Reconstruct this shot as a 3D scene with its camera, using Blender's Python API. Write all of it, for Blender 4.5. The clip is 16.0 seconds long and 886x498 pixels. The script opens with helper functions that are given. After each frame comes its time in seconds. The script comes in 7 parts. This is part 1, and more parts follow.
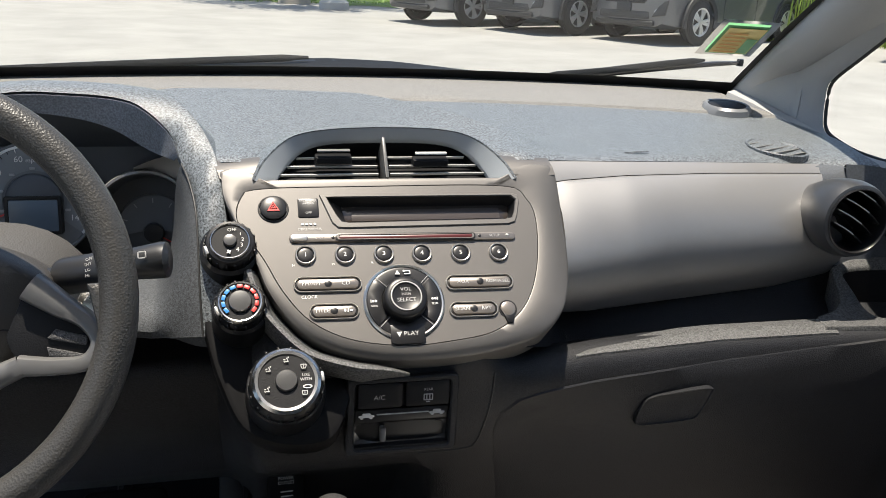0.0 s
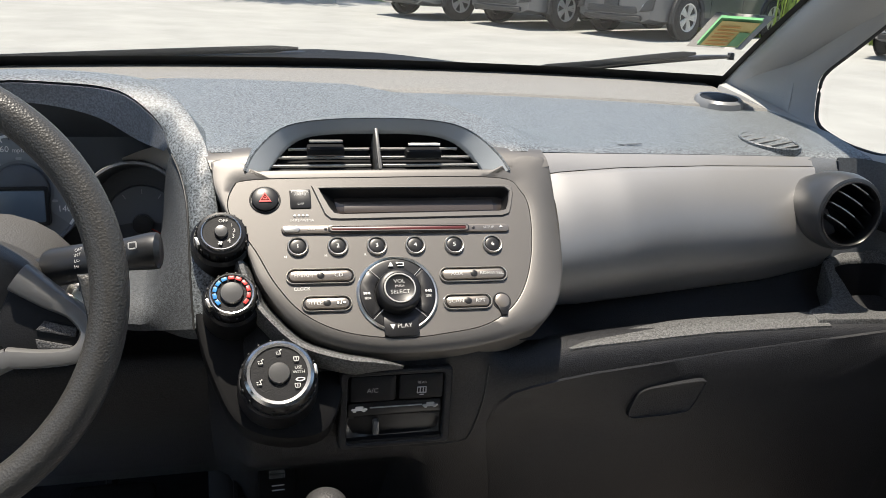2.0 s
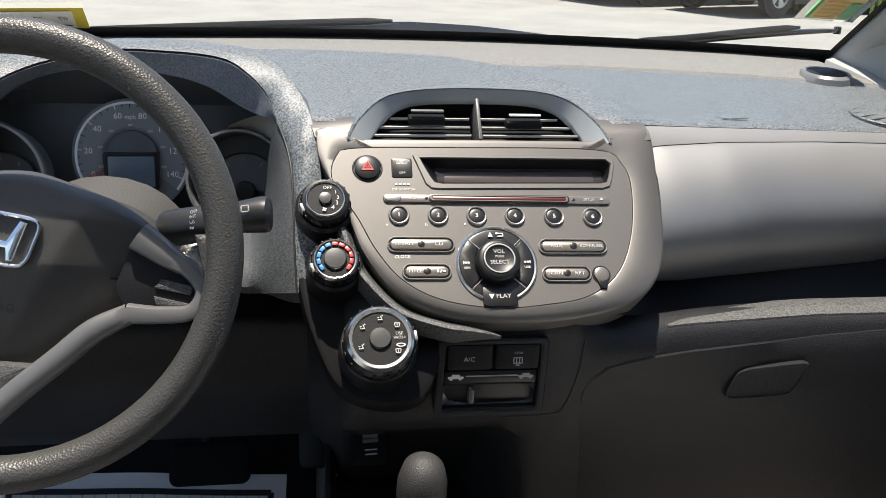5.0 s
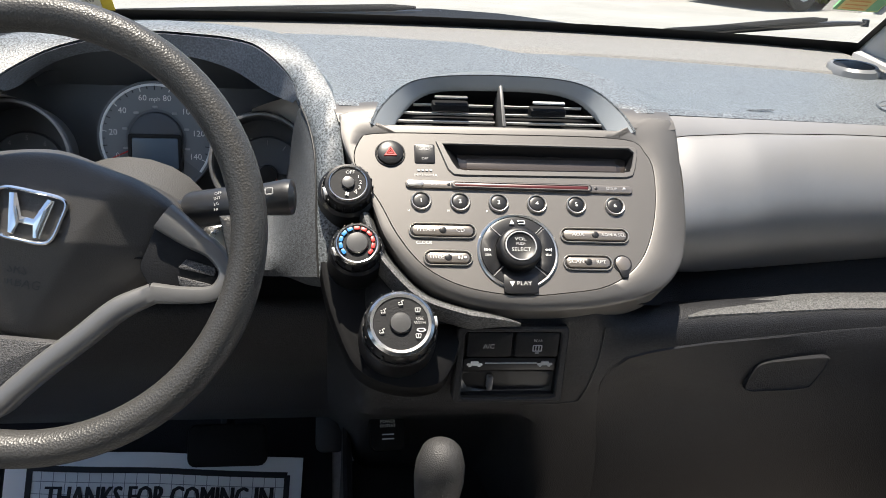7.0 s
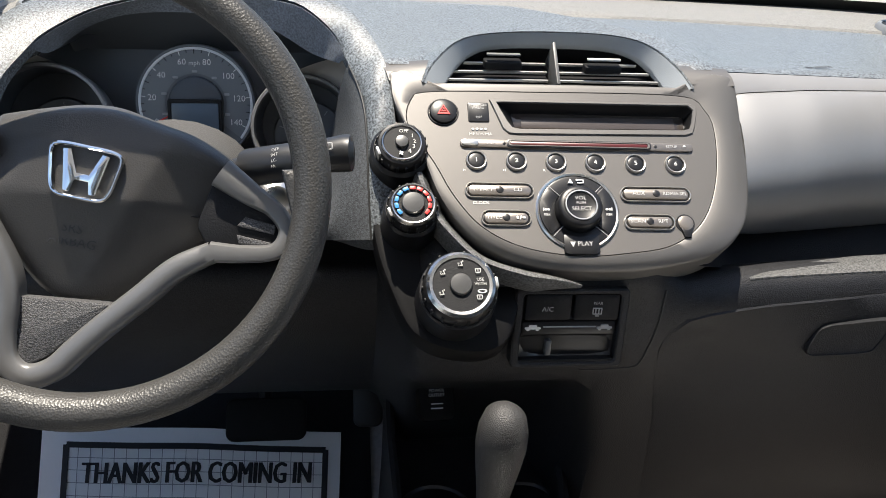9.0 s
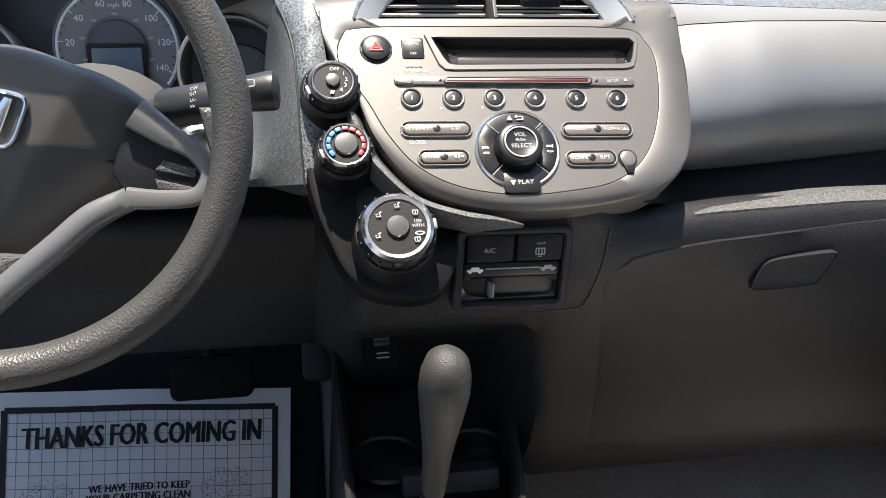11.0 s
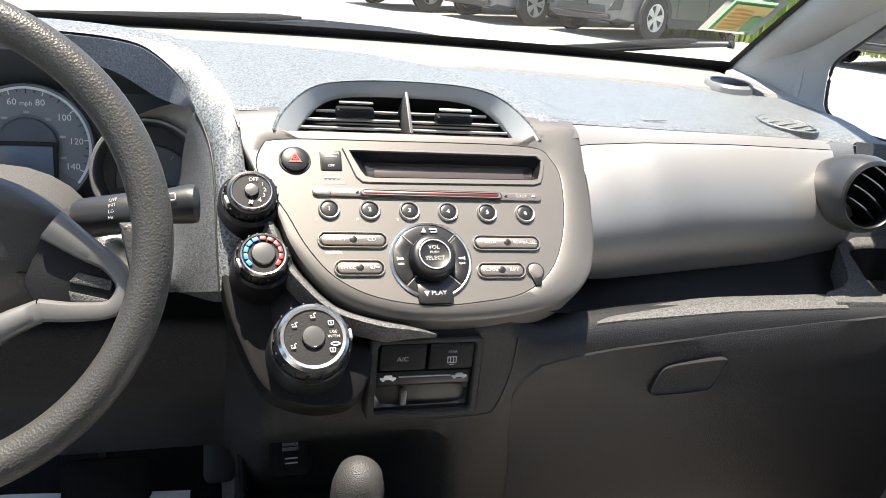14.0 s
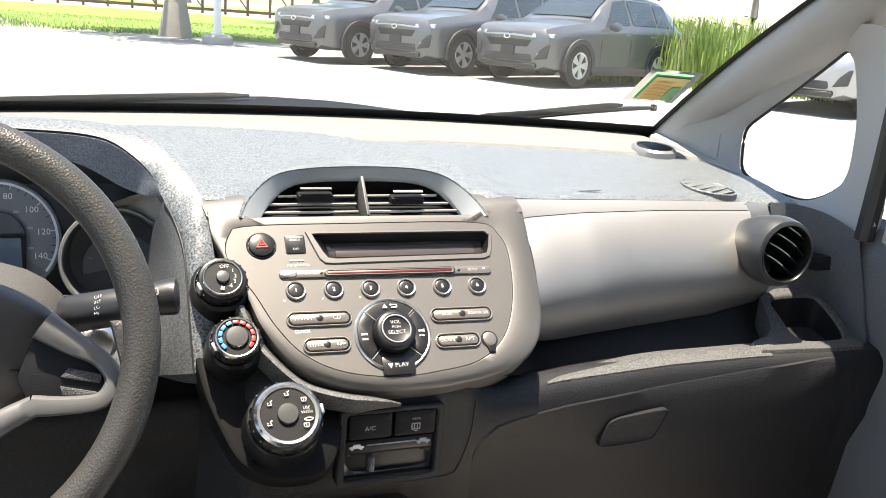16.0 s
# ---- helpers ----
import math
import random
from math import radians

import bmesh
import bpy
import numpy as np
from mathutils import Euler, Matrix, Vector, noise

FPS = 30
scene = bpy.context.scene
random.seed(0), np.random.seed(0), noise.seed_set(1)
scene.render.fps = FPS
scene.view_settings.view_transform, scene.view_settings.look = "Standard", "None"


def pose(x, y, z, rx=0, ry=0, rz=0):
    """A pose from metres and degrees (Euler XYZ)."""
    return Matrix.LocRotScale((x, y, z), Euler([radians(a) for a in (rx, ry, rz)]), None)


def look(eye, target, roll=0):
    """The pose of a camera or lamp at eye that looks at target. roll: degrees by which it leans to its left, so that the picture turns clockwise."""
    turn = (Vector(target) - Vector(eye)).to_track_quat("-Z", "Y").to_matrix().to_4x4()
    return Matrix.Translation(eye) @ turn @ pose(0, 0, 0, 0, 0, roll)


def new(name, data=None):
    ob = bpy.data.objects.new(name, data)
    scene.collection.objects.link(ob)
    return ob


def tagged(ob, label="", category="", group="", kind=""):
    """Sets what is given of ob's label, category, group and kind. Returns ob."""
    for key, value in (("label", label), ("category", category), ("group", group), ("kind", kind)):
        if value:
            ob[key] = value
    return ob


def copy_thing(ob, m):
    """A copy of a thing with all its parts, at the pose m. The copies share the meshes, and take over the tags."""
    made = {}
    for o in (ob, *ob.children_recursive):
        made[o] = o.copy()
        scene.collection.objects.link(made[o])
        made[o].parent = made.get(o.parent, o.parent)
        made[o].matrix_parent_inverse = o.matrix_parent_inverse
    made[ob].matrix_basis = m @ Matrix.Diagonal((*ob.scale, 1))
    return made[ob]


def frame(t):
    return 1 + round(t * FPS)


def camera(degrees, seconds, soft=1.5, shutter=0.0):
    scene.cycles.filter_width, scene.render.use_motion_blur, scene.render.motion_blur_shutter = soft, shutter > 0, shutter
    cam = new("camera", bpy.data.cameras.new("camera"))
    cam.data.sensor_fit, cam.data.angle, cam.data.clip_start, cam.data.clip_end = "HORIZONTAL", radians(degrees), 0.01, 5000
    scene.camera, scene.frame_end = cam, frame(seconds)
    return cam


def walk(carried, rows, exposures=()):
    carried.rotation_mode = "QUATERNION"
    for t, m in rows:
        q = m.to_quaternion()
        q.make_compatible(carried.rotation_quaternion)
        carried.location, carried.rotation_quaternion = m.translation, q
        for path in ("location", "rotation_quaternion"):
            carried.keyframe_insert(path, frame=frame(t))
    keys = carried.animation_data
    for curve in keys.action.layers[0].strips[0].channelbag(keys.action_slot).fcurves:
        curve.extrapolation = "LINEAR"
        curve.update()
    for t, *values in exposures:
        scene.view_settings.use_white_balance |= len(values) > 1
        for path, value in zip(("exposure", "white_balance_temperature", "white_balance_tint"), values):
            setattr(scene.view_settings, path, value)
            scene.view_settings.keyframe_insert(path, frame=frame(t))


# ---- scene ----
cam = camera(55.8, 16.0, 0.88)
PATH = [
    (0, (-0.135, 0.176, 1.175), (0.305, 2.024, 0.55), 2.4),
    (0.5, (-0.138, 0.176, 1.176), (0.308, 2.024, 0.555), 2.6),
    (1, (-0.137, 0.179, 1.172), (0.323, 2.025, 0.555), 2.7),
    (1.5, (-0.136, 0.181, 1.169), (0.343, 2.02, 0.545), 3.0),
    (2, (-0.14, 0.183, 1.17), (0.33, 2.02, 0.534), 2.8),
    (2.5, (-0.149, 0.183, 1.17), (0.274, 2.024, 0.515), 1.9),
    (3, (-0.158, 0.186, 1.161), (0.251, 2.027, 0.496), 3.7),
    (3.5, (-0.162, 0.183, 1.159), (0.23, 2.028, 0.494), 4.6),
    (4, (-0.158, 0.187, 1.163), (0.185, 2.034, 0.476), 3.1),
    (4.2, (-0.159, 0.184, 1.164), (0.168, 2.033, 0.475), 2.7),
    (6.5, (-0.168, 0.184, 1.157), (0.093, 2.037, 0.451), 3.0),
    (7, (-0.169, 0.183, 1.159), (0.087, 2.032, 0.442), 3.1),
    (7.5, (-0.187, 0.194, 1.134), (0.011, 2.044, 0.402), 1.0),
    (8, (-0.219, 0.198, 1.127), (-0.018, 2.049, 0.396), 1.6),
    (10.5, (-0.194, 0.21, 1.12), (0.114, 2.011, 0.308), 2.1),
    (11, (-0.19, 0.216, 1.105), (0.142, 2.001, 0.267), 1.9),
    (11.5, (-0.184, 0.228, 1.081), (0.171, 1.981, 0.186), 2.8),
    (12, (-0.186, 0.229, 1.074), (0.183, 1.942, 0.111), 2.8),
    (12.5, (-0.183, 0.213, 1.106), (0.204, 1.949, 0.191), 3.0),
    (13, (-0.184, 0.2, 1.128), (0.24, 1.994, 0.352), 2.9),
    (13.5, (-0.189, 0.197, 1.139), (0.305, 2.015, 0.466), 4.4),
    (14, (-0.204, 0.211, 1.135), (0.36, 2.018, 0.491), 5.3),
    (14.5, (-0.212, 0.224, 1.139), (0.434, 2.009, 0.508), 5.6),
    (15, (-0.213, 0.216, 1.144), (0.567, 1.959, 0.548), 5.5),
    (15.2, (-0.192, 0.205, 1.15), (0.585, 1.95, 0.56), 5.3),
    (15.5, (-0.193, 0.199, 1.159), (0.577, 1.947, 0.567), 4.4),
    (16, (-0.242, 0.169, 1.179), (0.466, 1.964, 0.652), 4.2),
]
EXPOSURES = [(0, 1.0, 6850, 10), (4, 1.0, 6780, 10), (6.5, 1.08, 6750, 10), (7, 1.25, 6750, 10), (8, 1.12, 6700, 10), (10.5, 1.6, 6750, 10), (11.0, 1.65, 6700, 10), (12.5, 1.68, 6650, 10), (13.5, 1.85, 6850, 10), (14.5, 1.9, 7050, 10), (16, 1.85, 7200, 10)]
walk(cam, [(t, look(eye, target, roll)) for t, eye, target, roll in PATH], EXPOSURES)

# ---------------------------------------------------------------- light
SUN_EL, SUN_AZ = 85.5, -65.0            # degrees; azimuth from straight ahead towards the right
world = bpy.data.worlds.new("sky")
scene.world = world
world.use_nodes = True
wn = world.node_tree
sky = wn.nodes.new("ShaderNodeTexSky")
sky.sky_type = "NISHITA"
sky.sun_disc = False
sky.sun_elevation = radians(SUN_EL)
sky.sun_rotation = radians(SUN_AZ)
wn.links.new(sky.outputs[0], wn.nodes["Background"].inputs[0])
wn.nodes["Background"].inputs[1].default_value = 0.107
sun = new("sun", bpy.data.lights.new("sun", "SUN"))
sun.data.energy, sun.data.angle, sun.data.color = 4.7, radians(0.55), (1.0, 0.935, 0.835)
sd = Vector((math.sin(radians(SUN_AZ)) * math.cos(radians(SUN_EL)), math.cos(radians(SUN_AZ)) * math.cos(radians(SUN_EL)), math.sin(radians(SUN_EL))))
sun.matrix_world = look(sd * 40, (0, 0, 0))


# ---------------------------------------------------------------- materials
def mat(name, color, rough=0.5, metal=0.0, bump=0.0, bscale=900.0, vary=0.0, vscale=6.0, spec=0.5, coat=0.0, rvary=0.0, voronoi=False, sheen=0.0, speck=0.0, sscale=520.0):
    m = bpy.data.materials.new(name)
    m.use_nodes = True
    nt = m.node_tree
    b = nt.nodes["Principled BSDF"]
    b.inputs["Base Color"].default_value = (*color, 1)
    b.inputs["Roughness"].default_value = rough
    b.inputs["Metallic"].default_value = metal
    b.inputs["Specular IOR Level"].default_value = spec
    b.inputs["Coat Weight"].default_value = coat
    b.inputs["Coat Roughness"].default_value = 0.08
    b.inputs["Sheen Weight"].default_value = sheen
    co = nt.nodes.new("ShaderNodeTexCoord")
    if bump:
        if voronoi:
            n = nt.nodes.new("ShaderNodeTexVoronoi")
            out = n.outputs["Distance"]
        else:
            n = nt.nodes.new("ShaderNodeTexNoise")
            n.inputs["Detail"].default_value = 3
            out = n.outputs["Fac"]
        n.inputs["Scale"].default_value = bscale
        nt.links.new(co.outputs["Object"], n.inputs["Vector"])
        bp = nt.nodes.new("ShaderNodeBump")
        bp.inputs["Strength"].default_value = bump
        bp.inputs["Distance"].default_value = 0.0011
        nt.links.new(out, bp.inputs["Height"])
        nt.links.new(bp.outputs[0], b.inputs["Normal"])
    col = None
    if speck:                                   # pale worn tips of the grain
        n3 = nt.nodes.new("ShaderNodeTexNoise")
        n3.inputs["Scale"].default_value = sscale
        n3.inputs["Detail"].default_value = 1
        nt.links.new(co.outputs["Object"], n3.inputs["Vector"])
        r3 = nt.nodes.new("ShaderNodeMapRange")
        r3.inputs["From Min"].default_value, r3.inputs["From Max"].default_value = 0.32, 0.68
        r3.inputs["To Min"].default_value, r3.inputs["To Max"].default_value = 1 - speck, 1 + speck
        nt.links.new(n3.outputs["Fac"], r3.inputs["Value"])
        h3 = nt.nodes.new("ShaderNodeHueSaturation")
        h3.inputs["Color"].default_value = (*color, 1)
        nt.links.new(r3.outputs[0], h3.inputs["Value"])
        nt.links.new(h3.outputs[0], b.inputs["Base Color"])
        col = h3.outputs[0]
    if vary or rvary:
        n2 = nt.nodes.new("ShaderNodeTexNoise")
        n2.inputs["Scale"].default_value = vscale
        n2.inputs["Detail"].default_value = 6
        n2.inputs["Roughness"].default_value = 0.65
        nt.links.new(co.outputs["Object"], n2.inputs["Vector"])
        if vary:
            r = nt.nodes.new("ShaderNodeMapRange")
            r.inputs["To Min"].default_value, r.inputs["To Max"].default_value = 1 - vary, 1 + vary
            nt.links.new(n2.outputs["Fac"], r.inputs["Value"])
            h = nt.nodes.new("ShaderNodeHueSaturation")
            h.inputs["Color"].default_value = (*color, 1)
            nt.links.new(r.outputs[0], h.inputs["Value"])
            if col:
                nt.links.new(col, h.inputs["Color"])
            nt.links.new(h.outputs[0], b.inputs["Base Color"])
        if rvary:
            r2 = nt.nodes.new("ShaderNodeMapRange")
            r2.inputs["To Min"].default_value, r2.inputs["To Max"].default_value = rough - rvary, rough + rvary
            nt.links.new(n2.outputs["Fac"], r2.inputs["Value"])
            nt.links.new(r2.outputs[0], b.inputs["Roughness"])
    return m


def glass(name, tint=(0.94, 0.97, 0.96), rough=0.0):
    """A thin pane: mostly clear, with a mirror's share by Fresnel."""
    m = bpy.data.materials.new(name)
    m.use_nodes = True
    nt = m.node_tree
    nt.nodes.remove(nt.nodes["Principled BSDF"])
    tr, gl, mx, fr = (nt.nodes.new(k) for k in ("ShaderNodeBsdfTransparent", "ShaderNodeBsdfGlossy", "ShaderNodeMixShader", "ShaderNodeFresnel"))
    tr.inputs[0].default_value = (*tint, 1)
    gl.inputs["Roughness"].default_value = rough
    fr.inputs[0].default_value = 1.35
    nt.links.new(fr.outputs[0], mx.inputs[0])
    nt.links.new(tr.outputs[0], mx.inputs[1])
    nt.links.new(gl.outputs[0], mx.inputs[2])
    nt.links.new(mx.outputs[0], nt.nodes["Material Output"].inputs[0])
    return m


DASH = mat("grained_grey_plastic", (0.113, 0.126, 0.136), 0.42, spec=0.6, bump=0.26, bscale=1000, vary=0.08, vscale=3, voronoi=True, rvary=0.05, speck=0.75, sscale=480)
DASHL = mat("pale_grained_plastic", (0.17, 0.168, 0.16), 0.6, spec=0.3, bump=0.4, bscale=600, vary=0.06, vscale=3, voronoi=True, speck=0.25, sscale=500)
# charcoal plastic paled for the sunlight on the ledge, lip and cup surround
LEDGE = mat("sunlit_grained_plastic", (0.075, 0.076, 0.076), 0.5, spec=0.45, bump=0.4, bscale=800, vary=0.12, vscale=6, voronoi=True, speck=0.6, sscale=520)
ENDM = mat("slate_grained_plastic", (0.085, 0.093, 0.104), 0.5, spec=0.4, bump=0.2, bscale=900, vary=0.08, vscale=4, voronoi=True, speck=0.15, sscale=520)
# darker copy of the dash plastic; the knee panel's shade is in the colour
KNEE = mat("shaded_grained_plastic", (0.058, 0.063, 0.069), 0.62, spec=0.2, bump=0.25, bscale=900, vary=0.08, vscale=4, voronoi=True, speck=0.3, sscale=520)
HOODF = mat("pale_slate_plastic", (0.30, 0.325, 0.345), 0.45, bump=0.12, bscale=900, vary=0.06, vscale=8, voronoi=True)
BLACKP = mat("black_plastic", (0.0085, 0.0088, 0.0100), 0.55, spec=0.2, bump=0.25, bscale=700, vary=0.12, vscale=5)
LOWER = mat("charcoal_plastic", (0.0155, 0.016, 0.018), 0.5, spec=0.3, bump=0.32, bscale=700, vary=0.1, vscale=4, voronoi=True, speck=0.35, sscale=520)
SMOOTHB = mat("smooth_black_plastic", (0.010, 0.010, 0.011), 0.34, spec=0.36, vary=0.15, vscale=20, rvary=0.08)
SURR = mat("grey_silver_paint", (0.121, 0.115, 0.109), 0.44, 0.45, vary=0.03, vscale=8, rvary=0.04, bump=0.03, bscale=1800)
SILVER = mat("silver_paint", (0.262, 0.259, 0.257), 0.48, 0.6, vary=0.03, vscale=8, rvary=0.04, bump=0.03, bscale=1800)
TAUPE = mat("taupe_metallic_paint", (0.116, 0.109, 0.102), 0.40, 0.4, vary=0.03, vscale=8, rvary=0.04, bump=0.04, bscale=1800)
TAUPED = mat("shiny_taupe_button", (0.22, 0.197, 0.175), 0.27, 0.6, vary=0.04, vscale=30)
CHROME = mat("chrome", (0.82, 0.82, 0.82), 0.12, 1.0, rvary=0.05, vscale=60)
SATIN = mat("satin_metal", (0.62, 0.60, 0.56), 0.3, 1.0, rvary=0.08, vscale=60)
# brow plastic made lighter, so that it looks lit though it lies in shade
SATGREY = mat("lightened_brow_plastic", (0.16, 0.175, 0.20), 0.45, spec=0.5, vary=0.1, vscale=8, bump=0.15, bscale=900, voronoi=True, speck=0.3, sscale=500)
LEATHER = mat("grained_wheel_rubber", (0.046, 0.045, 0.043), 0.40, spec=0.4, bump=0.34, bscale=560, vary=0.1, vscale=8, voronoi=True)
PADM = mat("airbag_pad", (0.050, 0.048, 0.046), 0.42, spec=0.4, bump=0.16, bscale=800, vary=0.1, vscale=6, voronoi=True)
SPOKE = mat("grey_spoke_paint", (0.145, 0.145, 0.145), 0.36, 0.3, vary=0.04, vscale=10)
WHITEP = mat("white_print", (0.75, 0.74, 0.72), 0.5)
PRINT = mat("worn_white_print", (0.46, 0.455, 0.44), 0.5, vary=0.2, vscale=300)
GREYP = mat("grey_print", (0.34, 0.34, 0.34), 0.5)
REDP = mat("red_print", (0.55, 0.03, 0.025), 0.4)
BLUEP = mat("blue_print", (0.03, 0.22, 0.55), 0.4)
INK = mat("black_ink", (0.02, 0.021, 0.024), 0.75, vary=0.3, vscale=40)
GRIDINK = mat("pale_grid_ink", (0.24, 0.26, 0.28), 0.8, vary=0.2, vscale=40)
LCD = mat("dark_display_glass", (0.035, 0.028, 0.024), 0.12, vary=0.1, vscale=20, coat=0.4)
LCDB = mat("blue_grey_lcd", (0.075, 0.105, 0.14), 0.3, vary=0.08, vscale=20)
GAUGE = mat("gauge_face", (0.125, 0.135, 0.146), 0.5, vary=0.08, vscale=20)
# black plastic lifted to blue-grey for the reflection over the instruments
CLUSTER = mat("hazed_cluster_plastic", (0.060, 0.066, 0.074), 0.45, vary=0.1, vscale=12, bump=0.1, bscale=900)
GAUGEP = mat("gauge_band", (0.165, 0.178, 0.190), 0.5, vary=0.05, vscale=20)
TRIMGREY = mat("pillar_trim_grey", (0.33, 0.33, 0.325), 0.62, bump=0.22, bscale=700, vary=0.05, vscale=3, voronoi=True)
DOORP = mat("door_panel_plastic", (0.10, 0.107, 0.118), 0.55, spec=0.3, bump=0.35, bscale=500, vary=0.08, vscale=4, voronoi=True)
RUBBER = mat("rubber_seal", (0.018, 0.018, 0.018), 0.55, vary=0.2, vscale=20)
# carpet brightened and warmed for the glow over the passenger's footwell
CARPET = mat("glow_grey_carpet", (0.355, 0.331, 0.317), 0.95, bump=1.0, bscale=700, vary=0.35, vscale=120, sheen=0.2)
PAPER = mat("white_mat_paper", (0.80, 0.81, 0.81), 0.8, bump=0.25, bscale=60, vary=0.07, vscale=9)
HEADL = mat("pale_headliner", (0.42, 0.425, 0.43), 0.9, bump=0.3, bscale=900, vary=0.04, vscale=4)
GLASSM = glass("window_glass")
# tint of the unseen rear windows, set to dim the light from behind
PRIVACY = glass("dimming_glass", (0.34, 0.36, 0.36))


def fabric(name, color):
    m = mat(name, color, 0.85, vary=0.08, vscale=10, sheen=0.3)
    nt = m.node_tree
    b = nt.nodes["Principled BSDF"]
    co = nt.nodes.new("ShaderNodeTexCoord")
    w = nt.nodes.new("ShaderNodeTexWave")
    w.bands_direction = "Y"
    w.inputs["Scale"].default_value = 55
    w.inputs["Distortion"].default_value = 0.6
    w.inputs["Detail"].default_value = 2
    nt.links.new(co.outputs["Object"], w.inputs["Vector"])
    bp = nt.nodes.new("ShaderNodeBump")
    bp.inputs["Strength"].default_value = 0.8
    bp.inputs["Distance"].default_value = 0.002
    nt.links.new(w.outputs["Fac"], bp.inputs["Height"])
    nt.links.new(bp.outputs[0], b.inputs["Normal"])
    return m


SEATF = fabric("ribbed_seat_cloth", (0.18, 0.174, 0.162))
SEATS = mat("white_paper_sheet", (0.66, 0.66, 0.65), 0.8, bump=0.2, bscale=30, vary=0.03, vscale=6)


# ---------------------------------------------------------------- mesh tools
def thing(name, loc, label, category, group="", kind=""):
    e = new(name)
    e.location = loc
    e.empty_display_size = 0.05
    return tagged(e, label, category, group, kind)


def part(name, bm, material, parent=None, label="", smooth=True, kind="", category="", group=""):
    """Links a bmesh as ONE mesh object, under a thing or a part if given."""
    if bm.faces:
        bmesh.ops.recalc_face_normals(bm, faces=bm.faces)
    me = bpy.data.meshes.new(name)
    bm.to_mesh(me)
    bm.free()
    for m in material if isinstance(material, (list, tuple)) else [material]:
        me.materials.append(m)
    if smooth:
        me.polygons.foreach_set("use_smooth", [True] * len(me.polygons))
        me.set_sharp_from_angle(angle=radians(38))
    ob = new(name, me)
    if parent is not None:
        ob.parent = parent
        top = parent if parent.parent is None else parent.parent
        if parent.type == "EMPTY":
            ob.matrix_parent_inverse = Matrix.Translation(-Vector(parent.location))
    return tagged(ob, label, category, group, kind)


def add_grid(bm, rows, close_u=False, close_v=False, mi=0):
    vs = [[bm.verts.new(p) for p in r] for r in rows]
    n, m = len(vs), len(vs[0])
    for i in range(n if close_v else n - 1):
        for j in range(m if close_u else m - 1):
            q = [vs[i][j], vs[i][(j + 1) % m], vs[(i + 1) % n][(j + 1) % m], vs[(i + 1) % n][j]]
            q = [v for k, v in enumerate(q) if v not in q[:k]]
            if len(q) > 2:
                f = bm.faces.new(q)
                f.material_index = mi
    return vs


def grid(rows, close_u=False, close_v=False):
    bm = bmesh.new()
    add_grid(bm, rows, close_u, close_v)
    return bm


def spline(pts, n, closed=False):
    """n points evenly along a smooth curve through pts."""
    P = [Vector(p) for p in pts]
    k = len(P)
    out = []
    segs = k if closed else k - 1
    dense = []
    for i in range(segs):
        g = (lambda j: P[j % k]) if closed else (lambda j: P[min(max(j, 0), k - 1)])
        a, b, c, d = g(i - 1), g(i), g(i + 1), g(i + 2)
        for s in range(16):
            t = s / 16
            dense.append(0.5 * ((2 * b) + (c - a) * t + (2 * a - 5 * b + 4 * c - d) * t * t + (3 * b - a - 3 * c + d) * t ** 3))
    dense.append(P[0] if closed else P[-1])
    L = [0.0]
    for a, b in zip(dense, dense[1:]):
        L.append(L[-1] + (b - a).length)
    j = 0
    for i in range(n):
        s = L[-1] * i / (n if closed else n - 1)
        while j < len(L) - 2 and L[j + 1] < s:
            j += 1
        w = (s - L[j]) / max(L[j + 1] - L[j], 1e-9)
        out.append(dense[j].lerp(dense[j + 1], min(max(w, 0), 1)))
    return out


def rrect(w, h, r, n=6, cx=0, cy=0):
    pts = []
    for sx, sy, a0 in ((1, 1, 0), (-1, 1, 90), (-1, -1, 180), (1, -1, 270)):
        for k in range(n + 1):
            a = radians(a0 + 90 * k / n)
            pts.append((cx + sx * (w / 2 - r) + r * math.cos(a), cy + sy * (h / 2 - r) + r * math.sin(a)))
    return pts


def oval(rx, ry, n=40, cx=0, cy=0):
    return [(cx + rx * math.cos(2 * math.pi * k / n), cy + ry * math.sin(2 * math.pi * k / n)) for k in range(n)]


def inset(pts, d):
    n = len(pts)
    P = [Vector(p).to_2d() for p in pts]
    area = sum(P[i].x * P[(i + 1) % n].y - P[(i + 1) % n].x * P[i].y for i in range(n))
    sg = 1 if area > 0 else -1
    out = []
    for i in range(n):
        t = P[(i + 1) % n] - P[i - 1]
        t = t.normalized() if t.length > 1e-9 else Vector((1, 0))
        out.append(P[i] + sg * d * Vector((-t.y, t.x)))
    return [(p.x, p.y) for p in out]


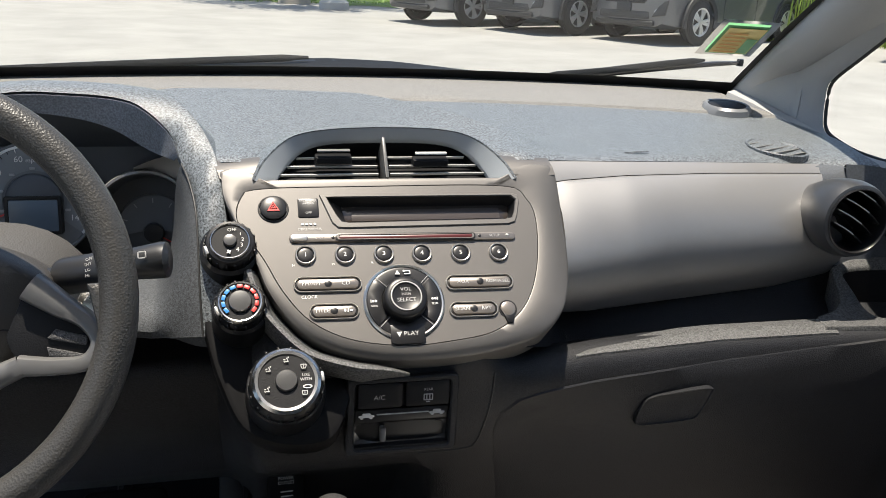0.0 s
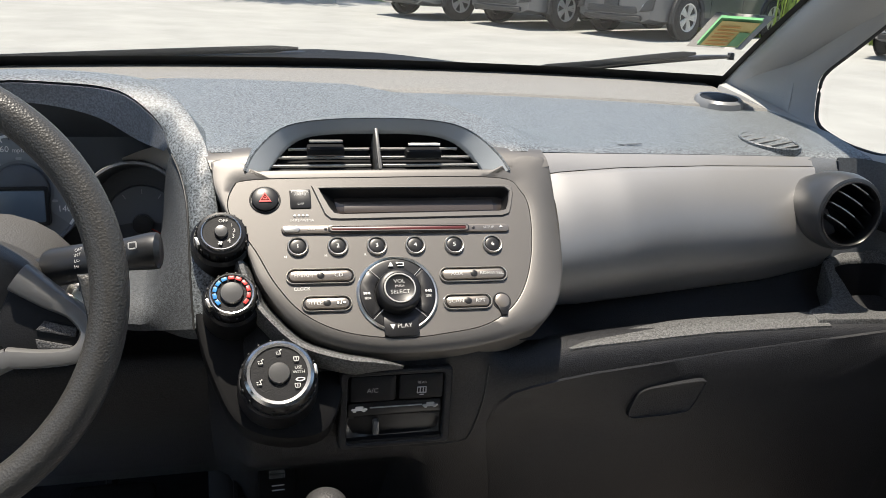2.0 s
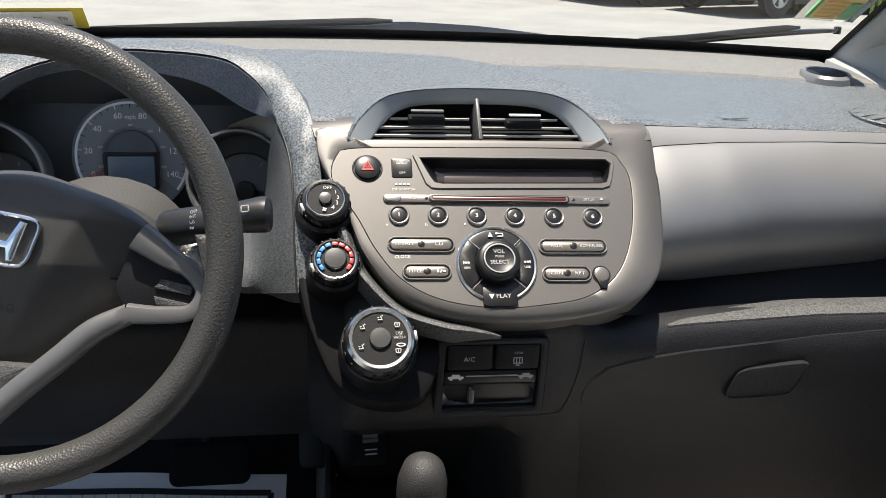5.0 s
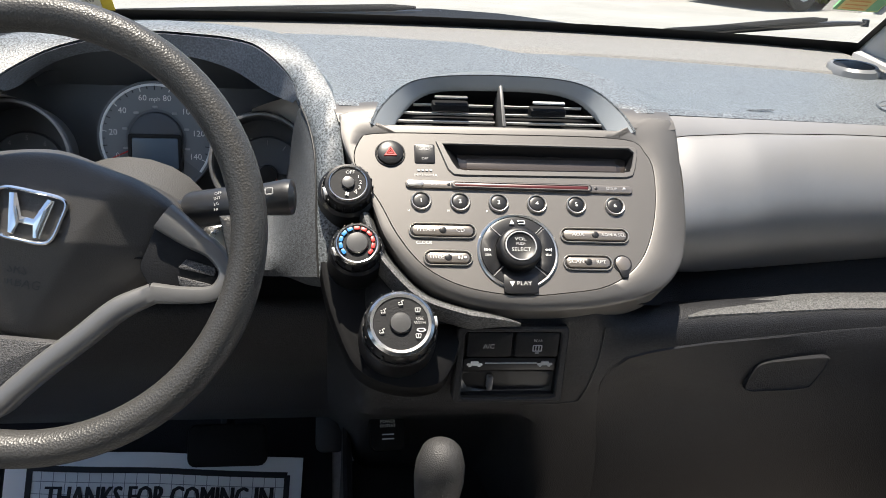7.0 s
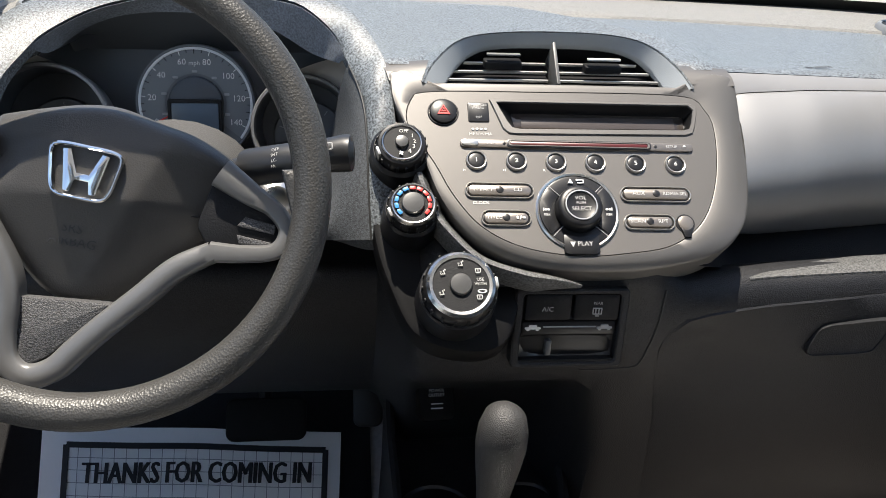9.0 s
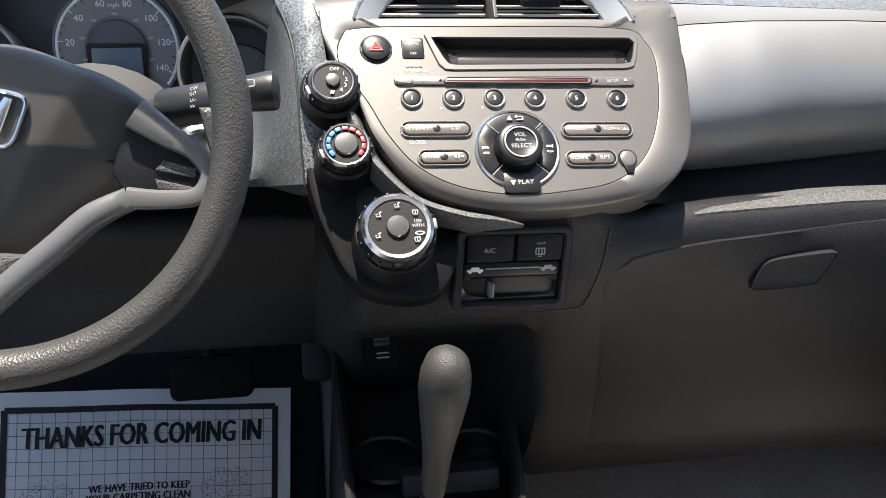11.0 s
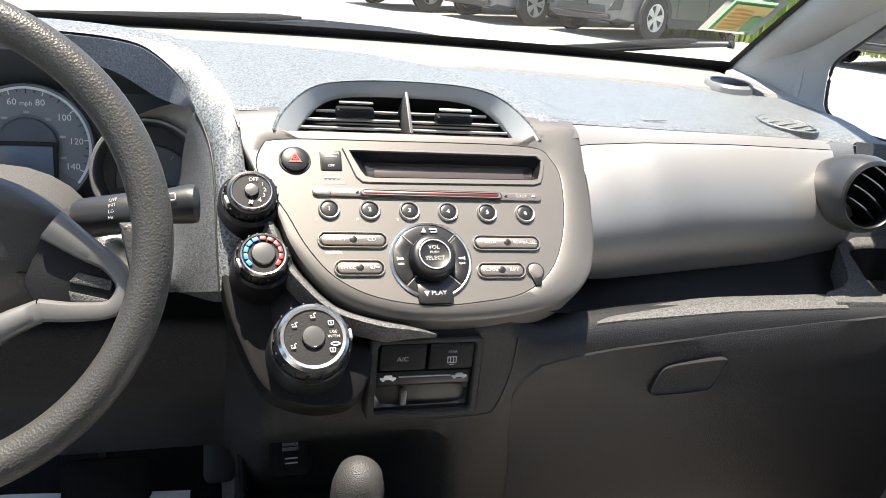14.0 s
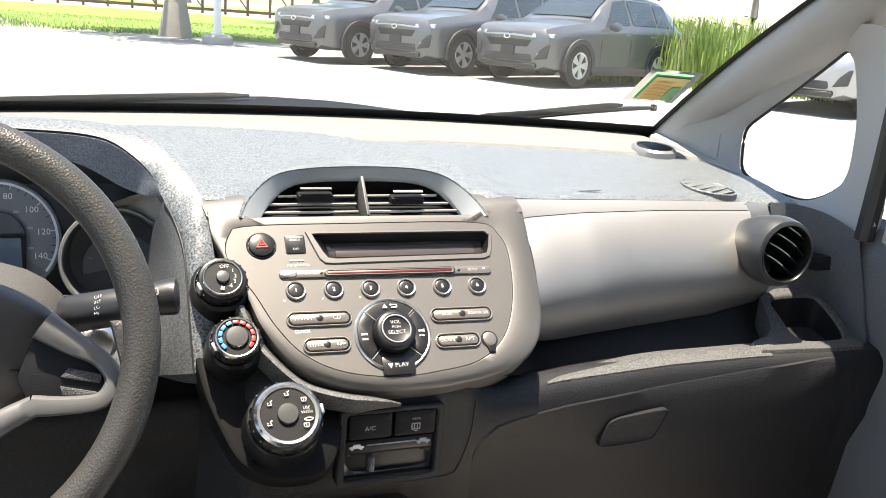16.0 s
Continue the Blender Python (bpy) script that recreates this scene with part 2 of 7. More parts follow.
def slab(M, pts, h0, h1, b=0.0008, bm=None, dome=0.0):
    """A plate with outline pts (u, v) from height h0 to h1 over the plane of M, with a worn edge b."""
    bm = bm or bmesh.new()
    M = M if isinstance(M, Matrix) else Matrix(M)
    pi = inset(pts, b)
    sg = 1 if h1 > h0 else -1
    rows = [[M @ Vector((*p, h0)) for p in pts], [M @ Vector((*p, h1 - sg * b)) for p in pts], [M @ Vector((*p, h1 - sg * b * 0.3)) for p in inset(pts, b * 0.3)], [M @ Vector((*p, h1)) for p in pi]]
    vs = add_grid(bm, rows, close_u=True)
    if dome:
        c = sum((Vector(p) for p in pi), Vector((0, 0))) / len(pi)
        prev = vs[-1]
        for k in (0.66, 0.33):
            ring = [bm.verts.new(M @ Vector((*(c.lerp(Vector(p), k)), h1 + dome * (1 - k * k)))) for p in pi]
            for j in range(len(ring)):
                bm.faces.new((prev[j], prev[(j + 1) % len(ring)], ring[(j + 1) % len(ring)], ring[j]))
            prev = ring
        bm.faces.new(prev)
    else:
        bm.faces.new(vs[-1])
    return bm


def frame_slab(M, outer, inner, h0, h1, b=0.0006, bm=None, depth=None):
    """A frame between two outlines with as many points each; its inner wall goes down to depth."""
    bm = bm or bmesh.new()
    oi, ii = inset(outer, b), inset(inner, -b)
    rows = [[M @ Vector((*p, h0)) for p in outer], [M @ Vector((*p, h1 - b)) for p in outer], [M @ Vector((*p, h1)) for p in oi],
            [M @ Vector((*p, h1)) for p in ii], [M @ Vector((*p, h1 - b)) for p in inner], [M @ Vector((*p, h0 if depth is None else depth)) for p in inner]]
    add_grid(bm, rows, close_u=True)
    return bm


def lathe(M, prof, n=40, bm=None, a0=0, a1=360):
    """Turns a profile of (radius, height) about M's third axis."""
    bm = bm or bmesh.new()
    full = abs(a1 - a0) >= 360
    rows = []
    for k in range(n if full else n + 1):
        a = radians(a0 + (a1 - a0) * k / n)
        rows.append([M @ Vector((r * math.cos(a), r * math.sin(a), h)) for r, h in prof])
    add_grid(bm, rows, close_v=full)
    bmesh.ops.remove_doubles(bm, verts=bm.verts, dist=1e-6)
    return bm


def tube(pts, r, n=10, closed=False, bm=None, flat=1.0, caps=True, up=(0, 0, 1)):
    """A round bar along pts; r one radius or one for each point; flat: its height over its width."""
    bm = bm or bmesh.new()
    P = [Vector(p) for p in pts]
    R = r if isinstance(r, (list, tuple)) else [r] * len(P)
    rows = []
    k = len(P)
    for i in range(k):
        t = (P[(i + 1) % k] - P[i - 1]) if closed else (P[min(i + 1, k - 1)] - P[max(i - 1, 0)])
        t.normalize()
        s = t.cross(Vector(up))
        s = s.normalized() if s.length > 1e-4 else Vector((1, 0, 0))
        q = s.cross(t)
        rows.append([P[i] + R[i] * (math.cos(2 * math.pi * j / n) * s + flat * math.sin(2 * math.pi * j / n) * q) for j in range(n)])
    vs = add_grid(bm, rows, close_u=True, close_v=closed)
    if caps and not closed:
        bm.faces.new(vs[0])
        bm.faces.new(vs[-1])
    return bm


def box(M, w, d, h, b=0.002, bm=None):
    """A worn box of w x d x h standing on the origin of M."""
    return slab(M, rrect(w, d, min(b * 1.5, w / 3, d / 3), 2), 0, h, b, bm)


def writing(name, body, size, M, material, parent, sx=1.0, align="CENTER", label="", bold=0.0):
    cu = bpy.data.curves.new(name, "FONT")
    cu.body, cu.size, cu.align_x, cu.align_y = body, size, align, "CENTER"
    cu.resolution_u = 2
    cu.offset = bold
    tmp = bpy.data.objects.new(name, cu)
    scene.collection.objects.link(tmp)
    me = bpy.data.meshes.new_from_object(tmp.evaluated_get(bpy.context.evaluated_depsgraph_get()))
    bpy.data.objects.remove(tmp)
    bpy.data.curves.remove(cu)
    me.transform(M @ Matrix.Diagonal((sx, 1, 1, 1)))
    me.materials.clear()
    me.materials.append(material)
    ob = new(name, me)
    me.name = name
    ob.parent = parent
    if parent.type == "EMPTY":
        ob.matrix_parent_inverse = Matrix.Translation(-Vector(parent.location))
    return tagged(ob, label)


def plane_at(o, u, v):
    """A frame with origin o, first axis u, second axis near v, third their normal."""
    u = Vector(u).normalized()
    n = u.cross(Vector(v)).normalized()
    v = n.cross(u)
    return Matrix(((u.x, v.x, n.x, o[0]), (u.y, v.y, n.y, o[1]), (u.z, v.z, n.z, o[2]), (0, 0, 0, 1)))


def pane(name, bm, parent=None, label="", kind="", category="", inside=(0, 0.4, 1.1), material=None):
    """A sheet of glass whose faces look into the cabin."""
    bmesh.ops.recalc_face_normals(bm, faces=bm.faces)
    for f in bm.faces:
        if f.normal.dot(Vector(inside) - f.calc_center_median()) < 0:
            f.normal_flip()
    me = bpy.data.meshes.new(name)
    bm.to_mesh(me)
    bm.free()
    me.materials.append(material or GLASSM)
    me.polygons.foreach_set("use_smooth", [True] * len(me.polygons))
    ob = new(name, me)
    if parent is not None:
        ob.parent = parent
        ob.matrix_parent_inverse = Matrix.Translation(-Vector(parent.location))
    ob.visible_shadow = material is not None
    return tagged(ob, label, category, "", kind)


def T(x, y, z=0):
    return Matrix.Translation((x, y, z))


def lerp(a, b, t):
    return a + (b - a) * t

# ---------------------------------------------------------------- the car's shell
TOE = lambda y: max(0.0, y - 1.10)                            # how far up the toe board
GY = lambda x: 1.615 - 0.125 * (x / 0.66) ** 2           # foot of the windscreen, in plan


# windscreen: curved sheet from the foot to the header
def screen_point(x, s):
    """s 0 at the foot, 1 at the header."""
    w = lerp(0.665, 0.55, s)
    xx = x * w
    y = lerp(GY(xx), 0.80 - 0.10 * x * x, s) - 0.15 * max(0, (s - 0.62) / 0.38) ** 1.5
    z = lerp(0.994, 1.42 - 0.03 * x * x, s) + 0.028 * math.sin(math.pi * s)
    return Vector((xx, y, z))


bm = grid([[screen_point(-1.03 + 2.06 * j / 24, i / 14) for j in range(25)] for i in range(15)])
pane("window_1", bm, None, "clear curved car windscreen above the dashboard", "structure", "window")
# black border along the foot of the glass
bm = grid([[screen_point(-1.03 + 2.06 * j / 32, s) + Vector((0, 0, -0.003)) for j in range(33)] for s in (0.0, 0.03, 0.064)])
part("trim", bm, RUBBER, None, "black border at the foot of the windscreen", kind="structure", category="trim")

for sg in (1, -1):
    bm = grid([[screen_point(sg * u, s) + Vector((0, -0.002, -0.003)) for u in (0.983, 0.992, 1.03)] for s in np.linspace(0, 1, 12)])
    part("trim", bm, RUBBER, None, "black border along the side of the windscreen", kind="structure", category="trim")

# cowl with the wipers outside
bm = grid([[Vector((x, GY(x) + dy, dz)) for x in np.linspace(-0.78, 0.78, 25)] for dy, dz in ((0.14, 0.985), (0.2, 0.95), (0.5, 0.90), (1.1, 0.78), (1.25, 0.55), (1.27, 0.3))])
part("bonnet", bm, mat("pale_blue_car_paint", (0.20, 0.22, 0.25), 0.3, 0.4, coat=0.6, vary=0.02), None, "short sloping car bonnet below the windscreen", kind="structure", category="bonnet")


def hump(x):
    """Rise of the cowl in its middle, where the wiper shafts are covered."""
    return float(np.interp(x, (-0.7, -0.53, -0.27, -0.01, 0.125, 0.285, 0.45, 0.8), (0.0, 0.0, 0.012, 0.027, 0.023, 0.009, 0.001, 0.0)))


bm = grid([[Vector((x, GY(x) + dy, dz + (hump(x) if dy > 0.05 else 0.3 * hump(x)))) for x in np.linspace(-0.78, 0.78, 41)] for dy, dz in ((-0.02, 0.990), (0.02, 1.000), (0.085, 0.998), (0.15, 0.985))])
part("cowl", bm, BLACKP, None, "black plastic cowl below the windscreen", kind="structure", category="cowl")


def wiper(pts, name_label, r0=0.008):
    w = thing("wiper", pts[0], name_label, "wiper", "windscreen wipers")
    P = [p + Vector((0, 0, -0.006)) for p in spline(pts, 16)]
    part("arm", tube(P, [r0 * (0.45 + 0.55 * math.sin(math.pi * min(1, (i + 1) / 9)) if i < 5 else 1 - 0.6 * (i - 5) / 10) for i in range(16)], 8, flat=0.6), SMOOTHB, w)
    Q = [p + Vector((0.0, -0.012, 0.010)) for p in P[3:]]
    part("blade", tube(Q, [0.0015] + [0.0038] * (len(Q) - 2) + [0.0015], 6, flat=1.8), RUBBER, w)
    part("pivot", lathe(T(*pts[0]) @ T(0, 0, -0.004), [(0, 0.006), (0.006, 0.005), (0.007, 0), (0.007, -0.008)], 16), SMOOTHB, w)
    return w


wiper([(0.10, 1.70, 1.018), (0.04, 1.695, 1.024), (-0.06, 1.69, 1.022), (-0.30, 1.68, 1.010), (-0.56, 1.64, 0.998)], "black windscreen wiper resting on the cowl before the driver")
wiper([(0.79, 1.655, 1.040), (0.73, 1.66, 1.036), (0.65, 1.665, 1.028), (0.57, 1.67, 1.018), (0.50, 1.68, 1.008), (0.40, 1.69, 0.998)], "black windscreen wiper resting on the cowl before the passenger", 0.009)

# floor pan with carpet
bm = grid([[Vector((x, y, 0.27 + TOE(y) * 0.577 + (0.10 if abs(x) < 0.11 else 0))) for x in (-0.76, -0.45, -0.16, -0.11, 0.11, 0.16, 0.45, 0.76)] for y in (-1.9, 0.0, 1.0, 1.10, 1.42, 1.75)])
part("floor", bm, CARPET, None, "carpet on the car floor, brightened to a warm grey glow", kind="structure", category="floor")
# firewall
part("wall_front", box(pose(0, 1.74, 0.2), 1.5, 0.02, 0.79), BLACKP, None, "black bulkhead behind the dashboard", kind="structure", category="wall")
# roof lining
bm = grid([[Vector((x * lerp(0.56, 0.60, i / 5), lerp(0.61, -1.9, i / 5) - (0.10 * x * x if i == 0 else 0), 1.425 + 0.03 * (1 - x * x) + 0.03 * math.sin(math.pi * i / 5))) for x in np.linspace(-1, 1, 9)] for i in range(6)])
bmesh.ops.solidify(bm, geom=bm.faces[:], thickness=-0.03)
part("ceiling", bm, HEADL, None, "pale cloth headliner of the car", kind="structure", category="ceiling")
# tailgate and rear seat back close the cabin
part("wall_rear", box(pose(0, -1.9, 0.2), 1.44, 0.05, 0.75), DOORP, None, "dark lower tailgate lining", kind="structure", category="wall")
bm = grid([[Vector((x, -1.9, z)) for x in (-0.6, 0.6)] for z in (0.95, 1.41)])
pane("window_5", bm, None, "dark tinted rear window glass", "structure", "window", material=PRIVACY)
rs = thing("rear_bench", (0, -0.95, 0.27), "grey cloth rear bench seat", "seat")
part("cushion", box(pose(0, -0.75, 0.27), 1.25, 0.5, 0.30, 0.04), SEATF, rs)
part("backrest", box(pose(0, -1.02, 0.5, 14), 1.25, 0.14, 0.62, 0.04), SEATF, rs)


def side(sg):
    """Pillar, quarter window, door and door window of one side; sg +1 passenger, -1 driver."""
    nm = {1: ("passenger", "2", "3"), -1: ("driver", "4", "6")}[sg]
    P = lambda x, y, z: Vector((sg * x, y, z))
    # pillar trim: between the windscreen's edge and the quarter window's upper edge
    n = 14
    rows = []
    for i in range(n):
        s = i / (n - 1)
        a = screen_point(1.0, s)
        a = P(a.x, a.y + 0.004, a.z - 0.006)
        lo = P(0.674, 1.292, 1.062).lerp(P(0.638, 0.995, 1.222), min(1, s * 1.8)) if s < 0.5555 else P(0.638, 0.995, 1.222).lerp(P(0.60, 0.62, 1.43), (s - 0.5555) * 2.25)
        rows.append([a + P(0.02, 0.02, 0.0)] + [a.lerp(lo, f) + P(-0.020, -0.012, 0.0) * math.sin(math.pi * f) ** 0.7 for f in (0, 0.12, 0.28, 0.45, 0.62, 0.8, 0.93, 1.0)] + [lo + P(0.030, 0.010, -0.010)])
    rows.insert(0, [P(*q) for q in ((0.69, 1.50, 0.98), (0.664, 1.485, 0.985), (0.655, 1.46, 0.99), (0.650, 1.42, 0.995), (0.650, 1.385, 0.993), (0.651, 1.35, 0.990), (0.653, 1.32, 0.985), (0.654, 1.295, 0.979), (0.656, 1.272, 0.972), (0.69, 1.265, 0.972))])
    bm = grid(rows)
    # foot of the trim running down to the dashboard's corner
    part("trim", bm, TRIMGREY, None, f"grey grained plastic trim of the {nm[0]} side windscreen pillar", kind="structure", category="pillar trim")
    # outer skin so that no light leaks
    bm = grid([[screen_point(1.02 * sg, s) + Vector((sg * 0.01, 0.02, 0.01)), P(0.74, lerp(1.32, 0.62, s), lerp(1.085, 1.48, s))] for s in np.linspace(0, 1, 8)])
    part("trim", bm, RUBBER, None, f"dark outer skin of the {nm[0]} side pillar", kind="structure", category="pillar trim")
    # quarter window: frame loop and pane
    pairs = [((0.690, 1.259, 1.047), (0.672, 1.292, 1.075)), ((0.690, 1.205, 1.085), (0.668, 1.235, 1.108)), ((0.690, 1.157, 1.120), (0.662, 1.178, 1.140)), ((0.688, 1.100, 1.162), (0.652, 1.110, 1.178)), ((0.686, 1.076, 1.180), (0.640, 1.045, 1.212)),
             ((0.686, 1.058, 1.165), (0.636, 0.955, 1.212)), ((0.688, 1.037, 1.088), (0.655, 0.957, 1.107)), ((0.690, 1.036, 1.020), (0.664, 0.958, 1.020)), ((0.690, 1.045, 0.995), (0.666, 0.955, 0.940)), ((0.690, 1.071, 0.975), (0.660, 1.030, 0.934)),
             ((0.690, 1.106, 0.959), (0.658, 1.085, 0.938)), ((0.690, 1.179, 0.960), (0.657, 1.150, 0.950)), ((0.690, 1.240, 0.972), (0.656, 1.215, 0.961)), ((0.690, 1.254, 0.984), (0.655, 1.264, 0.970)), ((0.690, 1.258, 1.012), (0.660, 1.305, 1.015))]
    loop, outer = [], []
    for k in range(15):
        for f in (0, 0.25, 0.5, 0.75):
            loop.append(P(*pairs[k][0]).lerp(P(*pairs[(k + 1) % 15][0]), f))
            outer.append(P(*pairs[k][1]).lerp(P(*pairs[(k + 1) % 15][1]), f))
    for _ in range(2):
        loop = [(loop[k - 1] + 2 * loop[k] + loop[(k + 1) % 60]) / 4 for k in range(60)]
        outer = [(outer[k - 1] + 2 * outer[k] + outer[(k + 1) % 60]) / 4 for k in range(60)]
    c = sum(loop, Vector()) / 60
    q = thing("window_" + nm[1], c, f"small triangular quarter window beside the {nm[0]} side pillar", "window", kind="structure")
    bm = bmesh.new()
    bm.faces.new([bm.verts.new(p + P(0.012, 0, 0)) for p in loop])
    pane("pane", bm, q)
    part("seal", tube([p + P(0.004, 0, 0) for p in loop], 0.0026, 8, True), RUBBER, q)
    # trim surrounding the quarter window, from the seal outwards
    m1 = [a.lerp(b, 0.12) + P(-0.006, 0, 0) for a, b in zip(loop, outer)]
    mid = [a.lerp(b, 0.5) + P(-0.007, 0, 0) for a, b in zip(loop, outer)]
    part("trim", grid([loop, m1, mid, outer, [q + P(0.012, 0, 0) for q in outer]], close_u=True), TRIMGREY, None, f"grey moulded trim round the {nm[0]} quarter window", kind="structure", category="window trim")
    # sunlit strip between the dashboard's corner and the pillar's foot
    bm = grid([[P(*q) for q in r] for r in (((0.665, 1.44, 1.000), (0.648, 1.43, 1.012), (0.628, 1.42, 1.010), (0.620, 1.418, 0.985)), ((0.668, 1.37, 0.994), (0.650, 1.36, 1.006), (0.628, 1.35, 1.003), (0.620, 1.35, 0.975)), ((0.668, 1.31, 0.984), (0.652, 1.305, 0.997), (0.632, 1.295, 0.994), (0.624, 1.295, 0.965)), ((0.670, 1.25, 0.974), (0.657, 1.245, 0.986), (0.640, 1.24, 0.984), (0.632, 1.24, 0.957)), ((0.670, 1.18, 0.960), (0.660, 1.175, 0.972), (0.648, 1.17, 0.970), (0.642, 1.17, 0.95)), ((0.670, 1.06, 0.940), (0.662, 1.06, 0.950), (0.654, 1.06, 0.948), (0.648, 1.06, 0.93)))])
    part("trim", bm, TRIMGREY, None, f"pale strip at the foot of the {nm[0]} side pillar", kind="structure", category="pillar trim")
    # door: shut line, seal, frame post, panel and its window
    d = thing("door_" + ("1" if sg > 0 else "2"), (sg * 0.70, 0.45, 0.35), f"dark grey grained door panel on the {nm[0]} side", "door", kind="structure")
    prof = [(0.735, 0.955), (0.700, 0.965), (0.682, 0.955), (0.672, 0.92), (0.676, 0.85), (0.690, 0.78), (0.690, 0.70), (0.672, 0.66), (0.68, 0.45), (0.70, 0.33), (0.74, 0.30)]
    rows = [[P(x - 0.008 * math.sin(math.pi * i / 10), y, z + 0.03 * (1.0 - (y + 0.15) / 1.15)) for x, z in prof] for i, y in enumerate(np.linspace(0.985, -0.15, 11))]
    bm = grid(rows)
    bm.verts.ensure_lookup_table()
    bm.faces.new([bm.verts.new(q) for q in [v.co.copy() for v in bm.verts[:len(prof)]]])
    part("panel", bm, DOORP, d)
    part("armrest", tube([P(0.665, 0.83, 0.66), P(0.645, 0.7, 0.675), P(0.64, 0.5, 0.675), P(0.65, 0.2, 0.66)], [0.012, 0.03, 0.034, 0.03], 12), DOORP, d)
    part("pull_handle", tube(spline([P(0.676, 0.868, 0.930), P(0.660, 0.850, 0.920), P(0.652, 0.825, 0.905), P(0.655, 0.79, 0.89), P(0.675, 0.76, 0.88)], 14), [0.012] + [0.017] * 12 + [0.012], 12), TRIMGREY, d)
    part("speaker_grille", lathe(plane_at(P(0.672, 0.80, 0.50), (0, -sg, 0), (0, 0, 1)), [(0.0, 0.012), (0.06, 0.010), (0.075, 0.004), (0.085, 0.006), (0.09, -0.01)], 28), BLACKP, d)
    post = [P(0.670, 0.972, 0.940), P(0.662, 0.958, 1.05), P(0.647, 0.938, 1.20), P(0.60, 0.87, 1.44)]
    part("seal", tube(spline(post, 12), 0.013, 8), RUBBER, d)
    part("window_frame", tube(spline([p + P(0.022, -0.03, 0) for p in post], 12), 0.017, 8), TRIMGREY, d)
    part("run_channel", tube(spline([p + P(0.028, -0.055, 0) for p in post], 12), 0.009, 8), RUBBER, d)
    part("sill_seal", tube([P(0.712, 0.955, 0.972), P(0.712, 0.4, 0.985), P(0.71, -0.15, 0.99)], 0.008, 6), RUBBER, d)
    bm = bmesh.new()
    bm.faces.new([bm.verts.new(p) for p in (P(0.715, 0.94, 0.965), P(0.715, -0.15, 0.985), P(0.63, -0.15, 1.44), P(0.63, 0.86, 1.43))])
    pane("window_pane", bm, d)
    if sg < 0:
        hinge = T(-0.73, 1.0, 0) @ pose(0, 0, 0, 0, 0, -38) @ T(0.73, -1.0, 0)
        d.matrix_basis = hinge @ T(*d.location)
        tagged(d, "dark grey grained driver's door standing wide open")
    # rear quarter of the side
    part("wall_" + ("east" if sg > 0 else "west"), box(pose(sg * 0.73, -1.02, 0.25), 0.05, 1.74, 0.73), DOORP, None, f"dark rear side lining on the {nm[0]} side", kind="structure", category="wall")
    part("wall_" + ("right" if sg > 0 else "left"), box(pose(sg * 0.745, 0.7, 0.2), 0.02, 2.0, 0.72 if sg > 0 else 0.30), DOORP, None, f"outer door skin on the {nm[0]} side", kind="structure", category="wall")
    part("trim", tube([P(0.70, -0.17, 0.98), P(0.62, -0.17, 1.45)], 0.05, 8), TRIMGREY, None, f"grey centre pillar trim on the {nm[0]} side", kind="structure", category="pillar trim")
    part("trim", tube([P(0.70, -1.2, 0.98), P(0.6, -1.3, 1.45)], 0.06, 8), TRIMGREY, None, f"grey rear pillar trim on the {nm[0]} side", kind="structure", category="pillar trim")
    bm = bmesh.new()
    bm.faces.new([bm.verts.new(q) for q in (P(0.70, -0.18, 0.98), P(0.70, -1.88, 0.98), P(0.60, -1.88, 1.44), P(0.62, -0.18, 1.45))])
    pane("window_" + ("7" if sg > 0 else "8"), bm, None, f"dark tinted rear side window on the {nm[0]} side", "structure", "window", material=PRIVACY)
    if sg < 0:
        return
    # outside mirror on the door
    m = thing("side_mirror", (sg * 0.86, 1.0, 0.99), f"dark outside mirror on the {nm[0]} door", "mirror", "outside mirrors")
    M = plane_at((sg * 0.86, 0.93, 0.985), (1, 0.0, 0), (0, 0, 1))
    part("housing", lathe(M @ Matrix.Diagonal((0.115, 0.075, 0.10, 1)), [(0.0, -1.0), (0.55, -0.8), (0.9, -0.4), (1.0, 0.0), (0.94, 0.03)], 28), mat("mirror_housing_paint", (0.10, 0.11, 0.13), 0.3, 0.3, coat=0.5, vary=0.02), m)
    part("mirror_glass", slab(M, [(x * 0.108, y * 0.069) for x, y in oval(1, 1, 28)], -0.002, 0.001, 0.0005), mat("mirror_silver", (0.9, 0.9, 0.9), 0.02, 1.0, vary=0.01), m)
    part("foot", tube([P(0.74, 0.99, 0.93), P(0.80, 0.97, 0.94)], 0.03, 10), SMOOTHB, m)


side(1)
side(-1)

# rear-view mirror
rm = thing("rear_view_mirror", (-0.05, 0.74, 1.38), "black rear-view mirror on a stalk at the windscreen", "mirror")
M = plane_at((-0.05, 0.70, 1.370), (1, 0, 0), (0, 0.1, 1))
part("housing", slab(M, rrect(0.24, 0.065, 0.028, 6), -0.03, 0.002, 0.006), BLACKP, rm)
part("mirror_glass", slab(M, rrect(0.226, 0.052, 0.024, 6), 0.002, 0.003, 0.0005), mat("mirror_silver", (0.9, 0.9, 0.9), 0.02, 1.0, vary=0.01), rm)
part("stalk", tube([(-0.05, 0.73, 1.375), (-0.05, 0.74, 1.40), (-0.05, 0.75, 1.42)], 0.012, 10), BLACKP, rm)

# ---------------------------------------------------------------- dashboard
RP = plane_at((0, 0.9475, 0.9095), (1, 0, 0), (0, 0.70, 0.714))       # plane of the radio panel
R3 = lambda u, v, h=0.0: RP @ Vector((u, v, h))
dash = thing("dashboard", (0, 1.3, 0.5), "dark grey grained plastic dashboard with silver painted trim panels", "dashboard")


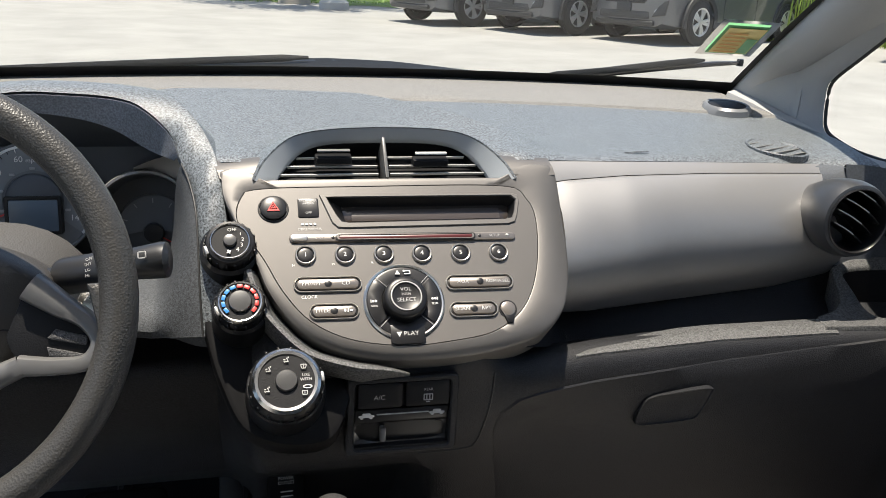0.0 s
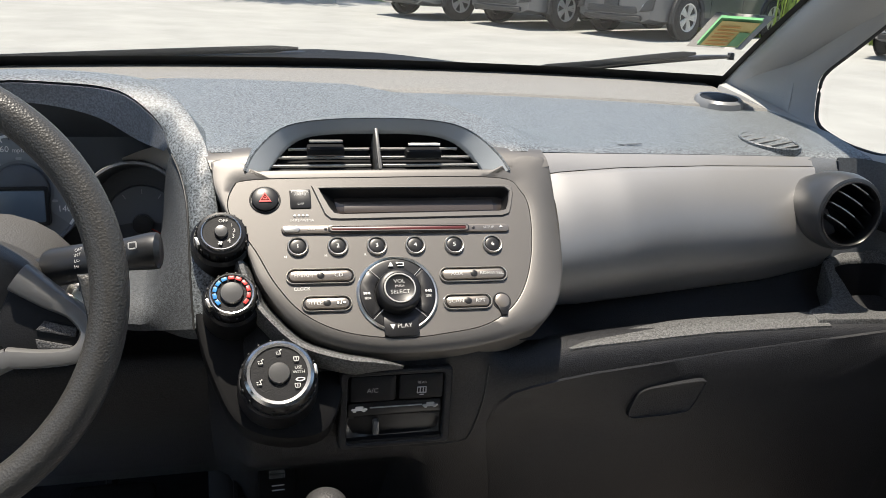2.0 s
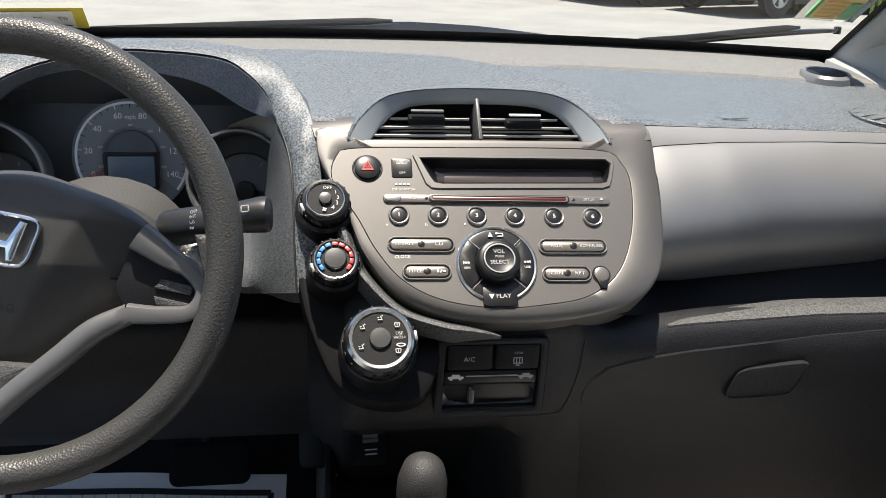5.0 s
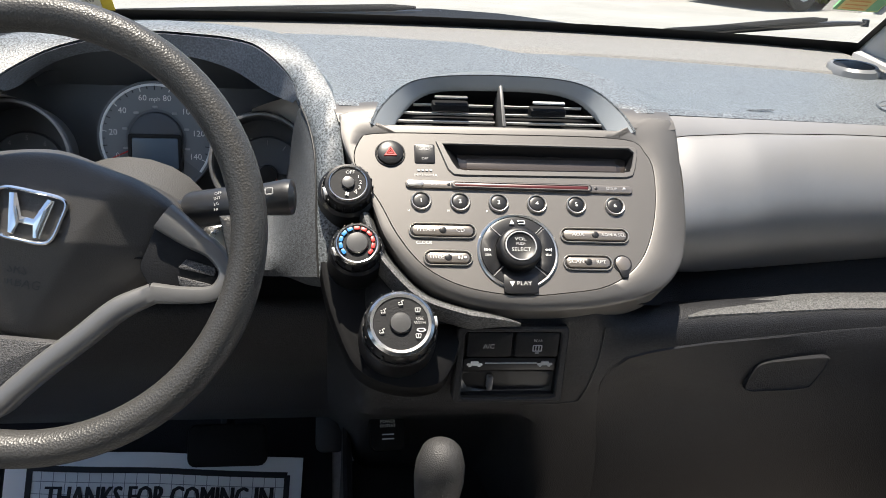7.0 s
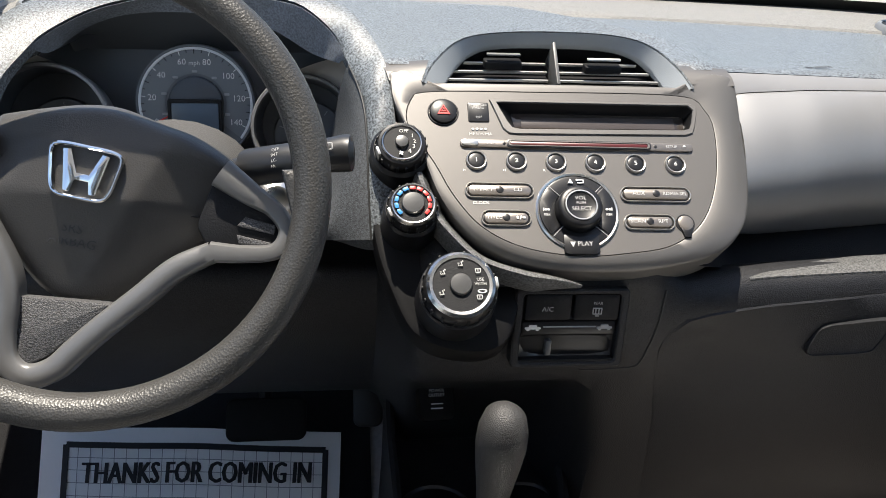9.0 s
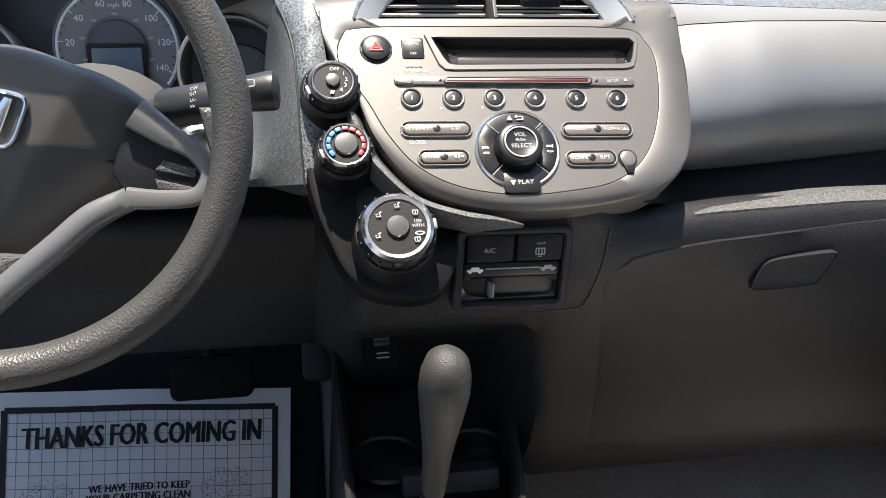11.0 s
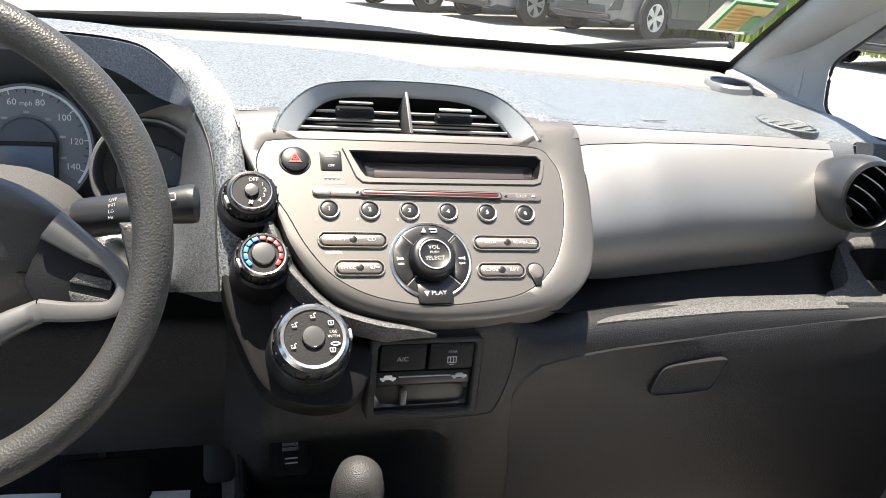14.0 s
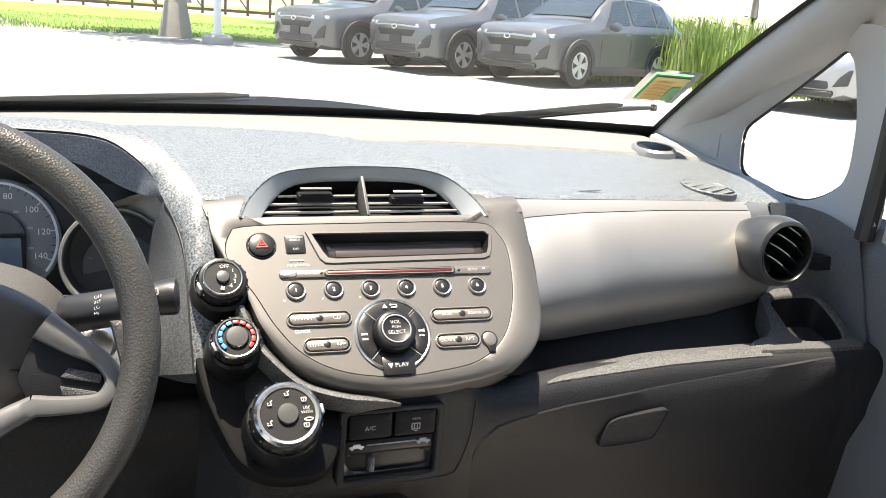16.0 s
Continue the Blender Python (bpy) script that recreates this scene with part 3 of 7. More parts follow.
def back_edge(x):
    """Rear edge of the upper pad."""
    if x > 0.18:
        y = float(np.interp(x, (0.18, 0.557, 0.66), (1.037, 1.083, 1.055)))
        z = float(np.interp(x, (0.18, 0.28, 0.397, 0.557, 0.66), (0.9835, 0.979, 0.974, 0.966, 0.962)))
    elif x > -0.18:
        y, z = 1.030 + 0.09 * min(1, max(0, (0.135 - abs(x)) / 0.03)), 0.986
    else:
        t = min((-0.18 - x) / 0.05, 1)
        y, z = lerp(1.04, 1.225 if x > -0.56 else 1.12, t), 0.985
    return y, z


def pad_z(y, x):
    """Height of the upper pad in plan."""
    yb, zb = back_edge(x)
    zz = float(np.interp(y, (yb, 1.15, 1.33, 1.40, 1.44, 1.7), (zb, 0.980, 0.988, 0.991, 0.996, 1.001)))
    # the middle rises from its rear edge to a ridge that sweeps from the arch to the vent's hood
    if -0.30 < x < 0.21 and y > yb:
        yr = ridge_y(x)
        k = min(1, (0.21 - x) / 0.05) * min(1, (x + 0.30) / 0.05)
        zz += 0.018 * k * float(np.interp(y, (yb, yr, yr + 0.014, yr + 0.06), (0, 1, 0.5, 0)))
    return zz


def ridge_y(x):
    return float(np.interp(x, (-0.25, -0.142, 0.014, 0.06, 0.117, 0.148, 0.2), (1.385, 1.388, 1.362, 1.315, 1.241, 1.16, 1.10)))


rows = []
for x in np.linspace(-0.64, 0.64, 71):
    yb, zb = back_edge(x)
    ys = [yb, yb + 0.008] + list(np.linspace(yb + 0.03, max(yb + 0.04, ridge_y(x) - 0.004), 10)) + list(np.linspace(max(yb + 0.045, ridge_y(x)), GY(min(abs(x), 0.7)) + 0.01, 16))
    rows.append([Vector((x, yb + 0.004, zb - 0.012))] + [Vector((x, y, pad_z(y, x) + (0.003 if k > 0 else 0))) for k, y in enumerate(ys)])
rows.insert(0, [q + Vector((-0.004, 0, -0.03)) for q in rows[0]])
rows.append([q + Vector((0.004, 0, -0.03)) for q in rows[-1]])
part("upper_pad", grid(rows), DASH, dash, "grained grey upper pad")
# smoother border strip near the glass
bm = grid([[Vector((x, GY(x) - d, pad_z(GY(x) - d, x) + h)) for d, h in ((0.215, 0.001), (0.210, 0.0065), (0.19, 0.008), (0.1, 0.009), (0.0, 0.010))] for x in np.linspace(-0.635, 0.635, 49)])
part("border_strip", bm, DASHL, dash, "paler strip along the windscreen")

# silver surround of the centre stack: a plate with a bowed lower rim
outl = [(0.1840, 0.0985), (0.1865, 0.068), (0.184, 0.007), (0.177, -0.037), (0.160, -0.072), (0.131, -0.092), (0.072, -0.105), (0.0, -0.107), (-0.055, -0.097), (-0.095, -0.074), (-0.122, -0.036), (-0.136, 0.004), (-0.154, 0.045), (-0.163, 0.070), (-0.165, 0.088), (-0.167, 0.099), (-0.150, 0.102), (-0.141, 0.096), (-0.134, 0.0885), (-0.09, 0.0880), (0.003, 0.0880), (0.09, 0.0875), (0.138, 0.0875), (0.144, 0.095), (0.152, 0.103), (0.172, 0.1035)]
so = [(p.x, p.y) for p in spline([(*p, 0) for p in outl], 180, True)]
inl = [(0.120, 0.077), (0.146, 0.062), (0.153, 0.035), (0.145, -0.017), (0.125, -0.060), (0.091, -0.085), (0.046, -0.093), (0.0, -0.095), (-0.050, -0.086), (-0.086, -0.066), (-0.110, -0.035), (-0.127, 0.0), (-0.150, 0.040), (-0.147, 0.066), (-0.130, 0.077), (-0.03, 0.0785)]
si = [(p.x, p.y) for p in spline([(*p, 0) for p in inl], 96, True)]
bm = bmesh.new()


def round_off(p):
    """How far the outer rim falls away: much below, little at the sides and top."""
    return 0.007 * max(min(1, max(0, (-0.03 - p[1]) / 0.06)), min(1, max(0, (p[0] - 0.155) / 0.025)) * min(1, max(0, (0.100 - p[1]) / 0.05)))


HUB = Vector((0.0, 0.01))


def ray_to(poly, c, a):
    """The outermost crossing of poly on the ray from c at angle a."""
    d = Vector((math.cos(a), math.sin(a)))
    best = 0.0
    for i in range(len(poly)):
        p, q = Vector(poly[i]) - c, Vector(poly[(i + 1) % len(poly)]) - c
        e = q - p
        den = d.x * e.y - d.y * e.x
        if abs(den) > 1e-12:
            t = (p.x * e.y - p.y * e.x) / den
            u = (p.x * d.y - p.y * d.x) / den
            if t > 0 and -1e-6 <= u <= 1 + 1e-6:
                best = max(best, t)
    return c + d * best


angs = [math.atan2(p[1] - HUB.y, p[0] - HUB.x) for p in so]
so_ = [tuple(ray_to(so, HUB, a)) for a in angs]
si_ = [tuple(ray_to(si, HUB, a)) for a in angs]
levels = ((0.0, -0.045, 1.0), (0.0, -0.0030, 1.0), (0.012, -0.0012, 0.97), (0.04, -0.0003, 0.90), (0.12, 0.0, 0.75), (0.28, 0.0004, 0.45), (0.5, 0.0006, 0.15), (0.97, 0.0006, 0.0), (1.0, 0.0002, 0.0), (1.0, -0.006, 0.0))
add_grid(bm, [[R3(*Vector(p).lerp(Vector(q), f), h - r * round_off(p)) for p, q in zip(so_, si_)] for f, h, r in levels], close_u=True)
# shoulders beside the vent, rolling over to the upper pad
for uo, ui in (([(0.1848, 0.090), (0.1840, 0.096), (0.1835, 0.101), (0.1830, 0.106)], [(0.135, 0.084), (0.132, 0.092), (0.129, 0.101), (0.125, 0.110)]),
               ([(-0.166, 0.090), (-0.1675, 0.096), (-0.169, 0.101), (-0.171, 0.106)], [(-0.131, 0.084), (-0.128, 0.092), (-0.125, 0.101), (-0.121, 0.110)])):
    rr = []
    for k in range(9):
        t = k / 8
        o, i = (Vector((np.interp(t, (0, 0.33, 0.75, 1), [p[0] for p in s]), np.interp(t, (0, 0.33, 0.75, 1), [p[1] for p in s]))) for s in (uo, ui))
        drop = -0.0004 - 0.003 * max(0, t - 0.6) ** 1.5 / 0.253
        row = [R3(*i, -0.03)] + [R3(*i.lerp(o, f), drop) for f in np.linspace(0, 1, 9)] + [R3(*o, -0.03)]
        rr.append(row)
    rr.append([q + Vector((0, 0.010, 0.0035)) for q in rr[-1]])
    rr.append([q + Vector((0, 0.03, -0.004)) for q in rr[-1]])
    add_grid(bm, rr)
part("centre_surround", bm, SURR, dash, "silver painted centre surround")
# face plate behind the radio's buttons, open where the display sits
DISP = [(-0.063, 0.0655), (0.132, 0.064), (0.134, 0.059), (0.128, 0.0385), (0.123, 0.0365), (-0.046, 0.0365), (-0.051, 0.039)]
DC = Vector((0.04, 0.050))


angs = sorted({round(math.atan2(p[1] - DC.y, p[0] - DC.x), 5) for p in inset(si, 0.0003) + DISP})
pl_o = [tuple(ray_to(inset(si, 0.0003), DC, a)) for a in angs]
pl_i = [tuple(ray_to(DISP, DC, a)) for a in angs]
bm = grid([[R3(*p, -0.012) for p in pl_o], [R3(*p, -0.0006) for p in pl_o], [R3(*p, 0.0005) for p in inset(pl_o, 0.0006)], [R3(*p, 0.0005) for p in pl_i], [R3(*p, -0.012) for p in pl_i]], close_u=True)
part("face_plate", bm, TAUPE, dash, "taupe metallic face plate")

# passenger side bulging silver panel
def pass_prof(x):
    """Profile (y, z) of the lid from its top edge to the edge turned under."""
    t = min(max((x - 0.186) / 0.36, 0), 1)
    yt, zt = back_edge(x)
    yb = float(np.interp(t, (0, 0.15, 0.4, 1), (0.954, 0.977, 1.006, 1.026)))
    zb = float(np.interp(t, (0, 0.15, 0.4, 0.8, 1), (0.846, 0.836, 0.831, 0.838, 0.850)))
    k = min(1.0, 0.75 + t)
    a = Vector((yt - 0.018, float(np.interp(x, (0.186, 0.204, 0.273, 0.388, 0.545), (0.963, 0.965, 0.967, 0.965, 0.9585)))))
    d = Vector((yb, zb))
    b = a.lerp(d, 0.33).lerp(a + Vector((-0.048, -0.022)), k)
    c = a.lerp(d, 0.67).lerp(d + Vector((-0.050, 0.046)), k)
    out = [(yt + 0.012, zt - 0.008), (yt, zt - 0.0008), (lerp(yt, a.x, 0.5) - 0.001, lerp(zt, a.y, 0.5) + 0.001)]
    for f in np.linspace(0.0, 1.0, 16):
        q = a * (1 - f) ** 3 + b * 3 * f * (1 - f) ** 2 + c * 3 * f * f * (1 - f) + d * f ** 3
        out.append((q.x, q.y))
    out += [(yb + 0.004, zb - 0.008), (yb + 0.012, zb - 0.015), (yb + 0.025, zb - 0.020), (yb + 0.09, zb - 0.020)]
    return out


rows = []
for t in np.linspace(0, 1, 44):
    row = []
    for y, z in pass_prof(lerp(0.186, 0.545, t)):
        # the far edge sweeps outwards below the round vent
        xr = float(np.interp(z, (0.84, 0.862, 0.885, 0.915, 0.945, 0.975), (0.567, 0.567, 0.557, 0.544, 0.542, 0.572)))
        xl = float(np.interp(z, (0.85, 0.90, 0.94, 0.985), (0.1665, 0.1825, 0.1865, 0.1835)))
        row.append(Vector((lerp(xl, xr, t), y, z)))
    rows.append(row)
rows.insert(0, [q + Vector((0, 0.015, -0.012)) for q in rows[0]])
rows.append([q + Vector((0.002, 0.03, -0.002)) for q in rows[-1]])
top = [[*r[:4], r[3] + Vector((0, 0.012, -0.003))] for r in rows]
part("lid_top_strip", grid(top), SILVER, dash, "silver strip above the glove-box lid")
rows = [[r[3].lerp(r[4], 0.01) + Vector((0, 0.012, -0.003)), r[3].lerp(r[4], 0.05) + Vector((0, 0.0012, -0.0008)), r[3].lerp(r[4], 0.16), *r[4:]] for r in rows]
part("glove_lid", grid(rows), SILVER, dash, "bulging silver upper glove-box lid")

# lower body: shelf below the lid, lip, glove box, centre panel and driver's knee panel
def lower_prof(x):
    """Profile (y, z) of the lower dashboard."""
    if x >= 0.06:
        ly = float(np.interp(x, (0.12, 0.22, 0.37, 0.50, 0.60, 0.66), (0.914, 0.932, 0.946, 0.946, 0.938, 0.932)))
        lip = 0.804
        return [(1.060, 0.875), (1.052, 0.835), (1.030, 0.805), (ly + 0.048, lip - 0.016), (ly + 0.028, lip - 0.003), (ly + 0.010, lip), (ly - 0.006, lip - 0.005), (ly - 0.014, lip - 0.016), (ly - 0.017, lip - 0.035), (0.926, 0.72), (0.931, 0.66), (0.943, 0.58), (0.962, 0.50), (0.995, 0.43), (1.10, 0.37)]
    if x >= -0.13:
        return [(0.99, 0.895), (0.930, 0.850), (0.905, 0.833), (0.898, 0.825), (0.894, 0.816), (0.894, 0.806), (0.897, 0.795), (0.898, 0.77), (0.899, 0.74), (0.902, 0.715), (0.92, 0.69), (0.97, 0.66), (1.02, 0.62), (1.08, 0.54), (1.16, 0.45)]
    return [(1.08, 0.785), (1.0, 0.790), (0.993, 0.790), (0.988, 0.789), (0.984, 0.786), (0.981, 0.782), (0.979, 0.775), (0.979, 0.765), (0.98, 0.74), (1.0, 0.70), (1.03, 0.66), (1.08, 0.60), (1.14, 0.55), (1.22, 0.50), (1.3, 0.47)]


def blend_prof(x):
    def mixp(a, b, t):
        t = t * t * (3 - 2 * t)
        return [(lerp(p[0], q[0], t), lerp(p[1], q[1], t)) for p, q in zip(a, b)]
    low = mixp(lower_prof(0), lower_prof(max(x, 0.06)), min(max((x - 0.015) / 0.05, 0), 1))[10:] if x > 0.015 else None
    if 0.015 < x <= 0.085:
        return lower_prof(0)[:10] + low
    if x > 0.085:
        w = min((x - 0.075) / 0.07, 1)
        late = min(max((x - 0.112) / 0.10, 0), 1)
        return mixp(lower_prof(0), lower_prof(x), late)[:4] + mixp(lower_prof(0), lower_prof(x), w)[4:10] + low
    if x < -0.13:
        w = min((-0.13 - x) / 0.05, 1)
        return mixp(lower_prof(0), lower_prof(-0.3), w)
    return lower_prof(0)


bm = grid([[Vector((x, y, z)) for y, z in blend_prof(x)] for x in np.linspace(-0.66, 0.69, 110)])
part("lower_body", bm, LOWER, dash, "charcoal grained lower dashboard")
# grained top of the ledge, its colour paled as if sunlit
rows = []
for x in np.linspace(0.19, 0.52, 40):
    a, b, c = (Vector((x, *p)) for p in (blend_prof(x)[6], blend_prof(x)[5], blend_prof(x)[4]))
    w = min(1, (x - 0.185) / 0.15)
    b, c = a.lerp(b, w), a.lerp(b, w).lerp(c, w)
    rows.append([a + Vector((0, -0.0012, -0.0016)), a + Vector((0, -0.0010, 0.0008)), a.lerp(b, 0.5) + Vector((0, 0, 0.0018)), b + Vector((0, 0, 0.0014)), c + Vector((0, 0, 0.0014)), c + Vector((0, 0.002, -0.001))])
part("ledge_top", grid(rows), LEDGE, dash, "grained top of the ledge, paled as if sunlit")
for sg in (1, -1):
    part("end_cap", box(pose(sg * 0.685, 1.32, 0.885), 0.10, 0.62, 0.02, 0.004), BLACKP, dash)
# lower glove-box lid with its handle recess
gl = [(0.116, 0.640), (0.104, 0.700), (0.100, 0.735), (0.104, 0.753), (0.121, 0.767), (0.167, 0.772), (0.249, 0.7745), (0.372, 0.779), (0.50, 0.787), (0.62, 0.795), (0.64, 0.78), (0.64, 0.55), (0.62, 0.485), (0.40, 0.465), (0.16, 0.465), (0.130, 0.50), (0.122, 0.56)]
go = spline([(x, z, 0) for x, z in gl], 72, True)


def face_y(x, z):
    pr = blend_prof(x)[6:]
    zs = [p[1] for p in pr][::-1]
    return float(np.interp(z, zs, [p[0] for p in pr][::-1]))


bm = bmesh.new()
rings = []
cc = Vector((0.36, 0.67, 0))
for k, off in ((1.0, 0.004), (1.0, -0.0002), (0.985, -0.0014), (0.8, -0.0022), (0.5, -0.0026), (0.2, -0.003)):
    rings.append([Vector((q.x, face_y(q.x, q.y) + off, q.y)) for q in (cc + (p - cc) * k for p in go)])
vs = add_grid(bm, rings, close_u=True)
bm.faces.new(vs[-1])
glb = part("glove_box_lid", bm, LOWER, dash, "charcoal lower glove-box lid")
GH = plane_at((0.312, 0.9165, 0.732), (1, 0, 0.03), (0, 0.02, 1))
hnd = [(p.x, p.y) for p in spline([(-0.046, -0.016, 0), (-0.040, 0.006, 0), (-0.030, 0.015, 0), (0.0, 0.018, 0), (0.040, 0.019, 0), (0.043, 0.012, 0), (0.030, -0.012, 0), (0.020, -0.018, 0), (-0.02, -0.019, 0)], 48, True)]
part("handle", frame_slab(GH, hnd, inset(hnd, 0.0012), -0.008, 0.0002, 0.0004, depth=-0.012), LOWER, glb)
bm = grid([[GH @ Vector((x * k, y * k - 0.004 * (1 - k), h)) for x, y in hnd] for k, h in ((0.972, -0.0002), (0.955, -0.0012), (0.84, -0.0020), (0.40, -0.0022), (0.05, -0.0022))], close_u=True)
part("handle_flap", bm, LOWER, glb, "sunken grip of the handle")
seam = spline([(0.096, 0.798, 0), (0.0945, 0.780, 0), (0.091, 0.755, 0), (0.082, 0.722, 0), (0.070, 0.712, 0), (0.020, 0.709, 0)], 40)
part("panel_seam", tube([(q.x, face_y(q.x, q.y) - 0.0002, q.y) for q in seam], 0.0011, 6), RUBBER, dash, "dark joint beside the glove box")

# lip below the radio on the driver's side, paled as if sunlit
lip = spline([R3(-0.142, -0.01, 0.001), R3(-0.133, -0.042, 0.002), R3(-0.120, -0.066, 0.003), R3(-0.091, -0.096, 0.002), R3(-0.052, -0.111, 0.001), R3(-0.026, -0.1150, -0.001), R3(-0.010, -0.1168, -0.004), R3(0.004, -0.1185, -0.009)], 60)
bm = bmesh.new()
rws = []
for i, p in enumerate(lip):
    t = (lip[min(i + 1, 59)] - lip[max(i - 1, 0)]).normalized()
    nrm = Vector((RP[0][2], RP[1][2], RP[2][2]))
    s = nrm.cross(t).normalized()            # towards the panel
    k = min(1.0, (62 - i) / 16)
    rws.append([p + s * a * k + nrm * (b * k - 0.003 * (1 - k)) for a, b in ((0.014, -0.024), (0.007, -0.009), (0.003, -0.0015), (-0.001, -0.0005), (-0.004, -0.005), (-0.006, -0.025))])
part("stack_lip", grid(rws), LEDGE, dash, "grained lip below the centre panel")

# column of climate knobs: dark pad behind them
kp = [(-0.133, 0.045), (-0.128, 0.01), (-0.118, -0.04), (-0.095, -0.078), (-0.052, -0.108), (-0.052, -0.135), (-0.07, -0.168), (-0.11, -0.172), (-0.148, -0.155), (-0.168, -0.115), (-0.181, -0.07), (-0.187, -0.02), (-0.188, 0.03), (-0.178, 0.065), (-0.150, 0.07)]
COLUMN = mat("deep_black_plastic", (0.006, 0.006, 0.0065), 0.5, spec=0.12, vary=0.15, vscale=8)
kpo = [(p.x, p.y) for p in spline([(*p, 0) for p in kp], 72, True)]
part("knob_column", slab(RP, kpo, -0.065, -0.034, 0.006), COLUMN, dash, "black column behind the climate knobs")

# arched band round the instruments
band_o = [(-0.157, 0.955, 0.86), (-0.158, 0.972, 0.90), (-0.160, 0.985, 0.932), (-0.163, 1.0, 0.957), (-0.169, 1.03, 0.987), (-0.176, 1.06, 0.999), (-0.192, 1.10, 1.018), (-0.214, 1.14, 1.033), (-0.234, 1.17, 1.038), (-0.29, 1.20, 1.041), (-0.376, 1.21, 1.042), (-0.47, 1.19, 1.034), (-0.53, 1.15, 1.025), (-0.565, 1.10, 1.0), (-0.585, 1.06, 0.96), (-0.592, 1.02, 0.90)]
band_i = [(-0.184, 0.935, 0.838), (-0.186, 0.955, 0.88), (-0.187, 0.978, 0.918), (-0.189, 1.0, 0.946), (-0.196, 1.03, 0.967), (-0.208, 1.06, 0.987), (-0.218, 1.09, 1.005), (-0.248, 1.12, 1.027), (-0.278, 1.14, 1.034), (-0.33, 1.148, 1.037), (-0.385, 1.148, 1.037), (-0.455, 1.125, 1.024), (-0.500, 1.10, 1.003), (-0.520, 1.08, 0.985), (-0.545, 1.04, 0.945), (-0.555, 1.0, 0.87)]
bo, bi = spline(band_o, 60), spline(band_i, 60)
bm = grid([[p + Vector((0.03 * math.copysign(1, p.x + 0.376) * (1 if abs(p.x + 0.376) > 0.12 else 0.2), 0.06, -0.05)) for p in bo], [p + Vector((0.002, 0.01, -0.006)) for p in bo], bo, [a.lerp(b, 0.3) + Vector((0, -0.004, 0.004)) for a, b in zip(bo, bi)], [a.lerp(b, 0.75) + Vector((0, -0.004, 0.003)) for a, b in zip(bo, bi)], bi, [p + Vector((-0.004 * math.copysign(1, p.x + 0.376), 0.016, -0.004)) for p in bi]])
part("instrument_arch", bm, DASH, dash, "grained arch round the instruments")
# brow under the arch
brow = spline([q for q in bi if q.z > 0.986], 44)
low = spline([brow[0] + Vector((-0.006, 0.02, -0.010)), (-0.243, 1.12, 0.980), (-0.284, 1.142, 1.000), (-0.331, 1.152, 1.011), (-0.385, 1.156, 1.015), (-0.44, 1.152, 1.011), (-0.478, 1.142, 0.998), (-0.505, 1.12, 0.978), brow[-1] + Vector((0.006, 0.02, -0.010))], 44)
bm = grid([[q + Vector((0, 0.012, -0.001)) for q in brow], [q + Vector((0, -0.001, -0.003)) for q in brow], [q.lerp(l, 0.5) for q, l in zip(brow, low)], low, [l + Vector((0, 0.006, 0.001)) for l in low]])
part("brow_lining", grid([[l + Vector((0, 0.004, 0.0)) for l in low], [Vector((l.x, 1.19, min(l.z, 0.985))) for l in low], [Vector((l.x, 1.22, 0.95)) for l in low]]), CLUSTER, dash)
part("brow", bm, SATGREY, dash, "brow over the instruments, lightened as if lit")
# driver's end of the dashboard in grained grey, the knee panel in its shaded copy
knee = [(1.150, 0.852), (1.100, 0.860), (1.050, 0.863), (1.000, 0.861), (0.978, 0.855), (0.965, 0.847), (0.960, 0.838), (0.963, 0.830), (0.985, 0.824), (1.05, 0.815)]
leg = [q for q in bi if q.x > -0.21 and q.z < 0.985][::-1]
legp = spline(leg, 8) + [leg[-1] + Vector((0.002, 0.003, -0.012)), leg[-1] + Vector((0.004, 0.05, -0.018))]
rows = [[Vector((x, y, z - 0.02 * max(0, (x + 0.26) / 0.06) ** 2 * (0.3 if y > 1.06 else 1))) for y, z in knee] for x in np.linspace(-0.60, -0.235, 16)]
edge = rows[-1]
for k in np.linspace(0.15, 1.0, 8):
    w = k * k * (3 - 2 * k)
    rows.append([Vector((lerp(a.x, b.x, k), lerp(a.y, b.y, w), lerp(a.z, b.z, w))) for a, b in zip(edge, legp)])
part("arch_seam", tube([q + Vector((-0.001, -0.001, 0)) for q in spline(leg, 30)], 0.0009, 6), RUBBER, dash, "thin dark joint beside the arch")
part("knee_panel", grid(rows), KNEE, dash, "grey grained panel below the instruments, darkened as if shaded")
bm = grid([[Vector((x, y, z)) for y, z in ((1.14, 0.985), (1.08, 0.965), (1.04, 0.93), (1.02, 0.88), (1.0, 0.80), (1.02, 0.70))] for x in np.linspace(-0.70, -0.57, 8)])
part("side_panel", bm, DASH, dash)

# passenger end: panel behind the round vent, the end wall and the cup holder
bm = grid([[Vector((x, y, z)) for y, z in ((1.092, 0.9665), (1.072, 0.9645), (1.058, 0.955), (1.048, 0.93), (1.040, 0.90), (1.030, 0.848))] for x in np.linspace(0.552, 0.625, 8)])
part("end_panel", bm, ENDM, dash, "dark panel behind the round vent")
wt = spline([(0.585, 1.060, 0.970), (0.625, 1.055, 0.968), (0.650, 1.030, 0.963), (0.658, 1.000, 0.955), (0.660, 0.972, 0.946)], 16)
wm_ = spline([(0.590, 1.046, 0.915), (0.634, 1.042, 0.910), (0.658, 1.020, 0.900), (0.666, 0.988, 0.890), (0.668, 0.956, 0.880)], 16)
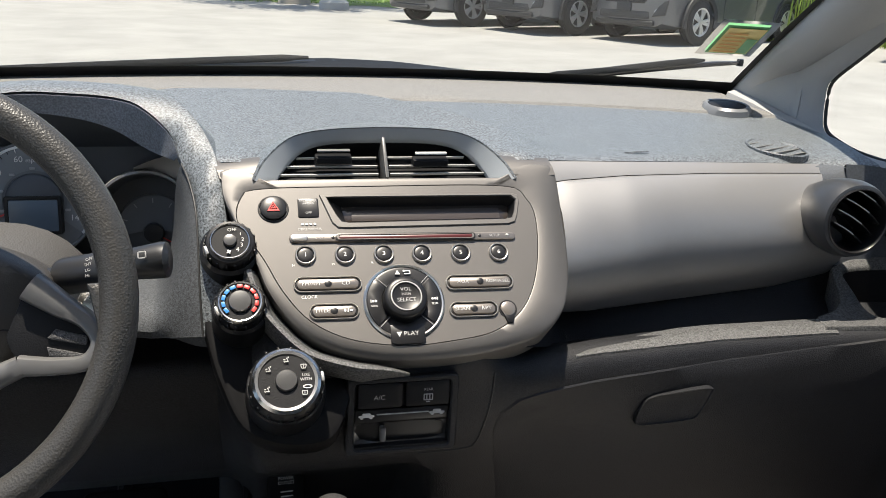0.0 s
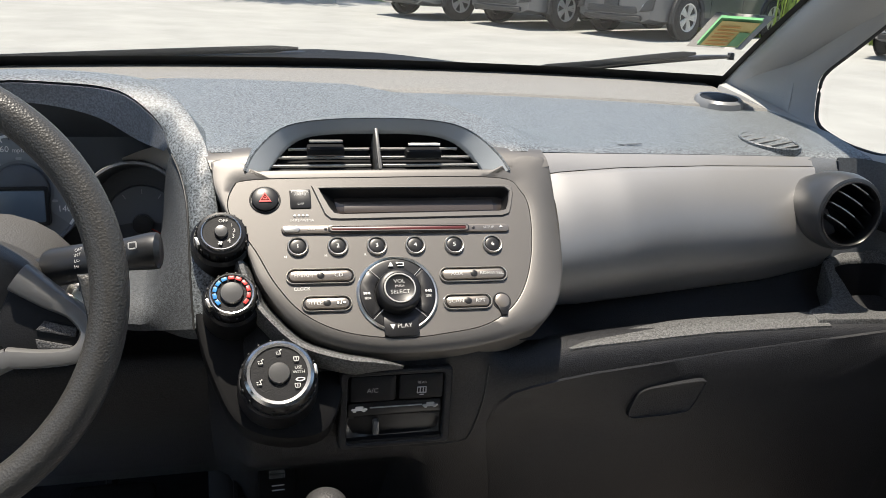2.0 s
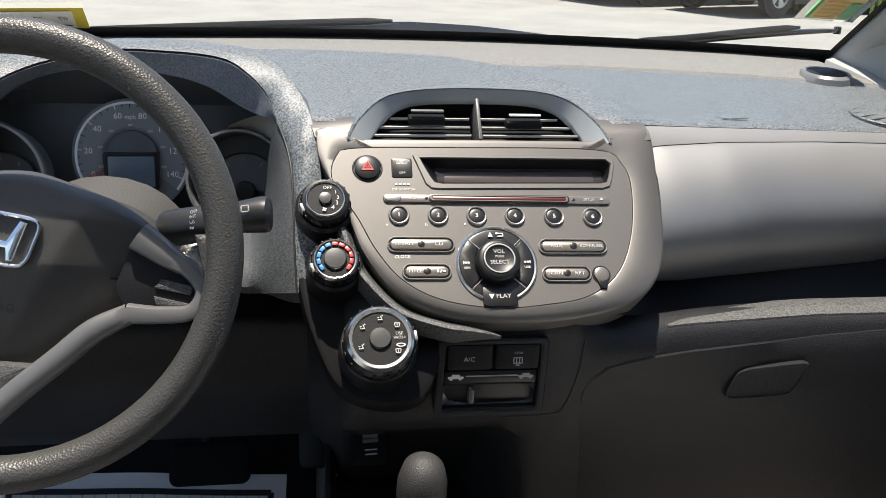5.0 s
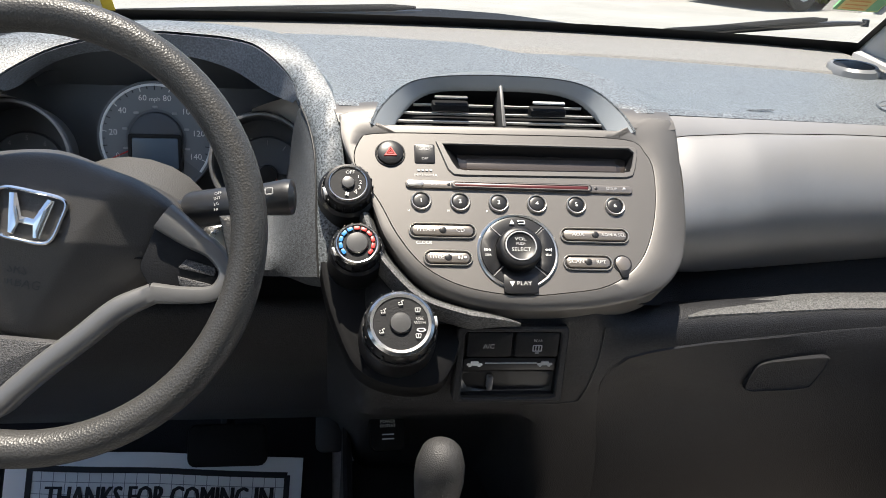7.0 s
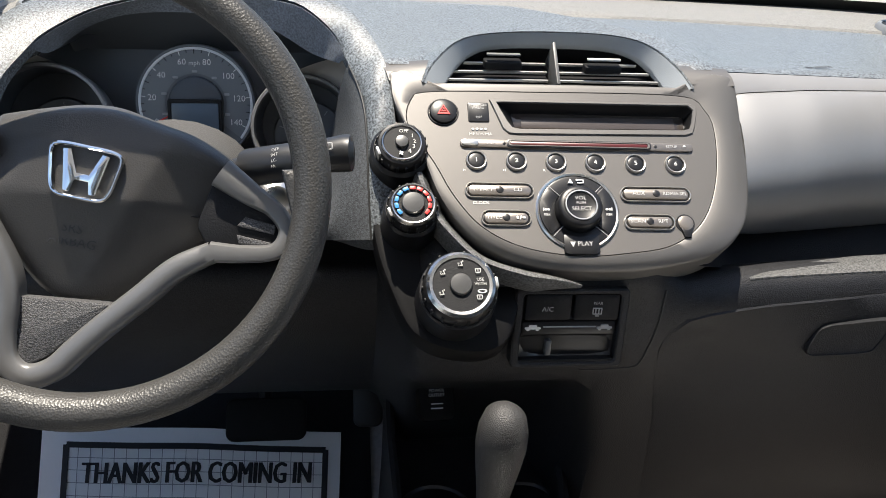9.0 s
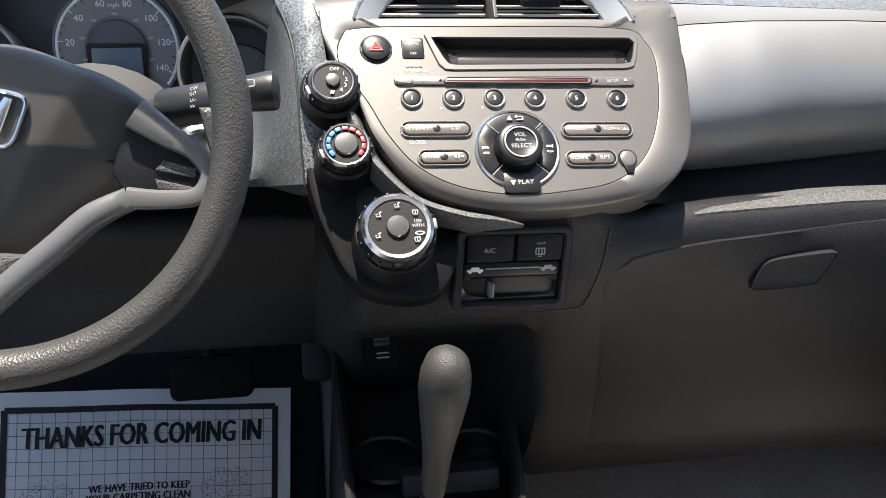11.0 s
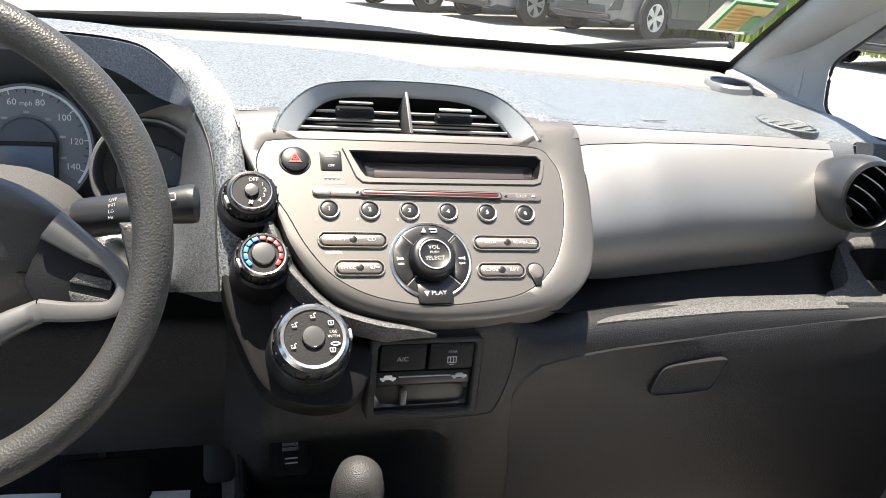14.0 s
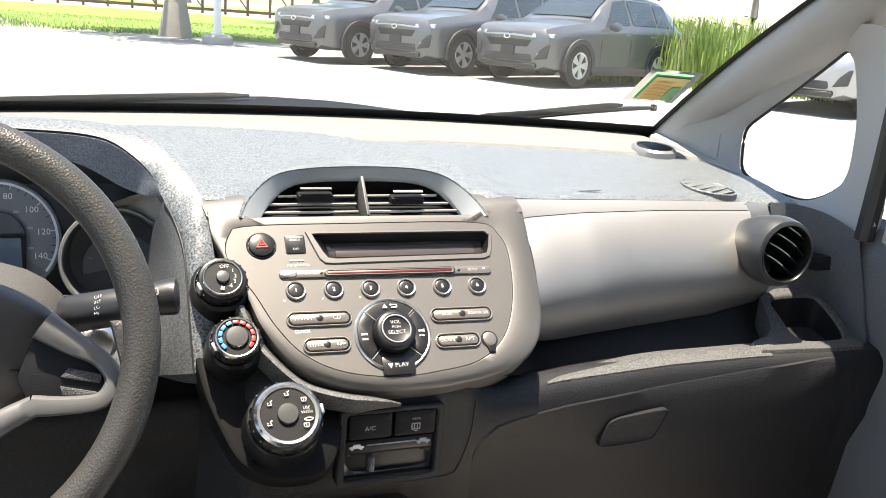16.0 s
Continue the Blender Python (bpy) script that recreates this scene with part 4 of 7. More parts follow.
wb_ = spline([(0.590, 1.036, 0.857), (0.645, 1.036, 0.856), (0.668, 1.020, 0.846), (0.674, 0.985, 0.822), (0.676, 0.938, 0.802)], 16)
wl_ = spline([(0.595, 1.040, 0.74), (0.650, 1.040, 0.74), (0.676, 1.020, 0.74), (0.680, 0.985, 0.74), (0.682, 0.925, 0.74)], 16)
bm = grid([[q + Vector((0.006, 0.01, -0.006)) for q in wt], wt, [a.lerp(b, 0.5) for a, b in zip(wt, wm_)], wm_, [a.lerp(b, 0.6) for a, b in zip(wm_, wb_)], wb_, wl_])
part("end_wall", bm, ENDM, dash, "dark end wall beside the cup holder")
CUPZ = lambda y: max(0.804 + 0.667 * (y - 0.957), 0.8045)
cup_i = [(q.x, q.y) for q in spline([(0.573, 1.014, 0), (0.5915, 1.0195, 0), (0.620, 1.020, 0), (0.6495, 1.0176, 0), (0.657, 1.006, 0), (0.661, 0.983, 0), (0.658, 0.963, 0), (0.645, 0.958, 0), (0.613, 0.958, 0), (0.588, 0.962, 0), (0.577, 0.973, 0), (0.5745, 0.995, 0)], 56, True)]
cup_o = [(0.5605, 1.022), (0.60, 1.034), (0.652, 1.034), (0.672, 1.00), (0.675, 0.940), (0.662, 0.930), (0.600, 0.934), (0.535, 0.940), (0.505, 0.943), (0.505, 0.963), (0.533, 0.969), (0.547, 0.979), (0.553, 0.992)]
CC = Vector((0.61, 0.985))
an = sorted({round(math.atan2(q[1] - CC.y, q[0] - CC.x), 5) for q in cup_i + cup_o})
co_ = [tuple(ray_to(cup_o, CC, a)) for a in an]
ci_ = [tuple(ray_to(cup_i, CC, a)) for a in an]
up3 = lambda q, dz=0.0: Vector((q[0], q[1], CUPZ(q[1]) + dz))
mixq = lambda a, b, f: (lerp(a[0], b[0], f), lerp(a[1], b[1], f))
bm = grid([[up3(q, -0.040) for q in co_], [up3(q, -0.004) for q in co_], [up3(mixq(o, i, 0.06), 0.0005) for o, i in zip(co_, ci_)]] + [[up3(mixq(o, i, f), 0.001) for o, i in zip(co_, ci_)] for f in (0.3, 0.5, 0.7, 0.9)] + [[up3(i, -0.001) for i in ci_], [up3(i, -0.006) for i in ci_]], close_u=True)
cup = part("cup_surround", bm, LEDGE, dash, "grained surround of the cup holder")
bm = grid([[up3(q, -0.003) for q in ci_], [up3(mixq(q, CC, 0.04), -0.03) for q in ci_], [Vector((*mixq(q, CC, 0.12), 0.752)) for q in ci_], [Vector((*mixq(q, CC, 0.9), 0.748)) for q in ci_]], close_u=True)
part("cup_well", bm, BLACKP, cup, "deep black cup holder")

# ---------------------------------------------------------------- radio
def icon_bars(name, M, parent, material, rects, h=0.0006):
    """A printed sign as small raised strokes: (u, v, width, height, turn) each."""
    bm = bmesh.new()
    for u, v, w, d, a in rects:
        slab(M @ T(u, v) @ pose(0, 0, 0, 0, 0, a), rrect(w, d, min(w, d) * 0.3, 1), 0, h, min(w, d) * 0.1, bm)
    return part(name, bm, material, parent)


radio = thing("car_radio", R3(0, 0), "taupe built-in car radio with round preset buttons and a large dial", "radio")
disp_o = [(-0.070, 0.0685), (0.1365, 0.067), (0.1385, 0.060), (0.131, 0.034), (0.125, 0.0305), (-0.052, 0.0305), (-0.058, 0.034)]


def poly_fine(pts, n=56):
    P = [Vector((*p, 0)) for p in pts]
    L = [(P[(i + 1) % len(P)] - P[i]).length for i in range(len(P))]
    out, tot = [], sum(L)
    for k in range(n):
        s = tot * k / n
        i = 0
        while s > L[i]:
            s -= L[i]
            i += 1
        q = P[i].lerp(P[(i + 1) % len(P)], s / L[i])
        out.append((q.x, q.y))
    return out


do = poly_fine(disp_o)
di = poly_fine(DISP)
dd = poly_fine([(-0.048, 0.0615), (0.128, 0.060), (0.130, 0.057), (0.1255, 0.0425), (0.121, 0.0405), (-0.040, 0.0405), (-0.044, 0.042)])
part("display_bezel", frame_slab(RP, do, di, -0.004, 0.0022, 0.0008, depth=-0.006), SURR, radio, "bright bevelled display bezel")
bm = grid([[RP @ Vector((*p, 0.0)) for p in di], [RP @ Vector((*p, -0.012)) for p in dd]], close_u=True)
part("display_recess", bm, SMOOTHB, radio)
part("display", slab(RP, dd, -0.02, -0.0115, 0.0004), LCD, radio, "dark unlit display glass")
part("display_window", slab(RP, rrect(0.156, 0.0125, 0.001, 2, 0.040, 0.0505), -0.0116, -0.0110, 0.0002), mat("display_segment", (0.06, 0.05, 0.045), 0.2), radio)


def button(M, outline, h, material, name="button", label="", dome=0.0, ringm=None, b=0.0009):
    if ringm:
        big = inset(outline, -0.0022)
        ob = part("button_rim", frame_slab(M, big, inset(outline, -0.0004), -0.002, 0.0016, 0.0006, depth=-0.003), ringm, radio)
    return part(name, slab(M, outline, -0.004, h, b, dome=dome), material, radio, label)


# hazard switch and airbag lamp
HB = RP @ T(-0.1155, 0.054)
button(HB, oval(0.0128, 0.0128, 36), 0.004, SMOOTHB, "hazard_button", "round black hazard switch with a red triangle", 0.0012, SMOOTHB)
tri = [(0, 0.0062), (-0.0062, -0.0046), (0.0062, -0.0046)]
tp = poly_fine(tri, 24)
part("hazard_triangle", frame_slab(HB, tp, [(x * 0.62, y * 0.62) for x, y in tp], 0.004, 0.0058, 0.0002), REDP, radio)
part("hazard_triangle", frame_slab(HB, [(x * 0.45, y * 0.45) for x, y in tp], [(x * 0.2, y * 0.2) for x, y in tp], 0.004, 0.0058, 0.0002), REDP, radio)
AB = RP @ T(-0.0815, 0.0545)
part("airbag_lamp", slab(AB, rrect(0.0205, 0.0215, 0.002, 3), -0.002, 0.0015, 0.0006), SMOOTHB, radio, "small black airbag warning lamp")
writing("lamp_writing", "PASSENGER\nAIRBAG", 0.0033, AB @ T(0, 0.006, 0.0019), GREYP, radio)
writing("lamp_writing", "OFF", 0.0036, AB @ T(0, -0.006, 0.0019), GREYP, radio)
icon_bars("printed_sign", RP @ T(-0.082, 0.036, 0.0009), radio, WHITEP, [(x, 0, 0.0026, 0.002, 0) for x in (-0.006, -0.002, 0.002, 0.006)])
writing("printed_writing", "MP3/WMA", 0.0042, RP @ T(-0.081, 0.0305, 0.0010), PRINT, radio, 1.2)

# disc slot
SB = RP @ T(0.0125, 0.0185) @ pose(0, 0, 0, 0, 0, -1.0)
part("slot_bar", slab(SB, rrect(0.228, 0.0088, 0.004, 6), -0.002, 0.0030, 0.0012), TAUPED, radio)
# the slot's dark red is a reflection put into its colour
part("disc_slot", slab(SB @ T(0.001, 0), rrect(0.134, 0.0032, 0.0015, 3), 0.002, 0.0040, 0.0002), mat("slot_red_reflection", (0.075, 0.008, 0.008), 0.35), radio, "dark disc slot with a red reflection painted in")
part("slot_gap", slab(SB @ T(0.001, 0), rrect(0.1415, 0.0084, 0.0036, 4), 0.002, 0.0036, 0.0002), SMOOTHB, radio)
part("slot_lip", frame_slab(SB @ T(0.001, 0), rrect(0.139, 0.0066, 0.003, 3), rrect(0.134, 0.0038, 0.0015, 3), 0.002, 0.0044, 0.0004), TAUPED, radio)
part("power_button", slab(SB @ T(-0.1045, 0), rrect(0.016, 0.0066, 0.003, 5), 0.002, 0.0042, 0.0008), SATIN, radio)
for u in (-0.085, 0.092):
    writing("button_writing", "DISP" if u < 0 else "SETUP", 0.0042, SB @ T(u, 0, 0.0034), GREYP, radio)
for u in (-0.072, 0.076):
    part("indicator", slab(SB @ T(u, 0), oval(0.0016, 0.0016, 12), 0.002, 0.0036, 0.0003), SMOOTHB, radio)
part("eject_sign", slab(SB @ T(0.105, 0.0008), [(0, 0.0018), (-0.002, -0.001), (0.002, -0.001)], 0.0028, 0.0036, 0.0001), WHITEP, radio)

# six presets
PALERIM = mat("pale_metal_rim", (0.42, 0.40, 0.37), 0.3, 0.7, vary=0.1, vscale=120)
for k, u in enumerate((-0.087, -0.049, -0.011, 0.027, 0.0665, 0.106)):
    B1 = RP @ T(u, 0.0022 - 0.0007 * k)
    part("preset_rim", lathe(B1, [(0.0082, -0.001), (0.0102, -0.001), (0.0102, 0.0024), (0.0094, 0.0036), (0.0084, 0.0032), (0.0078, 0.0)], 32), PALERIM, radio)
    pb = part("preset_button", slab(B1, oval(0.0076, 0.0076, 32), -0.004, 0.0022, 0.0006, dome=0.0004), SMOOTHB, radio)
    writing("button_writing", str(k + 1), 0.0060, B1 @ T(0, 0, 0.0029), WHITEP, radio, 1.15)
for u, ch in ((-0.099, "H"), (-0.061, "M"), (-0.023, "R")):
    writing("printed_writing", ch, 0.0034, RP @ T(u, -0.008, 0.0010), WHITEP, radio)


def pill(cu, cv, w, left, right, turn):
    M = RP @ T(cu, cv) @ pose(0, 0, 0, 0, 0, turn)
    part("rocker_rim", frame_slab(M, rrect(w + 0.005, 0.0162, 0.0078, 7), rrect(w + 0.0024, 0.0136, 0.0066, 7), -0.001, 0.0030, 0.0006, depth=-0.002), PALERIM, radio)
    part("rocker_gap", slab(M, rrect(w + 0.003, 0.0142, 0.007, 7), -0.002, 0.0011, 0.0002), SMOOTHB, radio)
    part("rocker_button", slab(M, rrect(w - 0.0010, 0.0106, 0.0050, 7), -0.003, 0.0038, 0.0016), TAUPED, radio)
    part("rocker_dimple", slab(M, oval(0.0036, 0.0036, 20), 0.003, 0.0045, 0.0008), SMOOTHB, radio)
    writing("button_writing", left, 0.0053, M @ T(-w * 0.27, 0, 0.0042), PRINT, radio, 1.1)
    writing("button_writing", right, 0.0053 if len(right) < 6 else 0.0046, M @ T(w * 0.28, 0, 0.0042), PRINT, radio, 1.1)


pill(-0.0675, -0.0295, 0.060, "FM/AM", "CD", -1)
pill(-0.0635, -0.0575, 0.042, "TITLE", "", -1)
pill(0.0815, -0.0335, 0.064, "AUX", "RDM/A.SEL", -1)
pill(0.0715, -0.0620, 0.044, "SCAN", "RPT", -1)
icon_bars("printed_sign", RP @ T(-0.0505, -0.058, 0.0042), radio, WHITEP, [(-0.003, 0, 0.002, 0.003, 0), (0.000, 0, 0.001, 0.004, -20), (0.003, 0, 0.003, 0.002, 0)])
writing("printed_writing", "CLOCK", 0.0046, RP @ T(-0.0855, -0.0415, 0.0010), WHITEP, radio)
part("tune_rim", lathe(RP @ T(0.106, -0.0630), [(0.0078, -0.002), (0.0078, 0.0012), (0.0092, 0.0012), (0.0094, -0.002)], 28), SMOOTHB, radio)
part("tune_button", slab(RP @ T(0.106, -0.0630), oval(0.0076, 0.0076, 28), -0.003, 0.0030, 0.0012, dome=0.0006), TAUPED, radio)
part("tune_tab", slab(RP @ T(0.1065, -0.0715), [(-0.006, 0.004), (0.006, 0.004), (0.003, -0.006), (-0.003, -0.006)], -0.002, 0.0026, 0.0006), SMOOTHB, radio)

# dial: four-way ring and push knob
DM = RP @ T(0.004, -0.0505)
part("dial_rim", lathe(DM, [(0.0365, -0.002), (0.0395, -0.002), (0.0395, 0.0020), (0.0380, 0.0032), (0.0365, 0.0024)], 64), SATIN, radio, "thin satin metal rim")
part("dial_ring", lathe(DM, [(0.0, -0.004), (0.018, -0.002), (0.021, 0.0010), (0.034, 0.0024), (0.0366, 0.0016), (0.0368, -0.003)], 64), SMOOTHB, radio, "glossy black four-way ring")
for a in (-45, 225, 45, 135):
    part("ring_gap", slab(DM @ pose(0, 0, 0, 0, 0, a) @ T(0.029, 0), rrect(0.015, 0.0007, 0.0003, 1), 0.001, 0.0027, 0.0002), GREYP, radio)
for a in (180, 0):
    part("seek_button", slab(DM @ pose(0, 0, 0, 0, 0, a), [(r * math.cos(b), r * math.sin(b)) for r, bs in ((0.036, np.linspace(-0.72, 0.72, 12)), (0.0225, np.linspace(0.72, -0.72, 12))) for b in bs], 0.0, 0.0030, 0.0005), SMOOTHB, radio)
part("play_tab", slab(DM, [(-0.0165, -0.024), (0.0165, -0.024), (0.0165, -0.0415), (0.012, -0.0435), (-0.012, -0.0435), (-0.0165, -0.0415)], -0.002, 0.0034, 0.0008), SMOOTHB, radio)
part("volume_knob", lathe(DM, [(0.0215, -0.002), (0.0212, 0.010), (0.0205, 0.0135), (0.0190, 0.0150), (0.0160, 0.0154), (0.0150, 0.0148), (0.0, 0.0152)], 64), SMOOTHB, radio, "black volume knob")
part("knob_ring", lathe(DM, [(0.0152, 0.0150), (0.0150, 0.0163), (0.0138, 0.0163), (0.0136, 0.0150)], 48), SATIN, radio)
for body, v, s in (("VOL", 0.0068, 0.0068), ("PUSH", 0.0018, 0.0044), ("SELECT", -0.0040, 0.0068)):
    writing("button_writing", body, s * 0.80, DM @ T(0, v, 0.0158), PRINT, radio, 1.05)
writing("button_writing", "PLAY", 0.0058, DM @ T(0.003, -0.0335, 0.0038), PRINT, radio, 1.1)
part("play_sign", slab(DM @ T(-0.0085, -0.0335), [(-0.0025, 0.002), (0.0025, 0.002), (0, -0.0028)], 0.003, 0.0039, 0.0001), WHITEP, radio)
part("up_sign", slab(DM @ T(-0.004, 0.0300), [(-0.0025, -0.002), (0.0025, -0.002), (0, 0.0028)], 0.002, 0.0034, 0.0001), WHITEP, radio)
icon_bars("printed_sign", DM @ T(0.0055, 0.0300, 0.0026), radio, WHITEP, [(0, 0.0015, 0.006, 0.0009, 0), (0, -0.0015, 0.006, 0.0009, 0), (0.003, 0, 0.0009, 0.0036, 0), (-0.003, 0.0015, 0.0022, 0.0022, 45)])
for sgn in (-1, 1):
    icon_bars("printed_sign", DM @ T(sgn * 0.0293, 0.001, 0.0030), radio, WHITEP, [(sgn * 0.003, 0, 0.0008, 0.0034, 0), (sgn * 0.001, 0, 0.0022, 0.0024, 45), (-sgn * 0.0017, 0, 0.0022, 0.0024, 45)])
    writing("button_writing", "SEEK", 0.0030, DM @ T(sgn * 0.0293, -0.0042, 0.0034), WHITEP, radio)

# ---------------------------------------------------------------- centre vent
# pale grey for slat edges: the light on their fronts, put into the colour
LITEDGE = mat("grey_vent_plastic", (0.40, 0.40, 0.39), 0.35, vary=0.25, vscale=90)
vent = thing("centre_vent", R3(0, 0.11), "black slatted double air vent under a grey hood", "vent")
ho = spline([R3(-0.134, 0.086, 0.0016), R3(-0.123, 0.109, 0.0016), R3(-0.096, 0.136, 0.0016), R3(-0.058, 0.146, 0.0016), R3(0.003, 0.149, 0.0016), R3(0.066, 0.146, 0.0016), R3(0.102, 0.134, 0.0016), R3(0.128, 0.107, 0.0016), R3(0.139, 0.084, 0.0016)], 48)
hi = spline([R3(u, v, -0.0104) for u, v in ((-0.114, 0.087), (-0.102, 0.108), (-0.082, 0.130), (-0.054, 0.1395), (0.003, 0.1415), (0.058, 0.1395), (0.088, 0.129), (0.107, 0.106), (0.117, 0.084))], 48)
hb = [Vector((lerp(p.x, 0.003, -0.12), 1.20 - 0.16 * abs(p.x / 0.139) ** 2.2, 0.983)) for p in ho]
nz = Vector((RP[0][2], RP[1][2], RP[2][2]))
bm = grid([[q.lerp(p, 0.0) for p, q in zip(ho, hb)], [p.lerp(q, 0.5) + Vector((0, 0, 0.010 * (1 - abs(p.x) / 0.14))) for p, q in zip(ho, hb)], [p.lerp(q, 0.12) + Vector((0, 0, 0.004 * (1 - abs(p.x) / 0.14))) for p, q in zip(ho, hb)], [p + nz * 0.0015 for p in ho], [p.lerp(q, 0.07) + nz * 0.0016 for p, q in zip(ho, hi)]])
hood = part("hood", bm, DASH, vent, "grey grained hood")
bm = grid([[p.lerp(q, 0.06) + nz * 0.0006 for p, q in zip(ho, hi)], [p.lerp(q, 0.09) + nz * 0.0014 for p, q in zip(ho, hi)], [p.lerp(q, 0.92) + nz * 0.0008 for p, q in zip(ho, hi)], hi, [p - nz * 0.006 for p in hi]])
part("hood_face", bm, HOODF, hood, "smooth blue-grey inner face")
part("lining", grid([[p - nz * 0.005 for p in hi], [p - nz * 0.06 for p in hi]]), BLACKP, vent)
part("recess", slab(RP, [(-0.124, 0.083), (0.126, 0.081), (0.112, 0.112), (0.09, 0.131), (0.003, 0.142), (-0.085, 0.132), (-0.11, 0.111)], -0.085, -0.06, 0.001), mat("vent_black", (0.008, 0.008, 0.008), 0.6), vent)
part("floor_plate", grid([[R3(u, 0.0885, -0.004), R3(u, 0.0875, -0.010), R3(u, 0.083, -0.05)] for u in np.linspace(-0.126, 0.128, 12)]), SMOOTHB, vent)
VM = lambda u, v, h: plane_at(R3(u, v, h), (1, 0, 0), (0, 1, 0.18))
for k, (v, w0, w1) in enumerate(((0.0915, -0.114, 0.117), (0.1015, -0.110, 0.111), (0.1125, -0.103, 0.104), (0.124, -0.090, 0.092))):
    for a, b in ((w0, -0.004), (0.006, w1)):
        part("slat", slab(VM((a + b) / 2, v, -0.020 - 0.002 * k), rrect(b - a, 0.017, 0.002, 3), -0.0008, 0.0008, 0.0005), BLACKP, vent)
        part("lit_slat_edge", slab(plane_at(R3((a + b) / 2, v - 0.0005, -0.0110 - 0.0018 * k), (1, 0, 0), (0, 0.70, 0.714)), rrect(b - a - 0.002, 0.0013, 0.0005, 2), -0.003, 0.0006, 0.0003), LITEDGE, vent)
part("divider", slab(plane_at(R3(0.0015, 0.113, 0.0), (1, 0, 0), (0, 0.70, 0.714)), rrect(0.0038, 0.050, 0.0015, 3), -0.04, 0.001, 0.0009), mat("grey_vent_plastic", (0.09, 0.09, 0.088), 0.35, vary=0.1, vscale=60), vent, "worn grey divider")
for u, v in ((-0.052, 0.1165), (0.050, 0.1125)):
    tb = part("slide_tab", box(plane_at(R3(u, v, -0.006), (1, 0, 0), (0, 1, 0.18)) @ T(0, 0, -0.004), 0.038, 0.014, 0.007, 0.0016), BLACKP, vent)
    # the right tab's edge is much paler than the left one's
    part("tab_edge", slab(plane_at(R3(u, v + 0.0035, 0.0035), (1, 0, 0), (0, 1, 0.18)), rrect(0.034, 0.005, 0.0015, 3), -0.001, 0.0006, 0.0004), mat("grey_vent_plastic", (0.16, 0.16, 0.155) if u < 0 else (0.5, 0.5, 0.49), 0.3, vary=0.1, vscale=60), vent)

# ---------------------------------------------------------------- climate knobs


RINGM = mat("worn_ring_metal", (0.52, 0.51, 0.49), 0.22, 1.0, rvary=0.08, vscale=60)


def climate_knob(u, v, r, label, shroud, h, face, ring, cap):
    """r: grip; face and ring: inner and outer radius of the bright ring; cap: radius of the centre cap."""
    M = RP @ T(u, v, -0.006)
    k = thing("climate_knob", M.translation, label, "knob", "climate knobs")
    part("shroud", lathe(M, [(shroud + 0.002, -0.040), (shroud, 0.003), (shroud - 0.003, 0.006), (r + 0.0015, 0.006), (r + 0.001, 0.002)], 56), SMOOTHB, k)
    part("grip", lathe(M, [(r + 0.0006, 0.002), (r, 0.006), (r - 0.0006, h - 0.005), (r - 0.002, h - 0.0025), (ring - 0.0004, h - 0.0018)], 56), SMOOTHB, k)
    part("metal_ring", lathe(M, [(ring, h - 0.004), (ring - 0.0004, h - 0.0016), (lerp(ring, face, 0.5), h + 0.0004), (face + 0.0004, h), (face - 0.0004, h - 0.0016)], 64), RINGM, k, "bright metal ring")
    part("dial_face", lathe(M, [(face, h - 0.0012), (0.0, h - 0.0010)], 56), BLACKP, k)
    part("cap", lathe(M, [(cap, h - 0.002), (cap, h + 0.0010), (cap * 0.92, h + 0.0022), (0.0, h + 0.0032)], 40), mat("dark_cap", (0.05, 0.05, 0.05), 0.3, vary=0.1, vscale=40), k, "dark centre cap")
    for j in range(18):
        a = 20 * j
        part("grip_rib", slab(M @ pose(0, 0, 0, 0, 0, a) @ T(r + 0.0002, 0), rrect(0.0014, 0.0024, 0.0005, 1), 0.005, h - 0.006, 0.0003), SMOOTHB, k)
    part("pointer_tab", slab(M @ pose(0, 0, 0, 0, 0, 5 if u > -0.13 else 200) @ T(r - 0.0005, 0), rrect(0.003, 0.009, 0.001, 2), 0.006, h - 0.002, 0.0006), SATIN, k)
    return k, M @ T(0, 0, h + 0.0002)


k1, M1 = climate_knob(-0.157, 0.014, 0.0235, "black fan speed knob with a metal ring and white figures", 0.0285, 0.020, 0.0168, 0.0196, 0.0062)
for body, a, rr, s in (("OFF", 80, 0.0115, 0.0050), ("1", 34, 0.0118, 0.005), ("2", 4, 0.0118, 0.0055), ("3", -24, 0.0118, 0.006), ("4", -54, 0.0118, 0.0065)):
    writing("dial_writing", body, s, M1 @ T(rr * math.cos(radians(a)), rr * math.sin(radians(a))), PRINT, k1)
icon_bars("fan_sign", M1 @ T(-0.001, -0.0118), k1, WHITEP, [(0, 0, 0.0045, 0.0014, 30), (0, 0, 0.0014, 0.0045, 30), (0, 0, 0.0022, 0.0022, 0)])
k2, M2 = climate_knob(-0.149, -0.048, 0.0225, "black temperature knob with blue and red marks", 0.0262, 0.020, 0.0178, 0.0212, 0.0105)
for j in range(11):
    a = 215 - 25 * j
    part("heat_mark", slab(M2 @ pose(0, 0, 0, 0, 0, a) @ T(0.0150, 0), rrect(0.0034, 0.0052, 0.0006, 2), 0, 0.0006, 0.0002), BLUEP if j < 5 else REDP, k2)
k3, M3 = climate_knob(-0.111, -0.126, 0.0325, "large black air direction knob with a bright ring and white signs", 0.0350, 0.022, 0.0243, 0.0306, 0.0098)
